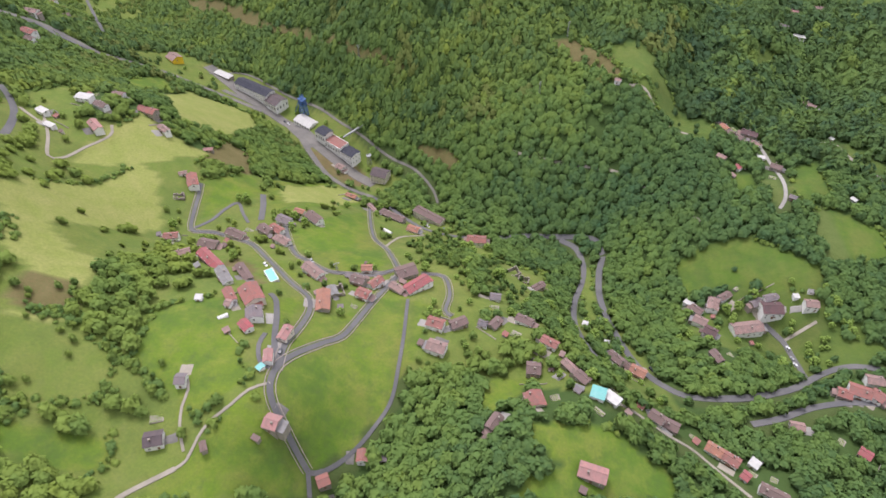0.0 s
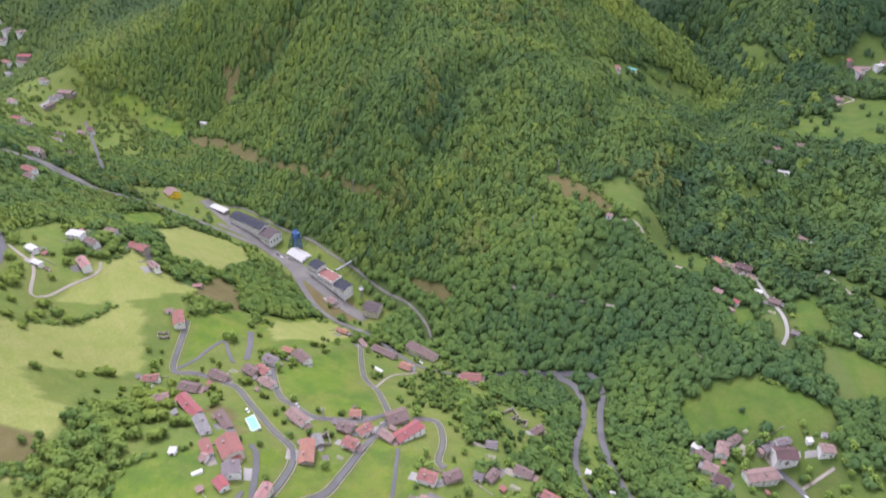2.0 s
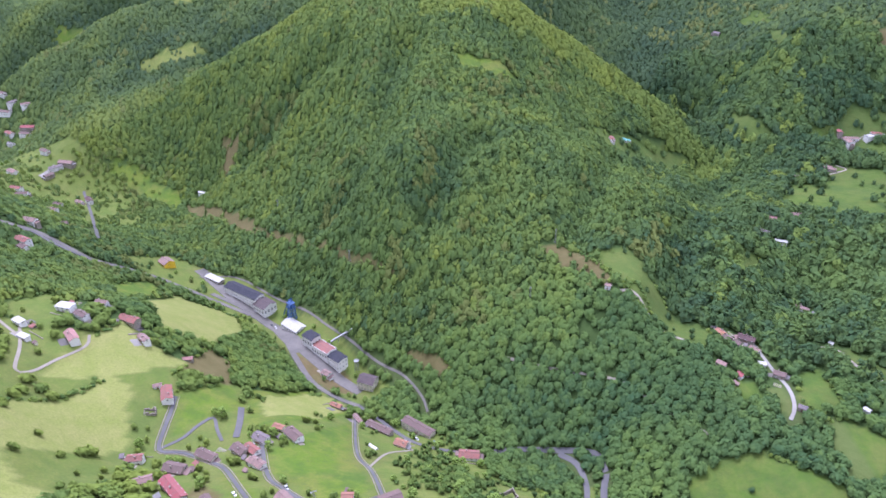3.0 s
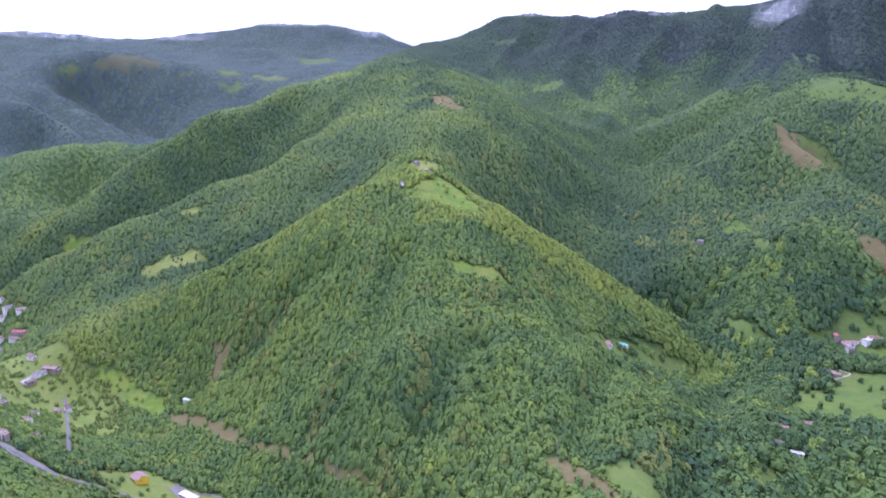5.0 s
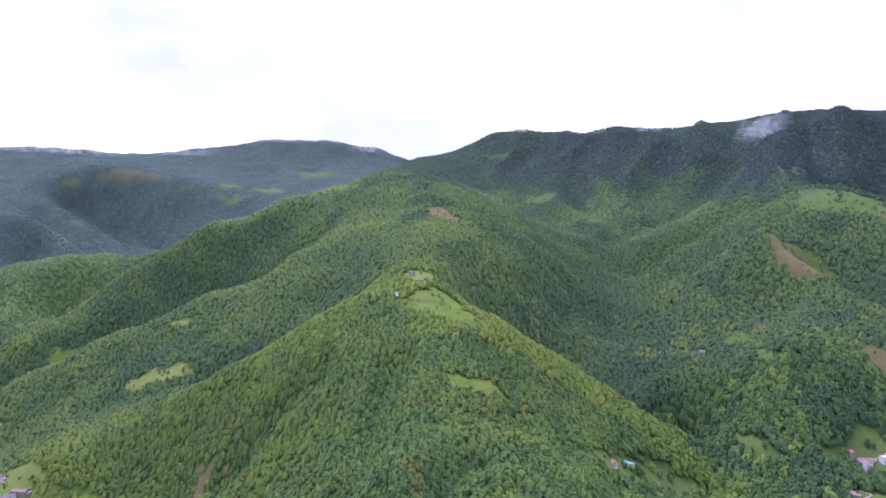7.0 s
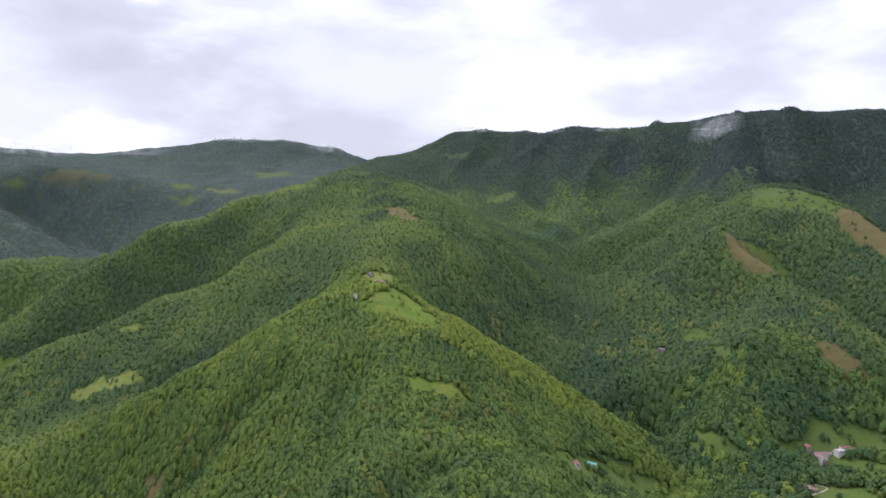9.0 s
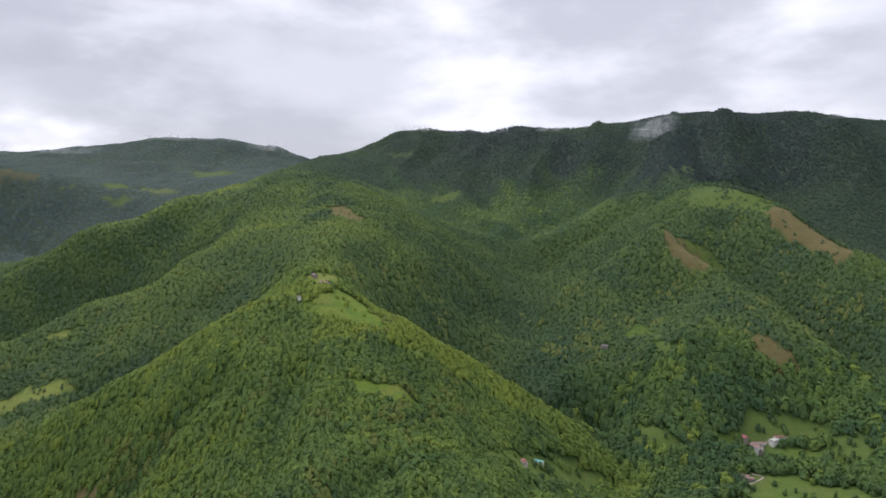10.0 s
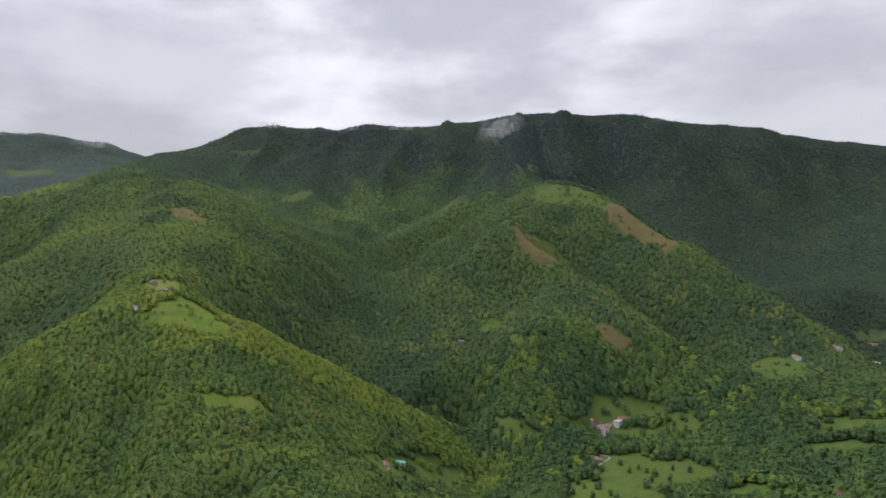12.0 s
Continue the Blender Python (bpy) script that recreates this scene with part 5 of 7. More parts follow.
house(-558.3, 929.4, -24, 14, 6.3, 4.6, 'brown', 'white')
house(-461.9, 712.9, -18, 17.8, 8.1, 5.5, 'faded', 'white')
house(-441.2, 661.5, -29, 18.6, 8.1, 5.5, 'red', 'white')
house(-434.3, 647.6, -29, 11.8, 6.3, 4.6, 'brown', 'white')
house(-542.7, 986.1, -52, 18.6, 8.1, 7.4, 'plum', 'white')
house(-557.3, 983.8, -29, 14.5, 6.3, 4.6, 'faded', 'white')
house(-445.9, 748.4, 20, 8.2, 7.2, 3.7, 'brown', 'stone')
house(-783.5, 1209.5, -29, 16.6, 7.2, 4.6, 'grey', 'white')
house(-622.9, 1033.2, 62, 15.2, 8.1, 4.6, 'brown', 'stone')
house(599.3, 958, -101, 14.5, 6.3, 3.1, 'crimson', 'stone')  # upland
house(611.9, 943.6, -9, 16.6, 7.2, 3.3, 'faded', 'white')
house(641.3, 939.5, -13, 12.9, 6.3, 3.1, 'red', 'white')
house(551.6, 884, -38, 9.4, 6.3, 2.9, 'faded', 'stone')
house(677.6, 652.7, -80, 16, 7.2, 4.6, 'red', 'white')
house(651.6, 582.1, -36, 13.8, 8.1, 4.6, 'crimson', 'white')
house(996.1, 927.3, -104, 16.6, 7.2, 4.6, 'faded', 'white')
house(1050.8, 894.8, -102, 18.6, 8.1, 4.6, 'faded', 'white')
house(1405.2, 1074.5, -70, 17, 8.1, 4.6, 'red', 'white')
house(1078, 844.3, -78, 10.2, 7.2, 4.6, 'pale', 'white')
house(-18.7, 1202.2, -67, 12.7, 7.2, 3.7, 'slate', 'stone')
house(-41.8, 1130, -74, 12.4, 5.4, 3.7, 'faded', 'white')
house(-2.1, 1177, -51, 18.5, 8.1, 2.8, 'faded', 'stone')
house(497.9, 1223.3, -53, 12, 7.2, 3.7, 'slate', 'stone')


# ---- the old colliery ----
TALL_PANE = shared(lambda bm: box(bm, -0.8, 0.8, -0.04, 0.04, -1.7, 1.7), "pane", GLASS)
TALL_FRAME = shared(lambda bm: (box(bm, -1.0, -0.8, -0.09, 0.09, -1.9, 1.9), box(bm, 0.8, 1.0, -0.09, 0.09, -1.9, 1.9), box(bm, -0.8, 0.8, -0.09, 0.09, 1.7, 1.9),
                                box(bm, -0.8, 0.8, -0.09, 0.12, -1.9, -1.7), box(bm, -0.05, 0.05, -0.06, 0.06, -1.7, 1.7), box(bm, -0.8, 0.8, -0.06, 0.06, 0.4, 0.5)), "window", FRAME)


def works(name, x, y, heading, length, width, wall_h, roof, wall, label, floors=1, cols=5, slope=0.16, parapet=False):
    """A long block with rows of windows and a low gabled roof."""
    z0 = float(ground_z(np.array([x]), np.array([y]))[0])
    hl, hw, rise = length / 2, width / 2, slope * width
    top = new(name)
    top.matrix_basis = pose(x, y, z0, 0, 0, heading)
    tagged(top, label, "building", "colliery buildings")
    bm = prism(bmesh.new(), [(-hw, -4), (-hw, wall_h), (0, wall_h + rise), (hw, wall_h), (hw, -4)], -hl, hl)
    bm.transform(Matrix.Rotation(radians(90), 4, "Z"))
    part("wall", bm, WALLS[wall], top)
    e = -0.35 if parapet else 0.6
    for side in (-1, 1):
        k = rise / hw * e
        bm = prism(bmesh.new(), [(0, wall_h + rise + 0.05), (0, wall_h + rise + 0.35), (side * (hw + e), wall_h - k + 0.35), (side * (hw + e), wall_h - k + 0.05)], -hl - e, hl + e)
        bm.transform(Matrix.Rotation(radians(90), 4, "Z"))
        part("roof", bm, ROOFS[roof], top)
    if parapet:
        bm = box(bmesh.new(), -hl, hl, -hw, -hw + 0.4, wall_h - 0.2, wall_h + 1.0)
        box(bm, -hl, hl, hw - 0.4, hw, wall_h - 0.2, wall_h + 1.0)
        part("parapet", bm, WALLS[wall], top)
    frame_mesh, pane_mesh = (SURROUND, PANE) if floors > 1 else (TALL_FRAME, TALL_PANE)
    for f in range(floors):
        z = wall_h * (f + 0.55) / floors
        for i in range(cols):
            for side in (-1, 1):
                w = hang(frame_mesh, "window", top, -hl + (i + 0.5) * length / cols, side * hw, z, 0)
                hang(pane_mesh, "pane", w, 0, 0, 0, 0)
        ends = max(2, int(width // 4))
        for i in range(ends):
            for side in (-1, 1):
                w = hang(frame_mesh, "window", top, side * hl, -hw + (i + 0.5) * width / ends, z, 90)
                hang(pane_mesh, "pane", w, 0, 0, 0, 0)
    for i in range(cols + 1):
        bx = -hl + i * length / cols
        part("pilaster", box(bmesh.new(), max(-hl, bx - 0.3), min(hl, bx + 0.3), -hw - 0.22, -hw, -2, wall_h - 0.3), WALLS[wall], top)
    for rr in np.arange(-hl - 2, hl + 2.1, 2.0):
        qx0, qy0 = x + math.cos(radians(heading)) * rr, y + math.sin(radians(heading)) * rr
        sj, si, qx, qy = cells(qx0 - hw - 4, qy0 - hw - 4, qx0 + hw + 4, qy0 + hw + 4)
        BUILT[sj, si][np.hypot(qx - qx0, qy - qy0) < hw + 3.5] = 1
    return top


works("office_building", -228, 705, -34, 53, 15, 11.5, "navy", "white", "long cream three-storey colliery office with dark slate roof", 3, 14, 0.2)
works("machine_hall", -199, 684, -38, 19, 19, 11, "dusk", "white", "grey-roofed winding hall with tall white pillared front", 1, 4, 0.2)
works("pithead_shed", -158, 646, -40, 26, 15, 4.5, "pale", "white", "low white-roofed shed below the blue headframe", 1, 6, 0.18)
works("washery_tower", -131.5, 611, -40, 15, 13, 13, "navy", "white", "tall white washery block with a dark slate roof", 1, 4, 0.12)
works("washery_hall", -116.5, 598, -40, 24, 14, 9.5, "red", "white", "white washery hall with a red roof behind parapets", 1, 6, 0.08, True)
works("washery_end", -100.5, 585, -40, 17, 13, 12, "navy", "white", "white end block of the washery under dark slate", 2, 5, 0.12)
works("grey_depot", -66, 555, -22, 17, 14, 10, "dusk", "cream", "weathered grey two-storey depot with a dusky hipped roof", 2, 5, 0.25)
house(-110, 566, -36, 9, 7, 5, "faded", "white")
house(-337, 756, -42, 16, 14, 6, "faded", "yellow", "yellow_shed", False)
house(-275, 742, -34, 26, 9, 3.5, "pale", "stone", "loading_shed", False)


def beam(bm, a, b, t):
    a, b = Vector(a), Vector(b)
    m = Matrix.Translation((a + b) / 2) @ (b - a).to_track_quat("Z", "Y").to_matrix().to_4x4() @ Matrix.Diagonal((t, t, (b - a).length, 1))
    bmesh.ops.create_cube(bm, size=1.0, matrix=m)


def headframe(x, y, turn, height):
    top = new("headframe")
    top.matrix_basis = pose(x, y, float(ground_z(np.array([x]), np.array([y]))[0]) - 0.5, 0, 0, turn)
    tagged(top, "blue steel lattice headframe with two winding wheels", "headframe")
    b, t = 4.0, 2.6
    corners = [(-1, -1), (1, -1), (1, 1), (-1, 1)]
    at = lambda i, k: (corners[i][0] * (b + (t - b) * k), corners[i][1] * (b + (t - b) * k), height * k)
    for i in range(4):
        bm = bmesh.new()
        beam(bm, at(i, 0), at(i, 1), 0.6)
        part("leg", bm, BLUE_STEEL, top)
    for i in range(4):
        j = (i + 1) % 4
        for k in range(6):
            for foot, head, thick in ((at(i, k / 6), at(j, (k + 1) / 6), 0.3), (at(j, k / 6), at(i, (k + 1) / 6), 0.3), (at(i, (k + 1) / 6), at(j, (k + 1) / 6), 0.35)):
                bm = bmesh.new()
                beam(bm, foot, head, thick)
                part("brace", bm, BLUE_STEEL, top)
    part("platform", box(bmesh.new(), -3.8, 3.8, -3.8, 3.8, height * 0.78, height * 0.78 + 0.4), BLUE_STEEL, top)
    part("platform", box(bmesh.new(), -4.2, 4.2, -3.4, 3.4, height, height + 0.4), BLUE_STEEL, top)
    for side in (-1.2, 1.2):
        bm = bmesh.new()
        n = 20
        pts = [(2.4 * math.cos(2 * math.pi * i / n), side, height + 2.9 + 2.4 * math.sin(2 * math.pi * i / n)) for i in range(n)]
        for i in range(n):
            beam(bm, pts[i], pts[(i + 1) % n], 0.35)
        for i in range(0, n, 4):
            beam(bm, (0, side, height + 2.9), pts[i], 0.16)
        part("winding_wheel", bm, BLUE_STEEL, top)
    bm = bmesh.new()
    for i in (0, 3):
        beam(bm, (-14, corners[i][1] * 3.4, 0), at(i, 0.95), 0.6)
    part("backstay", bm, BLUE_STEEL, top)
    return top


headframe(-163, 664, -40, 25)


def silo(x, y, height, radius):
    top = new("hopper_tower")
    top.matrix_basis = pose(x, y, float(ground_z(np.array([x]), np.array([y]))[0]) - 0.5)
    tagged(top, "grey steel hopper tower with a ringed rim on lattice legs", "hopper")
    n = 10
    ring = [(math.cos(2 * math.pi * i / n), math.sin(2 * math.pi * i / n)) for i in range(n)]
    for i in range(0, n, 2):
        bm = bmesh.new()
        beam(bm, (ring[i][0] * radius, ring[i][1] * radius, 0), (ring[i][0] * radius * 0.8, ring[i][1] * radius * 0.8, height), 0.3)
        beam(bm, (ring[i][0] * radius, ring[i][1] * radius, 0.3), (ring[(i + 2) % n][0] * radius * 0.8, ring[(i + 2) % n][1] * radius * 0.8, height * 0.8), 0.18)
        part("leg", bm, GREY_STEEL, top)
    bm = bmesh.new()
    for i in range(n):
        a, b = ring[i], ring[(i + 1) % n]
        beam(bm, (a[0] * radius * 1.1, a[1] * radius * 1.1, height), (b[0] * radius * 1.1, b[1] * radius * 1.1, height), 0.6)
    part("rim", bm, GREY_STEEL, top)
    bm = bmesh.new()
    bmesh.ops.create_cone(bm, cap_ends=True, segments=12, radius1=radius * 0.35, radius2=radius * 0.85, depth=3.0, matrix=Matrix.Translation((0, 0, height - 1.8)))
    part("funnel", bm, GREY_STEEL, top)


silo(-80, 580, 14, 2.4)


def conveyor(x0, y0, x1, y1, h0, h1):
    za, zb = (float(q) for q in ground_z(np.array([x0, x1]), np.array([y0, y1])))
    top = tagged(new("conveyor_bridge"), "grey covered conveyor bridge on thin trestles", "conveyor")
    top.matrix_basis = pose(x0, y0, za)
    a, b = Vector((0, 0, h0)), Vector((x1 - x0, y1 - y0, zb - za + h1))
    bm = bmesh.new()
    beam(bm, a, b, 1.6)
    part("gallery", bm, GREY_STEEL, top)
    for k in (0.35, 0.75):
        p = a + (b - a) * k
        bm = bmesh.new()
        beam(bm, p + Vector((0, -0.6, 0)), (p.x, p.y - 1.4, (zb - za) * k - 1), 0.25)
        beam(bm, p + Vector((0, 0.6, 0)), (p.x, p.y + 1.4, (zb - za) * k - 1), 0.25)
        part("trestle", bm, GREY_STEEL, top)


conveyor(-110, 606, -88, 620, 8, 2.5)


# ---- small things of the village ----
def pool(x, y, turn, length, width):
    top = new("swimming_pool")
    around = ground_z(x + np.array([0, 4, -4, 2, -2]), y + np.array([0, -5, 5, 4, -4]))
    top.matrix_basis = pose(x, y, float(around.max()) - 0.5, 0, 0, turn)
    tagged(top, "rectangular turquoise swimming pool with a pale rim", "pool")
    sj, si, qx, qy = cells(x - 9, y - 16, x + 9, y + 8)
    BUILT[sj, si] = 1
    a, b = length / 2, width / 2
    bm = box(bmesh.new(), -a - 0.5, a + 0.5, -b - 0.5, -b, -4.5, 0.9)
    box(bm, -a - 0.5, a + 0.5, b, b + 0.5, -4.5, 0.9)
    box(bm, -a - 0.5, -a, -b, b, -4.5, 0.9)
    box(bm, a, a + 0.5, -b, b, -4.5, 0.9)
    part("rim", bm, FRAME, top)
    part("water", box(bmesh.new(), -a, a, -b, b, -1.4, 0.7), WATER, top)


pool(-110, 287, -58, 11, 5)


def tunnel(x, y, turn, length, radius):
    top = new("polytunnel")
    top.matrix_basis = pose(x, y, float(ground_z(np.array([x]), np.array([y]))[0]), 0, 0, turn)
    tagged(top, "whitish arched garden polytunnel on the lawn", "greenhouse")
    arc = [(radius * math.cos(math.pi * i / 10), radius * 0.9 * math.sin(math.pi * i / 10)) for i in range(11)]
    ring = [(radius, -0.6)] + arc + [(-radius, -0.6)]
    bm = prism(bmesh.new(), ring, -length / 2, length / 2)
    bm.transform(Matrix.Rotation(radians(90), 4, "Z"))
    part("cover", bm, FRAME, top)
    for k in range(5):
        s = -length / 2 + k * length / 4
        bm = bmesh.new()
        for (xa, za), (xb, zb) in zip(arc, arc[1:]):
            beam(bm, (s, xa * 1.02, za * 1.02), (s, xb * 1.02, zb * 1.02), 0.12)
        part("hoop", bm, GREY_STEEL, top)


tunnel(-48, 420, -38, 9, 1.9)
tunnel(-125.5, 238, 30, 6, 1.5)

CAR_COATS = {"white": surface("white_car_paint", (0.75, 0.75, 0.75), (0.70, 0.70, 0.70), 2, 0.5, 0.3, 0.001),
             "dark": surface("dark_car_paint", (0.04, 0.045, 0.055), (0.05, 0.05, 0.06), 2, 0.5, 0.3, 0.001),
             "blue": surface("blue_car_paint", (0.04, 0.09, 0.30), (0.05, 0.10, 0.30), 2, 0.5, 0.3, 0.001),
             "silver": surface("silver_car_paint", (0.42, 0.43, 0.44), (0.40, 0.40, 0.41), 2, 0.5, 0.3, 0.001)}
TYRE = surface("rubber", (0.03, 0.03, 0.03), (0.04, 0.04, 0.04), 3, 0.5, 0.9)
WHEEL = shared(lambda bm: bmesh.ops.create_cone(bm, cap_ends=True, segments=12, radius1=0.32, radius2=0.32, depth=0.22, matrix=Matrix.Rotation(radians(90), 4, "X")), "wheel", TYRE)


def car(x, y, turn, coat, van=False):
    top = new("van" if van else "car")
    top.matrix_basis = pose(x, y, float(ground_z(np.array([x]), np.array([y]))[0]) + 0.46, 0, 0, turn)
    tagged(top, f"{coat} {'delivery van' if van else 'hatchback car'} parked on the village lane", "van" if van else "car", "parked vehicles")
    h = 1.0 if van else 0.62
    bm = prism(bmesh.new(), [(-2.1, 0.3), (-2.1, 0.75), (-1.95, 0.9), (1.1, 0.9), (2.0, 0.78), (2.1, 0.5), (2.1, 0.3)], -0.85, 0.85)
    part("body", bm, CAR_COATS[coat], top)
    bm = prism(bmesh.new(), [(-1.95 if van else -1.8, 0.9), (-1.9 if van else -1.5, 0.9 + h * 0.9), (0.2, 0.9 + h * 0.9), (1.05, 0.9)], -0.76, 0.76)
    part("cabin", bm, GLASS, top)
    part("roof", box(bmesh.new(), -1.9 if van else -1.5, 0.2, -0.74, 0.74, 0.9 + h * 0.9, 0.98 + h * 0.9), CAR_COATS[coat], top)
    for wx in (-1.3, 1.3):
        for wy in (-0.8, 0.8):
            hang(WHEEL, "wheel", top, wx, wy, 0.32, 0)


for cx, cy, turn, coat, van in ((256.2, 290, 100, "white", True), (254.1, 272.8, 100, "white", True), (255.6, 280, 100, "silver", False), (144.8, 260.1, -60, "dark", False), (-13.6, 466.1, -40, "white", False),
                                (2.8, 459.9, -30, "blue", True), (22.5, 164.9, 40, "white", False), (-119.5, 306.4, -50, "white", False), (-92, 322, -60, "silver", False), (-88.7, 214, 90, "dark", False),
                                (-180, 650, -50, "white", False), (-186, 656, -50, "dark", False), (-130, 380, 80, "silver", False), (-128, 386, 80, "dark", False), (120, 310, 95, "silver", False)):
    car(cx, cy, turn, coat, van)


def mast(x, y, height, turn=0):
    top = new("power_pole")
    top.matrix_basis = pose(x, y, float(ground_z(np.array([x]), np.array([y]))[0]) - 0.5, 0, 0, turn)
    tagged(top, "slim grey lattice power pole with crossarms", "power pole", "power poles")
    for sx, sy in ((-1, -1), (1, -1), (1, 1), (-1, 1)):
        bm = bmesh.new()
        beam(bm, (sx * 0.9, sy * 0.9, 0), (sx * 0.2, sy * 0.2, height), 0.16)
        part("leg", bm, GREY_STEEL, top)
    bm = bmesh.new()
    for k in range(7):
        a, b = 0.9 - 0.1 * k, 0.9 - 0.1 * (k + 1)
        beam(bm, (-a, -a, height * k / 7), (b, -b, height * (k + 1) / 7), 0.1)
        beam(bm, (-a, a, height * k / 7), (b, b, height * (k + 1) / 7), 0.1)
    part("bracing", bm, GREY_STEEL, top)
    for k in (0.86, 0.95):
        bm = bmesh.new()
        beam(bm, (-2.2, 0, height * k), (2.2, 0, height * k), 0.18)
        part("crossarm", bm, GREY_STEEL, top)


mast(97.6, 577, 20, 40)
mast(-94.5, 685, 17, 30)
mast(-210, 845, 15, 30)
mast(130, 640, 18, 40)
mast(-73, 313, 8, 20)


def ruin(x, y, turn, a, b):
    top = new("ruined_barn")
    top.matrix_basis = pose(x, y, float(ground_z(np.array([x]), np.array([y]))[0]), 0, 0, turn)
    tagged(top, "roofless stone barn ruin with broken pale walls", "ruin", "ruined barns")
    rnd = random.Random(int(x))
    for x0, y0, x1, y1 in ((-a, -b, a, -b), (a, -b, a, b), (a, b, -a, b), (-a, b, -a, -b)):
        n = 5
        bm = bmesh.new()
        for i in range(n):
            p, q = i / n, (i + 1) / n
            xa, ya, xb, yb = x0 + (x1 - x0) * p, y0 + (y1 - y0) * p, x0 + (x1 - x0) * q, y0 + (y1 - y0) * q
            box(bm, min(xa, xb) - 0.3, max(xa, xb) + 0.3, min(ya, yb) - 0.3, max(ya, yb) + 0.3, -1.5, rnd.uniform(1.0, 3.4))
        part("wall", bm, STONE, top)


ruin(55.5, 354, 25, 6, 4)
ruin(64, 345, -20, 4, 3)
ruin(-68, 282, 20, 4, 4)
ruin(-215, 410, 15, 4, 2.5)


def lane_wall(name, line, off, height, label):
    """A low drystone wall beside a lane."""
    t = np.gradient(line, axis=0)
    t /= np.maximum(np.hypot(t[:, 0], t[:, 1])[:, None], 1e-6)
    n = np.stack([-t[:, 1], t[:, 0]], -1)
    rows = []
    r = np.random.RandomState(len(line))
    for o, h in ((off - 0.22, -0.8), (off - 0.2, height), (off + 0.2, height), (off + 0.22, -0.8)):
        p = line + n * o
        rows.append(np.c_[p, ground_z(p[:, 0], p[:, 1]) + h + (r.uniform(-0.12, 0.12, len(p)) if h > 0 else 0)])
    v = np.stack(rows, 1)
    m, k = v.shape[:2]
    ids = np.arange(m * k).reshape(m, k)
    q = np.stack([ids[:-1, :-1], ids[:-1, 1:], ids[1:, 1:], ids[1:, :-1]], -1).reshape(-1, 4)
    me = raw_mesh(name, v.reshape(-1, 3), q)
    me.materials.append(STONE)
    tagged(new(name, me), label, "wall", kind="structure")


for lane, gap in (("village_lane", 2.7), ("row_lane", 2.5), ("centre_lane", 2.5), ("upper_lane", 2.5), ("north_lane", 2.3), ("east_lane", 2.3)):
    for side in (-1, 1):
        lane_wall("lane_wall", ROADS[lane][1], side * gap, 0.55, "low pale drystone wall along the lane")


def garden_tree(seed, height, width):
    """A single broadleaf tree: tapered trunk, a few limbs, a crown of ragged leaf clumps."""
    r = random.Random(seed)
    top = tagged(new("tree"), "bright green broadleaf tree with a rounded uneven crown", "tree", "garden trees")
    bm = bmesh.new()
    bmesh.ops.create_cone(bm, cap_ends=True, segments=7, radius1=width * 0.045, radius2=width * 0.018, depth=height * 0.6, matrix=Matrix.Translation((0, 0, height * 0.27)))
    for i in range(4):
        a = i * 1.57 + r.uniform(-0.4, 0.4)
        beam(bm, (0, 0, height * (0.25 + 0.06 * i)), (math.cos(a) * width * 0.28, math.sin(a) * width * 0.28, height * (0.48 + 0.07 * i)), width * 0.02)
    part("trunk", bm, BARK, top)
    bm = bmesh.new()
    for i in range(16):
        a, k = i * 2.4 + r.uniform(-0.3, 0.3), (i + 0.5) / 16
        rad = width * 0.40 * math.sin(math.pi * (0.22 + 0.72 * k)) * r.uniform(0.6, 1.1)
        m = Matrix.LocRotScale((rad * math.cos(a), rad * math.sin(a), height * (0.32 + 0.6 * k)), Euler((r.uniform(0, 3), r.uniform(0, 3), r.uniform(0, 3))), (width * r.uniform(0.13, 0.2),) * 3)
        made = bmesh.ops.create_icosphere(bm, subdivisions=1, radius=1.0, matrix=m)
        for v in made["verts"]:
            v.co += Vector((r.uniform(-1, 1), r.uniform(-1, 1), r.uniform(-1, 1))) * width * 0.035
    part("crown", bm, LEAF_TREE, top)
    return top


TREES = [garden_tree(s, h, w) for s, h, w in ((1, 8, 7), (2, 6, 5.5), (3, 9.5, 7), (4, 5, 5))]
rnd = random.Random(5)
planted = 0
while planted < 260:
    zone = rnd.choice(("OPEN", "OPEN", "OPEN", "BRIDGE_END", "TOWN", "MINE"))
    xs, ys = [p[0] for p in ZONES[zone]], [p[1] for p in ZONES[zone]]
    tx, ty = rnd.uniform(min(xs), max(xs)), rnd.uniform(min(ys), max(ys))
    if not inside(np.array([tx]), np.array([ty]), ZONES[zone])[0] or look_up(BUILT, tx, ty) == 1 or look_up(COVER, tx, ty) in (1, 2) and rnd.random() < 0.93:
        continue
    made_tree = TREES[planted] if planted < 4 else copy_thing(rnd.choice(TREES), Matrix())
    made_tree.matrix_basis = pose(tx, ty, float(ground_z(np.array([tx]), np.array([ty]))[0]) - 0.2, 0, 0, rnd.uniform(0, 360)) @ Matrix.Scale(rnd.uniform(0.7, 1.2), 4)
    planted += 1


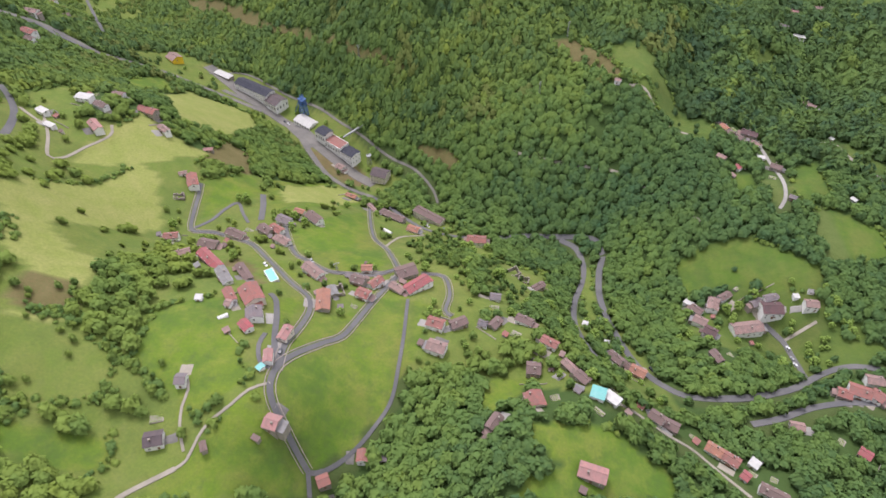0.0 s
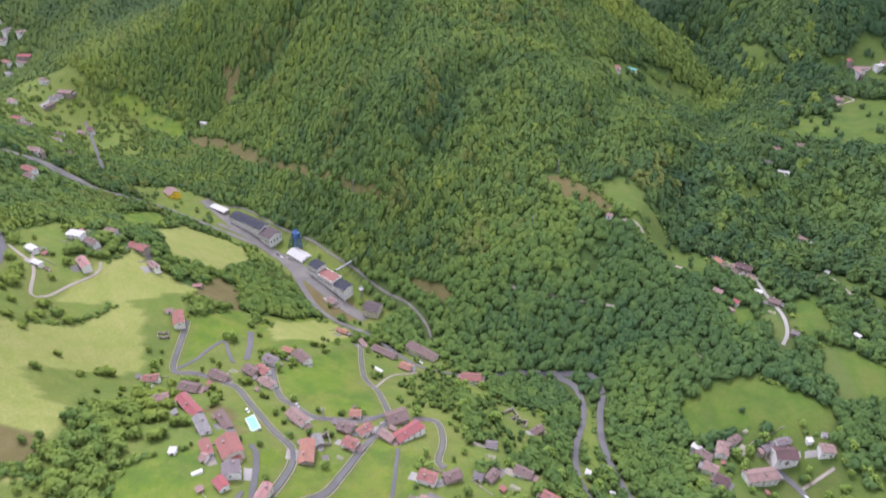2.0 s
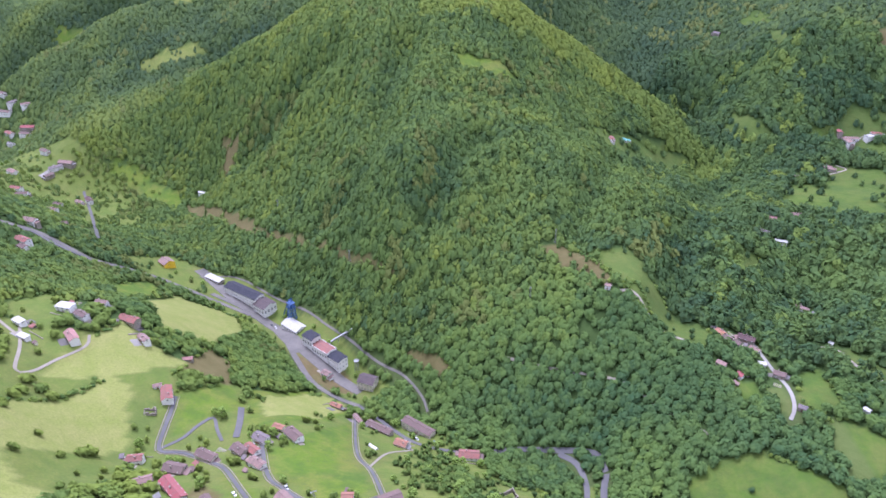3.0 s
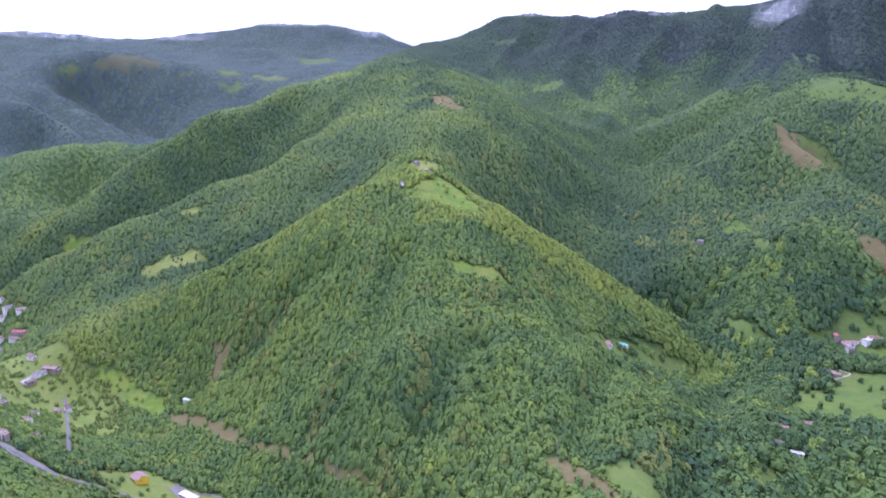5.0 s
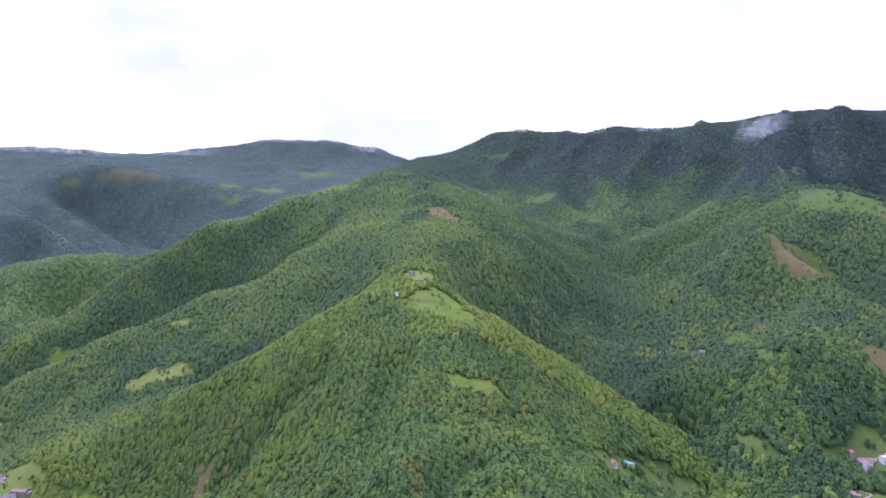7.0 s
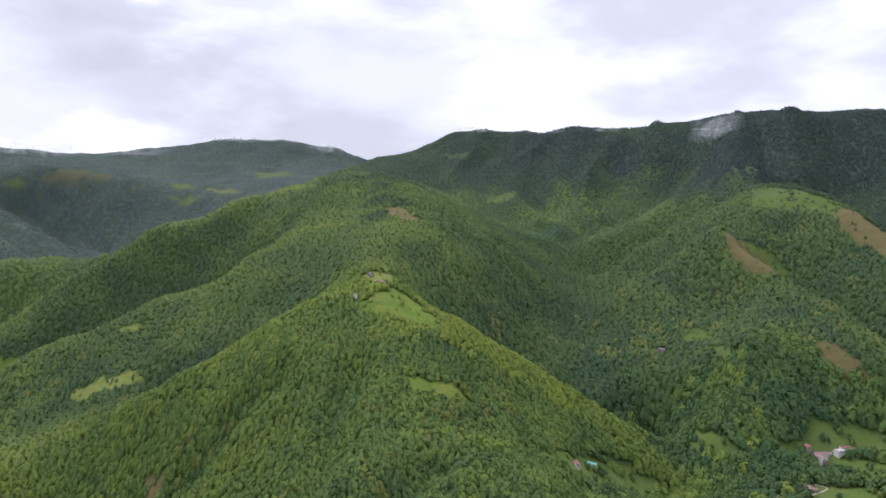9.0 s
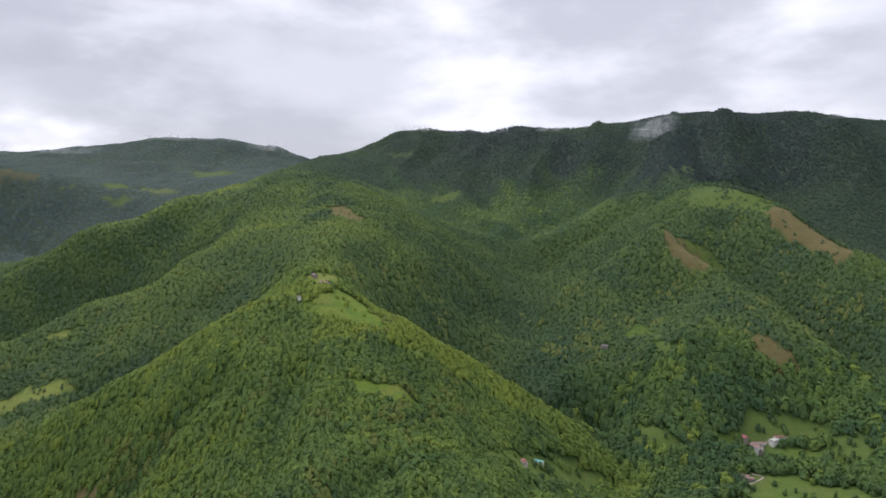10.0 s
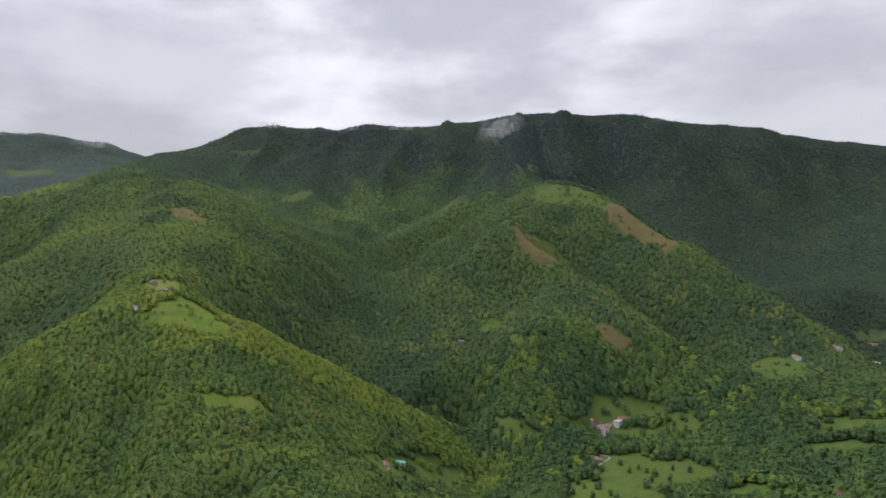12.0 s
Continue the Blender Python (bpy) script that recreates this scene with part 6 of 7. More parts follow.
# ---- yards and kitchen gardens ----
def yard(x, y, turn, length, width, mat):
    c, s = math.cos(radians(turn)), math.sin(radians(turn))
    u, v = np.meshgrid(np.linspace(-length / 2, length / 2, 7), np.linspace(-width / 2, width / 2, 7))
    e = 1 + 0.10 * swell(u * 3 + x, v * 3 + y, 4, 51)
    wx, wy = x + (c * u - s * v) * e, y + (s * u + c * v) * e
    wz = ground_z(wx, wy) + 0.3
    rim = (np.abs(u) > length / 2 - 0.01) | (np.abs(v) > width / 2 - 0.01)
    wz = np.where(rim, wz - 0.9, wz)
    ids = np.arange(49).reshape(7, 7)
    f = np.stack([ids[:-1, :-1], ids[:-1, 1:], ids[1:, 1:], ids[1:, :-1]], -1).reshape(-1, 4)
    me = raw_mesh("yard", np.stack([wx, wy, wz], -1).reshape(-1, 3), f)
    me.materials.append(mat)
    tagged(new("yard", me), "worn concrete and gravel yard beside the house", "yard", kind="structure")


def vegetable_bed(x, y, turn, length, width):
    top = new("vegetable_bed")
    z = float(ground_z(np.array([x]), np.array([y]))[0])
    top.matrix_basis = pose(x, y, z, 0, 0, turn)
    tagged(top, "brown dug vegetable bed with green rows of plants", "garden bed", "kitchen gardens")
    part("soil", box(bmesh.new(), -length / 2, length / 2, -width / 2, width / 2, -1.5, 0.35), DIRT, top)
    for i in range(max(2, int(width / 1.1))):
        yy = -width / 2 + 0.6 + i * 1.1
        bm = bmesh.new()
        r = random.Random(int(x) + i)
        for k in range(int(length / 0.9)):
            m = Matrix.LocRotScale((-length / 2 + 0.5 + k * 0.9, yy + r.uniform(-0.1, 0.1), 0.45), Euler((r.uniform(0, 3), r.uniform(0, 3), 0)), (r.uniform(0.25, 0.5),) * 3)
            bmesh.ops.create_icosphere(bm, subdivisions=1, radius=1.0, matrix=m)
        part("leafy_ridge", bm, LEAF_TREE, top)


def garden_shed(x, y, turn, length, width, roof, wall):
    top = new("garden_shed")
    top.matrix_basis = pose(x, y, float(ground_z(np.array([x]), np.array([y]))[0]), 0, 0, turn)
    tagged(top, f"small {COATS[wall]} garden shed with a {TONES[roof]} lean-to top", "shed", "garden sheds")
    a, b = length / 2, width / 2
    bm = prism(bmesh.new(), [(-b, -1.5), (-b, 1.9), (b, 2.5), (b, -1.5)], -a, a)
    bm.transform(Matrix.Rotation(radians(90), 4, "Z"))
    part("wall", bm, WALLS[wall], top)
    bm = prism(bmesh.new(), [(-b - 0.3, 1.86), (-b - 0.3, 2.0), (b + 0.3, 2.74), (b + 0.3, 2.6)], -a - 0.25, a + 0.25)
    bm.transform(Matrix.Rotation(radians(90), 4, "Z"))
    part("roof", bm, ROOFS[roof], top)
    part("door", box(bmesh.new(), -0.45, 0.45, -b - 0.05, -b + 0.02, 0.0, 1.8), WOOD, top)


def road_gap(xs, ys):
    """The least distance from some places to any road's edge."""
    xs, ys = np.atleast_1d(xs), np.atleast_1d(ys)
    return min(float(np.hypot(line[:, 0] - px0, line[:, 1] - py0).min()) - wide / 2 for wide, line in ROADS.values() for px0, py0 in zip(xs, ys))


rnd = random.Random(9)
HOMES = [o for o in bpy.data.objects if o.name.split(".")[0] == "house" and o.parent is None]
beds = 0
for home in HOMES:
    hx, hy = home.matrix_basis.translation.x, home.matrix_basis.translation.y
    if hy > 640 or home["label"].split()[-6:-5] == ["shed"]:
        continue
    turn = math.degrees(home.matrix_basis.to_euler().z)
    a = rnd.choice((0, 90, 180, 270)) + turn
    d = rnd.uniform(6.5, 8.5)
    if rnd.random() < 0.9:
        yard(hx + d * math.cos(radians(a)), hy + d * math.sin(radians(a)), turn, rnd.uniform(7, 13), rnd.uniform(5, 9), rnd.choice((CONCRETE, DIRT, YARD)))
    if rnd.random() < 0.75:
        shed_turn = a + rnd.choice((90, 180, 270)) + rnd.uniform(-25, 25)
        sx, sy = hx + 10.5 * math.cos(radians(shed_turn)), hy + 10.5 * math.sin(radians(shed_turn))
        if road_gap(sx, sy) < 3.5:
            sx, sy = 2 * hx - sx, 2 * hy - sy
        if road_gap(sx, sy) > 3.5:
            garden_shed(sx, sy, turn + rnd.choice((0, 90)) + rnd.uniform(-12, 12), rnd.uniform(2.6, 5.0), rnd.uniform(2.2, 3.4), rnd.choice(("grey", "brown", "faded", "slate", "red")), rnd.choice(("stone", "white", "stone", "cream")))
    if rnd.random() < 0.5:
        wall_turn = turn + rnd.choice((0, 90, 180, 270))
        ux, uy = math.cos(radians(wall_turn)), math.sin(radians(wall_turn))
        run = np.arange(-8, 8.1, 1.0)[:, None]
        garden_line = np.array([[hx - uy * 9.5, hy + ux * 9.5]]) + run * np.array([[ux, uy]])
        if road_gap(garden_line[:, 0], garden_line[:, 1]) > 1.5:
            lane_wall("garden_wall", garden_line, 0.0, rnd.uniform(0.7, 1.1), "rough stone garden wall round a cottage plot")
    gx0, gy0 = hx + 13 * math.cos(radians(a + 90)), hy + 13 * math.sin(radians(a + 90))
    if beds < 34 and look_up(BUILT, gx0, gy0) == 0 and look_up(COVER, gx0, gy0) != 1 and rnd.random() < 0.6:
        vegetable_bed(gx0, gy0, turn, rnd.uniform(4, 7), rnd.uniform(3, 5))
        beds += 1
        sj, si, qx, qy = cells(gx0 - 6, gy0 - 8, gx0 + 6, gy0 + 5)
        BUILT[sj, si] = 1


# ---- woods ----
ICO_V, ICO_F = [], []
bm = bmesh.new()
bmesh.ops.create_icosphere(bm, subdivisions=1, radius=1.0)
ICO_V = np.array([v.co[:] for v in bm.verts])
ICO_F = np.array([[v.index for v in f.verts] for f in bm.faces])
bm.free()


def crown_shape(leaves, core, seed, size=0.30):
    """A crown about 1 wide and 1 high with its foot at 0: a lumpy heart and many leaf sprays set round it."""
    r = np.random.RandomState(seed)
    lumps = r.normal(size=(6, 3))
    lumps /= np.linalg.norm(lumps, axis=1)[:, None]

    def reach(d):
        return 0.74 + 0.34 * np.max(np.clip(d @ lumps.T, 0, 1) ** 3, axis=1)

    if core == 20:
        cv, cf = ICO_V, ICO_F
    else:
        ring = np.arange(5) * 1.2566
        cv = np.vstack([np.c_[np.cos(ring), np.sin(ring), 0 * ring - 0.55], [[0, 0, 1.0]]])
        cf = np.array([[k, (k + 1) % 5, 5] for k in range(5)])
    hub = np.array([0, 0, 0.5])
    half = np.array([0.5, 0.5, 0.5])
    cv = cv * (reach(cv) * r.uniform(0.80, 0.98, len(cv)))[:, None] * half + hub
    d = r.normal(size=(leaves, 3))
    d[:, 2] = np.abs(d[:, 2]) * 0.9 - 0.35
    d /= np.linalg.norm(d, axis=1)[:, None]
    at = d * (reach(d) * r.uniform(0.82, 1.08, leaves))[:, None]
    n = d + r.normal(size=(leaves, 3)) * 0.45
    n[:, 2] += 0.25
    n /= np.linalg.norm(n, axis=1)[:, None]
    u = np.cross(n, r.normal(size=(leaves, 3)))
    u /= np.linalg.norm(u, axis=1)[:, None]
    w = np.cross(n, u)
    s = (size * r.uniform(0.7, 1.35, leaves))[:, None]
    tri = np.stack([at + u * s * 1.1, at + (-0.5 * u + 0.85 * w) * s, at + (-0.5 * u - 0.85 * w) * s], 1) * half + hub
    fs = np.vstack([cf, np.arange(leaves * 3).reshape(-1, 3) + len(cv)])
    return np.vstack([cv, tri.reshape(-1, 3)]), fs


def trunk_shape():
    a = np.linspace(0, 2 * math.pi, 5, endpoint=False)
    low, high = np.c_[np.cos(a) * 0.045, np.sin(a) * 0.045, 0 * a - 0.1], np.c_[np.cos(a) * 0.02, np.sin(a) * 0.02, 0 * a + 0.55]
    f = []
    for i in range(5):
        j = (i + 1) % 5
        f += [[i, j, 5 + j], [i, 5 + j, 5 + i]]
    return np.vstack([low, high]), np.array(f)


def plant(name, spots, shapes, mat, label, ease=0.0):
    """One object of many crowns: spots hold x, y, z, width, height, tone. Leaves scatter light as a
    mass: "lie" is the way their faces lean on average, between the crown's own round and the slope's."""
    r = np.random.RandomState(len(spots))
    vs, fs, tones, lies, base = [], [], [], [], 0
    gx = ground_z(spots[:, 0] + 14, spots[:, 1]) - ground_z(spots[:, 0] - 14, spots[:, 1])
    gy = ground_z(spots[:, 0], spots[:, 1] + 14) - ground_z(spots[:, 0], spots[:, 1] - 14)
    slope = np.c_[-gx / 28, -gy / 28, np.ones(len(spots))]
    slope /= np.linalg.norm(slope, axis=1)[:, None]
    pick = r.randint(0, len(shapes), len(spots))
    for k, (sv, sf) in enumerate(shapes):
        sel = spots[pick == k]
        if not len(sel):
            continue
        a = r.uniform(0, 6.28, len(sel))
        ca, sa = np.cos(a)[:, None], np.sin(a)[:, None]
        x = (sv[:, 0] * ca - sv[:, 1] * sa) * sel[:, 3:4] + sel[:, 0:1]
        y = (sv[:, 0] * sa + sv[:, 1] * ca) * sel[:, 3:4] + sel[:, 1:2]
        z = sv[:, 2] * sel[:, 4:5] + sel[:, 2:3]
        z += ease * (gx[pick == k, None] / 28 * (x - sel[:, 0:1]) + gy[pick == k, None] / 28 * (y - sel[:, 1:2]))
        vs.append(np.stack([x, y, z], -1).reshape(-1, 3))
        fs.append((sf[None] + (np.arange(len(sel)) * len(sv))[:, None, None] + base).reshape(-1, 3))
        tones.append(np.repeat(sel[:, 5], len(sv)))
        own = vs[-1].reshape(len(sel), len(sv), 3) - sel[:, None, :3] - np.array([0, 0, 0.35]) * sel[:, None, 4:5]
        own /= np.linalg.norm(own, axis=2)[:, :, None] + 1e-6
        lie = ease * slope[pick == k][:, None, :] + (1 - ease) * own + r.normal(0, 0.08, own.shape)
        lie /= np.linalg.norm(lie, axis=2)[:, :, None] + 1e-6
        lies.append(lie.reshape(-1, 3))
        base += len(sel) * len(sv)
    me = raw_mesh(name, np.vstack(vs), np.vstack(fs))
    me.attributes.new("tone", "FLOAT", "POINT").data.foreach_set("value", np.concatenate(tones).astype(np.float32))
    me.attributes.new("lie", "FLOAT_VECTOR", "POINT").data.foreach_set("vector", np.vstack(lies).astype(np.float32).ravel())
    me.materials.append(mat)
    return tagged(new(name, me), label, "woods", kind="stuff")


def spread(x0, x1, y0, y1, step, seed):
    r = np.random.RandomState(seed)
    px, py = np.meshgrid(np.arange(x0, x1, step), np.arange(y0, y1, step))
    px = px + r.uniform(-0.8, 0.8, px.shape) * step
    py = py + r.uniform(-0.8, 0.8, py.shape) * step
    return px.ravel(), py.ravel(), r



GROVE_EDGE = 18


def woods(px, py, r, thin=1.0):
    """Which spots carry a tree, by the covers of the plan."""
    kind = look_up(COVER, px, py)
    chance = np.where(kind == 0, 1.0, np.where(kind == 3, 0.05, np.where(kind == 4, 0.06, 0.005)))
    scrub = swell(px, py, 38, 31) + 0.5 * swell(px, py, 13, 32)
    chance = np.where((kind == 3) & (scrub > 0.30), 0.4, chance)
    chance = np.where((py > 700) & (kind > 0), np.maximum(chance, np.where(kind == 4, 0.05, 0.08)), chance)
    for zone, poly in ZONES.items():
        chance = np.where(inside(px, py, poly) & (kind == 0), np.where(scrub > 0.1, 0.45, 0.06) if zone == "MINE" else np.where(scrub > (0.3 if zone == "TOWN" else 0.05), 0.5, 0.04), chance)
    free = np.ones(len(px), bool)
    for poly in ZONES.values():
        free &= ~inside(px, py, poly)
    grove = inside(px, py, ZONES["OPEN"]) & np.isin(kind, (0, 3)) & ((px > GROVE_EDGE - 0.25 * (py - 300)) | ((px > -14) & (py < 232)))
    chance = np.where(grove, np.where(scrub > -0.5, 0.8, 0.15), chance)
    town = inside(px, py, ZONES["TOWN"]) & np.isin(kind, (0, 3))
    chance = np.where(town, np.where(scrub > -0.35, 0.7, 0.1), chance)
    chance = np.where((kind == 3) & (py > 500) & (scrub > -0.1), 0.30, chance)
    west = free & (px < -90) & (py < 480) & (py > 100) & (kind == 0) & (px > -420)
    chance = np.where(west, np.where(scrub > 0.05, 0.75, 0.16), chance)
    chance = np.where(look_up(BUILT, px, py) == 1, 0.0, chance)
    glade = (swell(px, py, 75, 33) > 0.72) & (kind == 0) & (py < 560)
    chance = np.where(glade, chance * 0.25, chance)
    keep = r.uniform(0, 1, len(px)) < chance * thin
    return px[keep], py[keep], kind[keep]


# Sunlit top of the spur, given as a lighter leaf tone.
SPUR_TOP = [(-20, 1010), (60, 1040), (200, 1020), (300, 1000), (400, 900), (440, 960), (330, 1090), (120, 1150), (-20, 1160)]


def spots_of(px, py, kind, r, width, height, lift=-0.6, spread_of=0.15):
    n = len(px)
    settled = np.zeros(n, bool)
    for poly in ZONES.values():
        settled |= inside(px, py, poly)
    settled &= (px < GROVE_EDGE) | (py > 520)
    size = r.uniform(0.68, 1.3, n) * np.where((kind == 0) & ~settled, 1.0, 0.55)
    stand = swell(px, py, 120, 41)
    z = ground_z(px, py)
    high = np.clip((z - 470 + 75 * swell(px, py, 120, 43) + 30 * swell(px, py, 45, 46)) / 90, 0, 1) * (py > 1400) * np.clip((px + 250) / 200, 0, 1)
    high *= 0.72 + 0.28 * np.clip(0.5 + 1.2 * swell(px, py, 330, 48) + 0.5 * swell(px, py, 90, 49), 0, 1)
    tone = 0.42 + r.normal(0, spread_of, n) + 0.20 * stand + 0.20 * swell(px, py, 45, 42) + 0.12 * swell(px, py, 21, 47)
    # Eastern terms paint cloud shade into tone, western and SPUR_TOP terms sunlight.
    tone += 0.16 * np.clip((px - 220) / 120, 0, 1) * np.clip((py - 640) / 160, 0, 1) + 0.65 * np.clip((px - 1095 - 12 * swell(px, py, 60, 50)) / 70, 0, 1) + 0.12 * np.clip((px - 560) / 200, 0, 1) + 0.16 * np.clip((px - 120) / 140, 0, 1) + 0.17 * np.maximum(np.clip((px + 60) / 120, 0, 1), np.clip((py - 480) / 100, 0, 1)) * np.clip((1010 - py) / 330, 0, 1) - 0.38 * np.clip((-px - 60) / 60, 0, 1) * np.clip((540 - py) / 120, 0, 1) - 0.45 * inside(px, py, SPUR_TOP)
    tone += 0.20 * np.clip((py - 1150) / 150, 0, 1) * np.clip((520 - px) / 150, 0, 1)
    # Ravine, dips and gullies darkened, crests lightened: shade and sunlight put into leaf tone.
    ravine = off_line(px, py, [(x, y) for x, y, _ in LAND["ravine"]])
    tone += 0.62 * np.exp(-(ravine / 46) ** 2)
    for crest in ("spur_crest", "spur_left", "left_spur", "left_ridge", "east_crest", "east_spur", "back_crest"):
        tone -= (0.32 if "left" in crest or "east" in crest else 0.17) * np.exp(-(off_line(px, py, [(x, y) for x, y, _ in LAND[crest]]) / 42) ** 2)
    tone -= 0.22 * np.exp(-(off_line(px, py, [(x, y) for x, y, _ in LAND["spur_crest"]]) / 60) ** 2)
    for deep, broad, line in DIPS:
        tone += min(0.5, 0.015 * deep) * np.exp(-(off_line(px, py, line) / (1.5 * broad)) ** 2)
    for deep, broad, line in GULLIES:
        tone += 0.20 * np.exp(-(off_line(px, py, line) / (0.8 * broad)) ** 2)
    late = (swell(px, py, 42, 44) + 0.6 * swell(px, py, 15, 45) > 0.62) & (r.uniform(0, 1, n) < 0.4) & (py > 560) & (py < 1500) & (px < 1060)
    # Cloud shade past the east crest pushes tone beyond the darkest leaf.
    tone = np.where(late, -0.5, np.clip(tone, 0, 1) + 0.55 * np.clip((px - 1095) / 60, 0, 1)) * (1 - high) + high * (1.25 + 0.75 * high + r.normal(0, 0.08, n))
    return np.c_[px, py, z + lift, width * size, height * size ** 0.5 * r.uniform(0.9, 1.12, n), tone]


def sector(px, py, a, b):
    d = np.hypot(px, py - 60) + 60 * swell(px, py, 110, 71)
    return (d >= a) & (d < b) & (px < 1.5 * py + 260) & (px > -0.74 * py - 170)


px, py, r = spread(-560, 620, 95, 620, 5.0, 1)
m = sector(px, py, 0, 560)
near = woods(px[m], py[m], r)
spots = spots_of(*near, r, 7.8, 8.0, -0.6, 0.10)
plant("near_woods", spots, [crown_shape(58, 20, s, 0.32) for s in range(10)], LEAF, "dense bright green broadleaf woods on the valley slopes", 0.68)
hx, hy = [], []
for poly in MEADOWS:
    for (ax, ay), (bx, by) in zip(poly, poly[1:] + poly[:1]):
        side = math.hypot(bx - ax, by - ay)
        if 8 < side < 160 and ay < 760:
            k = np.arange(0, 1, 2.2 / side)
            hx.append(ax + (bx - ax) * k)
            hy.append(ay + (by - ay) * k)
hx, hy = np.concatenate(hx), np.concatenate(hy)
hx, hy = hx + r.uniform(-2.2, 2.2, len(hx)), hy + r.uniform(-2.2, 2.2, len(hy))
keep = (swell(hx, hy, 26, 61) > 0.2) & (look_up(BUILT, hx, hy) == 0)
hx, hy = hx[keep], hy[keep]
hedge = np.c_[hx, hy, ground_z(hx, hy) - 0.3, r.uniform(1.6, 5.2, len(hx)), r.uniform(1.2, 4.2, len(hx)), r.uniform(0.0, 0.7, len(hx))]
plant("hedges", hedge, [crown_shape(30, 20, 80 + s, 0.45) for s in range(6)], LEAF, "ragged green hedges and bushes along field edges", 0.4)
plant("near_trunks", spots[::2], [trunk_shape()], BARK, "thin grey-brown trunks of the broadleaf woods")
px, py, r = spread(-1100, 1250, 150, 1250, 5.6, 2)
m = sector(px, py, 560, 1180)
mid = woods(px[m], py[m], r)
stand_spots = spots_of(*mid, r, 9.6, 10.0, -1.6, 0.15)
east = stand_spots[:, 0] > 270 + 60 * swell(stand_spots[:, 0], stand_spots[:, 1], 90, 72)
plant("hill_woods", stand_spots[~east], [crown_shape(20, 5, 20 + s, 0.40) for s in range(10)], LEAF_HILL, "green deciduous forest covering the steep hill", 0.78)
large = stand_spots[east][::2]
large[:, 3:5] *= (1.42, 1.5)
large[:, 5] = np.maximum(large[:, 5], 0.15) + r.normal(0.06, 0.08, len(large))
plant("east_woods", large, [crown_shape(34, 5, 90 + s, 0.33) for s in range(10)], LEAF_HILL, "dark green broadleaf woods with large rounded crowns", 0.72)
px, py, r = spread(-1500, 2000, 300, 1960, 6.0, 3)
m = sector(px, py, 1180, 1900)
far = woods(px[m], py[m], r)
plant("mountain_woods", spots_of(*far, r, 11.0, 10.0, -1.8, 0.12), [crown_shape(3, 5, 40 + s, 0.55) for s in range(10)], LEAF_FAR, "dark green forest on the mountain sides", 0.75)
px, py, r = spread(-2300, 2800, 300, 2900, 8.2, 5)
m = sector(px, py, 1900, 3000) & (py < 2900 - 0.45 * np.abs(px))
far = woods(px[m], py[m], r)
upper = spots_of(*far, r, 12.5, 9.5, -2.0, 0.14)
west = (upper[:, 0] < -250 - 0.05 * upper[:, 1]) & (upper[:, 1] > 2090)
upper[west, 4] *= 0.7
upper[west, 2] += 0.4
# Relief shading painted into the western woods: ridges lighter, hollows darker.
ridged = np.abs(swell(0.5 * upper[:, 0] + 0.25 * upper[:, 1], upper[:, 1] - 0.3 * upper[:, 0], 330, 8)) - 0.4
upper[west, 5] = np.clip(upper[west, 5] - 0.8 * ridged[west], 0, 1)
plant("upper_woods", upper[~west], [crown_shape(1, 5, 50 + s, 0.5) for s in range(10)], LEAF_FAR, "dark forest and heath on the high mountain range", 0.8)
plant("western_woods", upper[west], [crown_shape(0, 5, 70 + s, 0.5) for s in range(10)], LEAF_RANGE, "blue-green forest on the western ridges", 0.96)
px, py, r = spread(-3000, 400, 1500, 4400, 11.5, 4)
m = (np.hypot(px, py) > 2500) & (np.hypot(px, py) < 4700) & (px > -0.74 * py - 170) & (py > 2900 - 0.45 * np.abs(px)) & (px < 0.25 * py - 400)
far = woods(px[m], py[m], r, 0.85)
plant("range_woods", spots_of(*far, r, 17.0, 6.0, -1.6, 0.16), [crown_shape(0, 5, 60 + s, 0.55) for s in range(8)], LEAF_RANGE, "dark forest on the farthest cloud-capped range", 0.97)


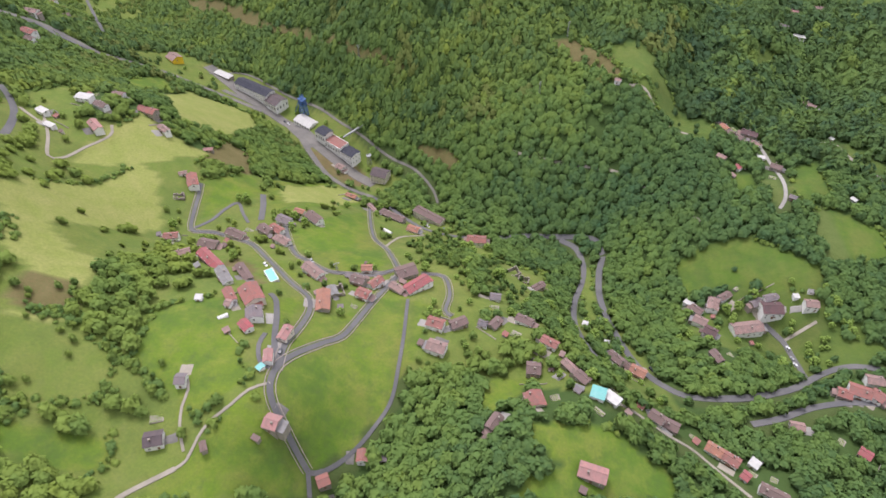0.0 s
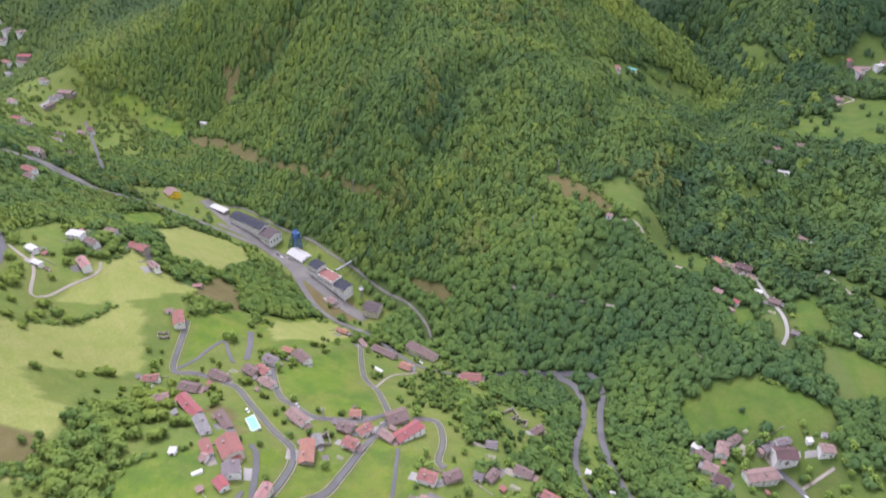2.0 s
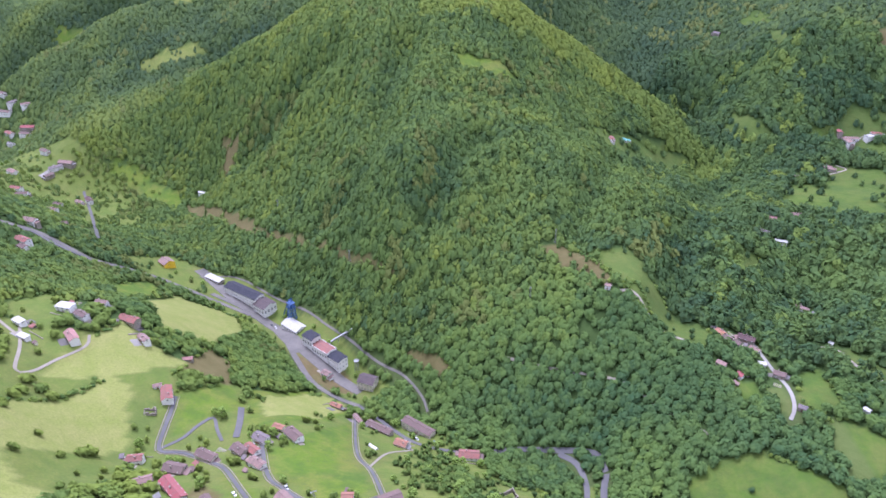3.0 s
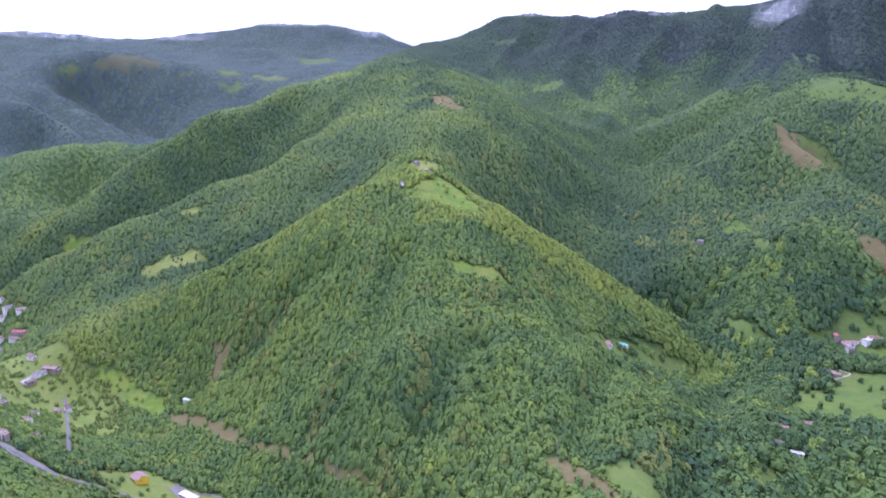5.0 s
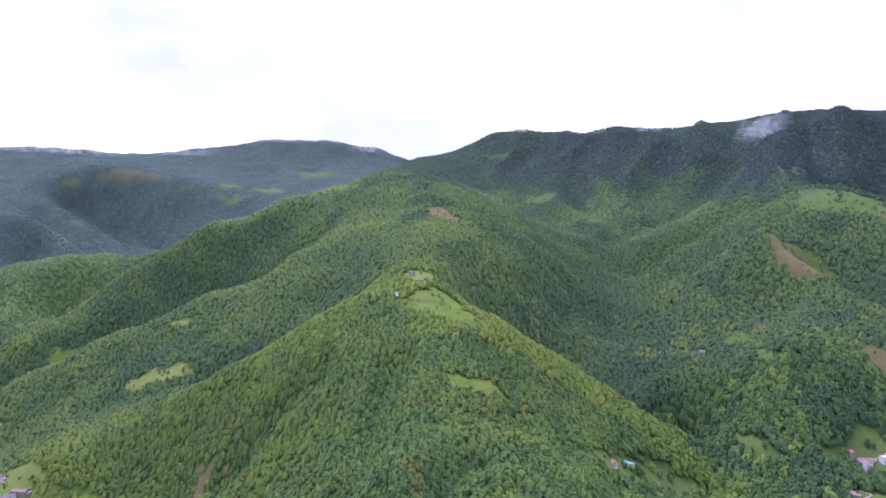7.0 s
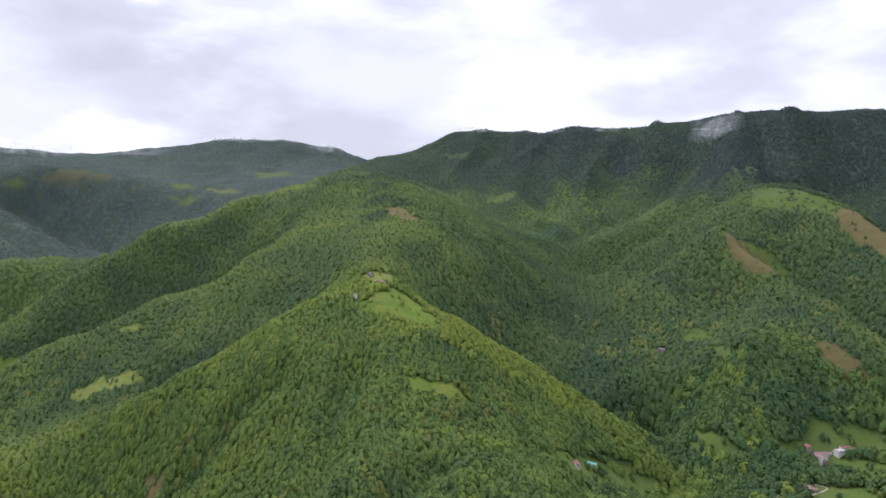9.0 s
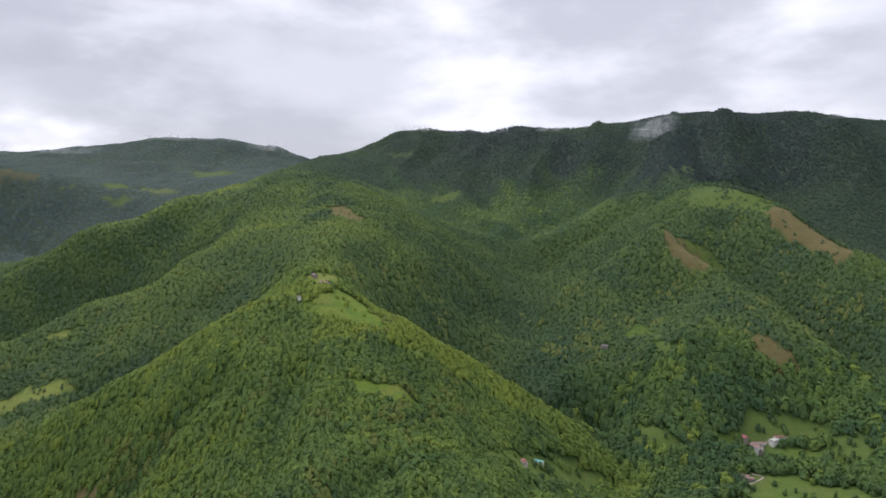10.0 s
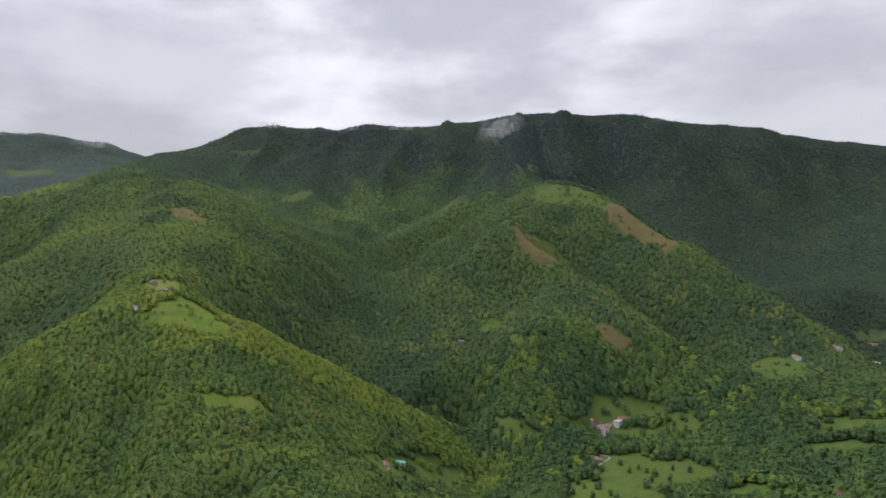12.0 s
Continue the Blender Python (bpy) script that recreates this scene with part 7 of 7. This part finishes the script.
# ---- cloud caught on the crests ----
def mist_surface():
    """Thin cloud: white scattering that lets most light pass, ragged by noise and thinner towards the rim."""
    mat, nt, bsdf = nodes_of("cloud_wisps")
    thick = nt.nodes.new("ShaderNodeAttribute")
    thick.attribute_name = "thick"
    rag = span(nt, noise_at(nt, 0.028, 6.0, 0.68), 0.40, 0.74)
    share = nt.nodes.new("ShaderNodeMath")
    share.operation = "MULTIPLY"
    nt.links.new(thick.outputs["Fac"], share.inputs[0])
    nt.links.new(rag, share.inputs[1])
    clear, white, glow = nt.nodes.new("ShaderNodeBsdfTransparent"), nt.nodes.new("ShaderNodeBsdfDiffuse"), nt.nodes.new("ShaderNodeBsdfTranslucent")
    both, cloud_mix = nt.nodes.new("ShaderNodeMixShader"), nt.nodes.new("ShaderNodeMixShader")
    white.inputs["Color"].default_value = glow.inputs["Color"].default_value = (0.9, 0.91, 0.93, 1)
    nt.links.new(white.outputs["BSDF"], both.inputs[1])
    nt.links.new(glow.outputs["BSDF"], both.inputs[2])
    nt.links.new(share.outputs["Value"], cloud_mix.inputs["Fac"])
    nt.links.new(clear.outputs["BSDF"], cloud_mix.inputs[1])
    nt.links.new(both.outputs["Shader"], cloud_mix.inputs[2])
    nt.links.new(cloud_mix.outputs["Shader"], nt.nodes["Material Output"].inputs["Surface"])
    return mat


MIST = mist_surface()


def wisp(x, y, z, turn, length, height, density=0.8):
    """A lens of thin cloud lying along a crest, drawn up ragged at its top."""
    u, v = np.meshgrid(np.linspace(-1, 1, 33), np.linspace(-1, 1, 17))
    c, s = math.cos(radians(turn)), math.sin(radians(turn))
    verts, faces, thick = [], [], []
    for side in (-1, 1):
        bulge = side * 0.22 * height * (1 - u * u) * (1 - v * v)
        rise = v * height / 2 * (0.7 + 0.3 * u) + 0.10 * height * swell(u * length / 2 + x, v * height + side * 30, 45, 81)
        lx = u * length / 2
        verts.append(np.stack([x + c * lx - s * bulge, y + s * lx + c * bulge, z + rise], -1).reshape(-1, 3))
        thick.append((density * np.clip(1 - u * u, 0, 1) * np.clip(1 - v * v, 0, 1)).ravel())
        ids = np.arange(u.size).reshape(u.shape) + (u.size if side > 0 else 0)
        faces.append(np.stack([ids[:-1, :-1], ids[:-1, 1:], ids[1:, 1:], ids[1:, :-1]], -1).reshape(-1, 4))
    me = raw_mesh("cloud_wisp", np.vstack(verts), np.vstack(faces))
    me.attributes.new("thick", "FLOAT", "POINT").data.foreach_set("value", np.concatenate(thick).astype(np.float32))
    me.polygons.foreach_set("use_smooth", np.ones(len(me.polygons), bool))
    me.materials.append(MIST)
    tagged(new("cloud_wisp", me), "thin white cloud wisp clinging to the mountain crest", "cloud", kind="stuff")


wisp(1060, 2141, 728, -28, 170, 110, 0.55)
wisp(1024, 2137, 700, -20, 115, 76, 0.31)
wisp(367, 2642, 777, -12, 238, 39, 0.43)
wisp(580, 2561, 756, -14, 256, 21, 0.31)
wisp(776, 2423, 750, -20, 165, 20, 0.31)
wisp(1587, 1941, 747, -40, 122, 16, 0.25)
wisp(-1983, 3700, 784, 12, 913, 91, 0.50)
wisp(-1379, 3938, 784, 5, 418, 55, 0.37)
wisp(-879, 4009, 871, 4, 377, 48, 0.50)
wisp(-338, 4032, 824, 0, 236, 74, 0.46)
wisp(-585, 4023, 861, 0, 305, 27, 0.37)
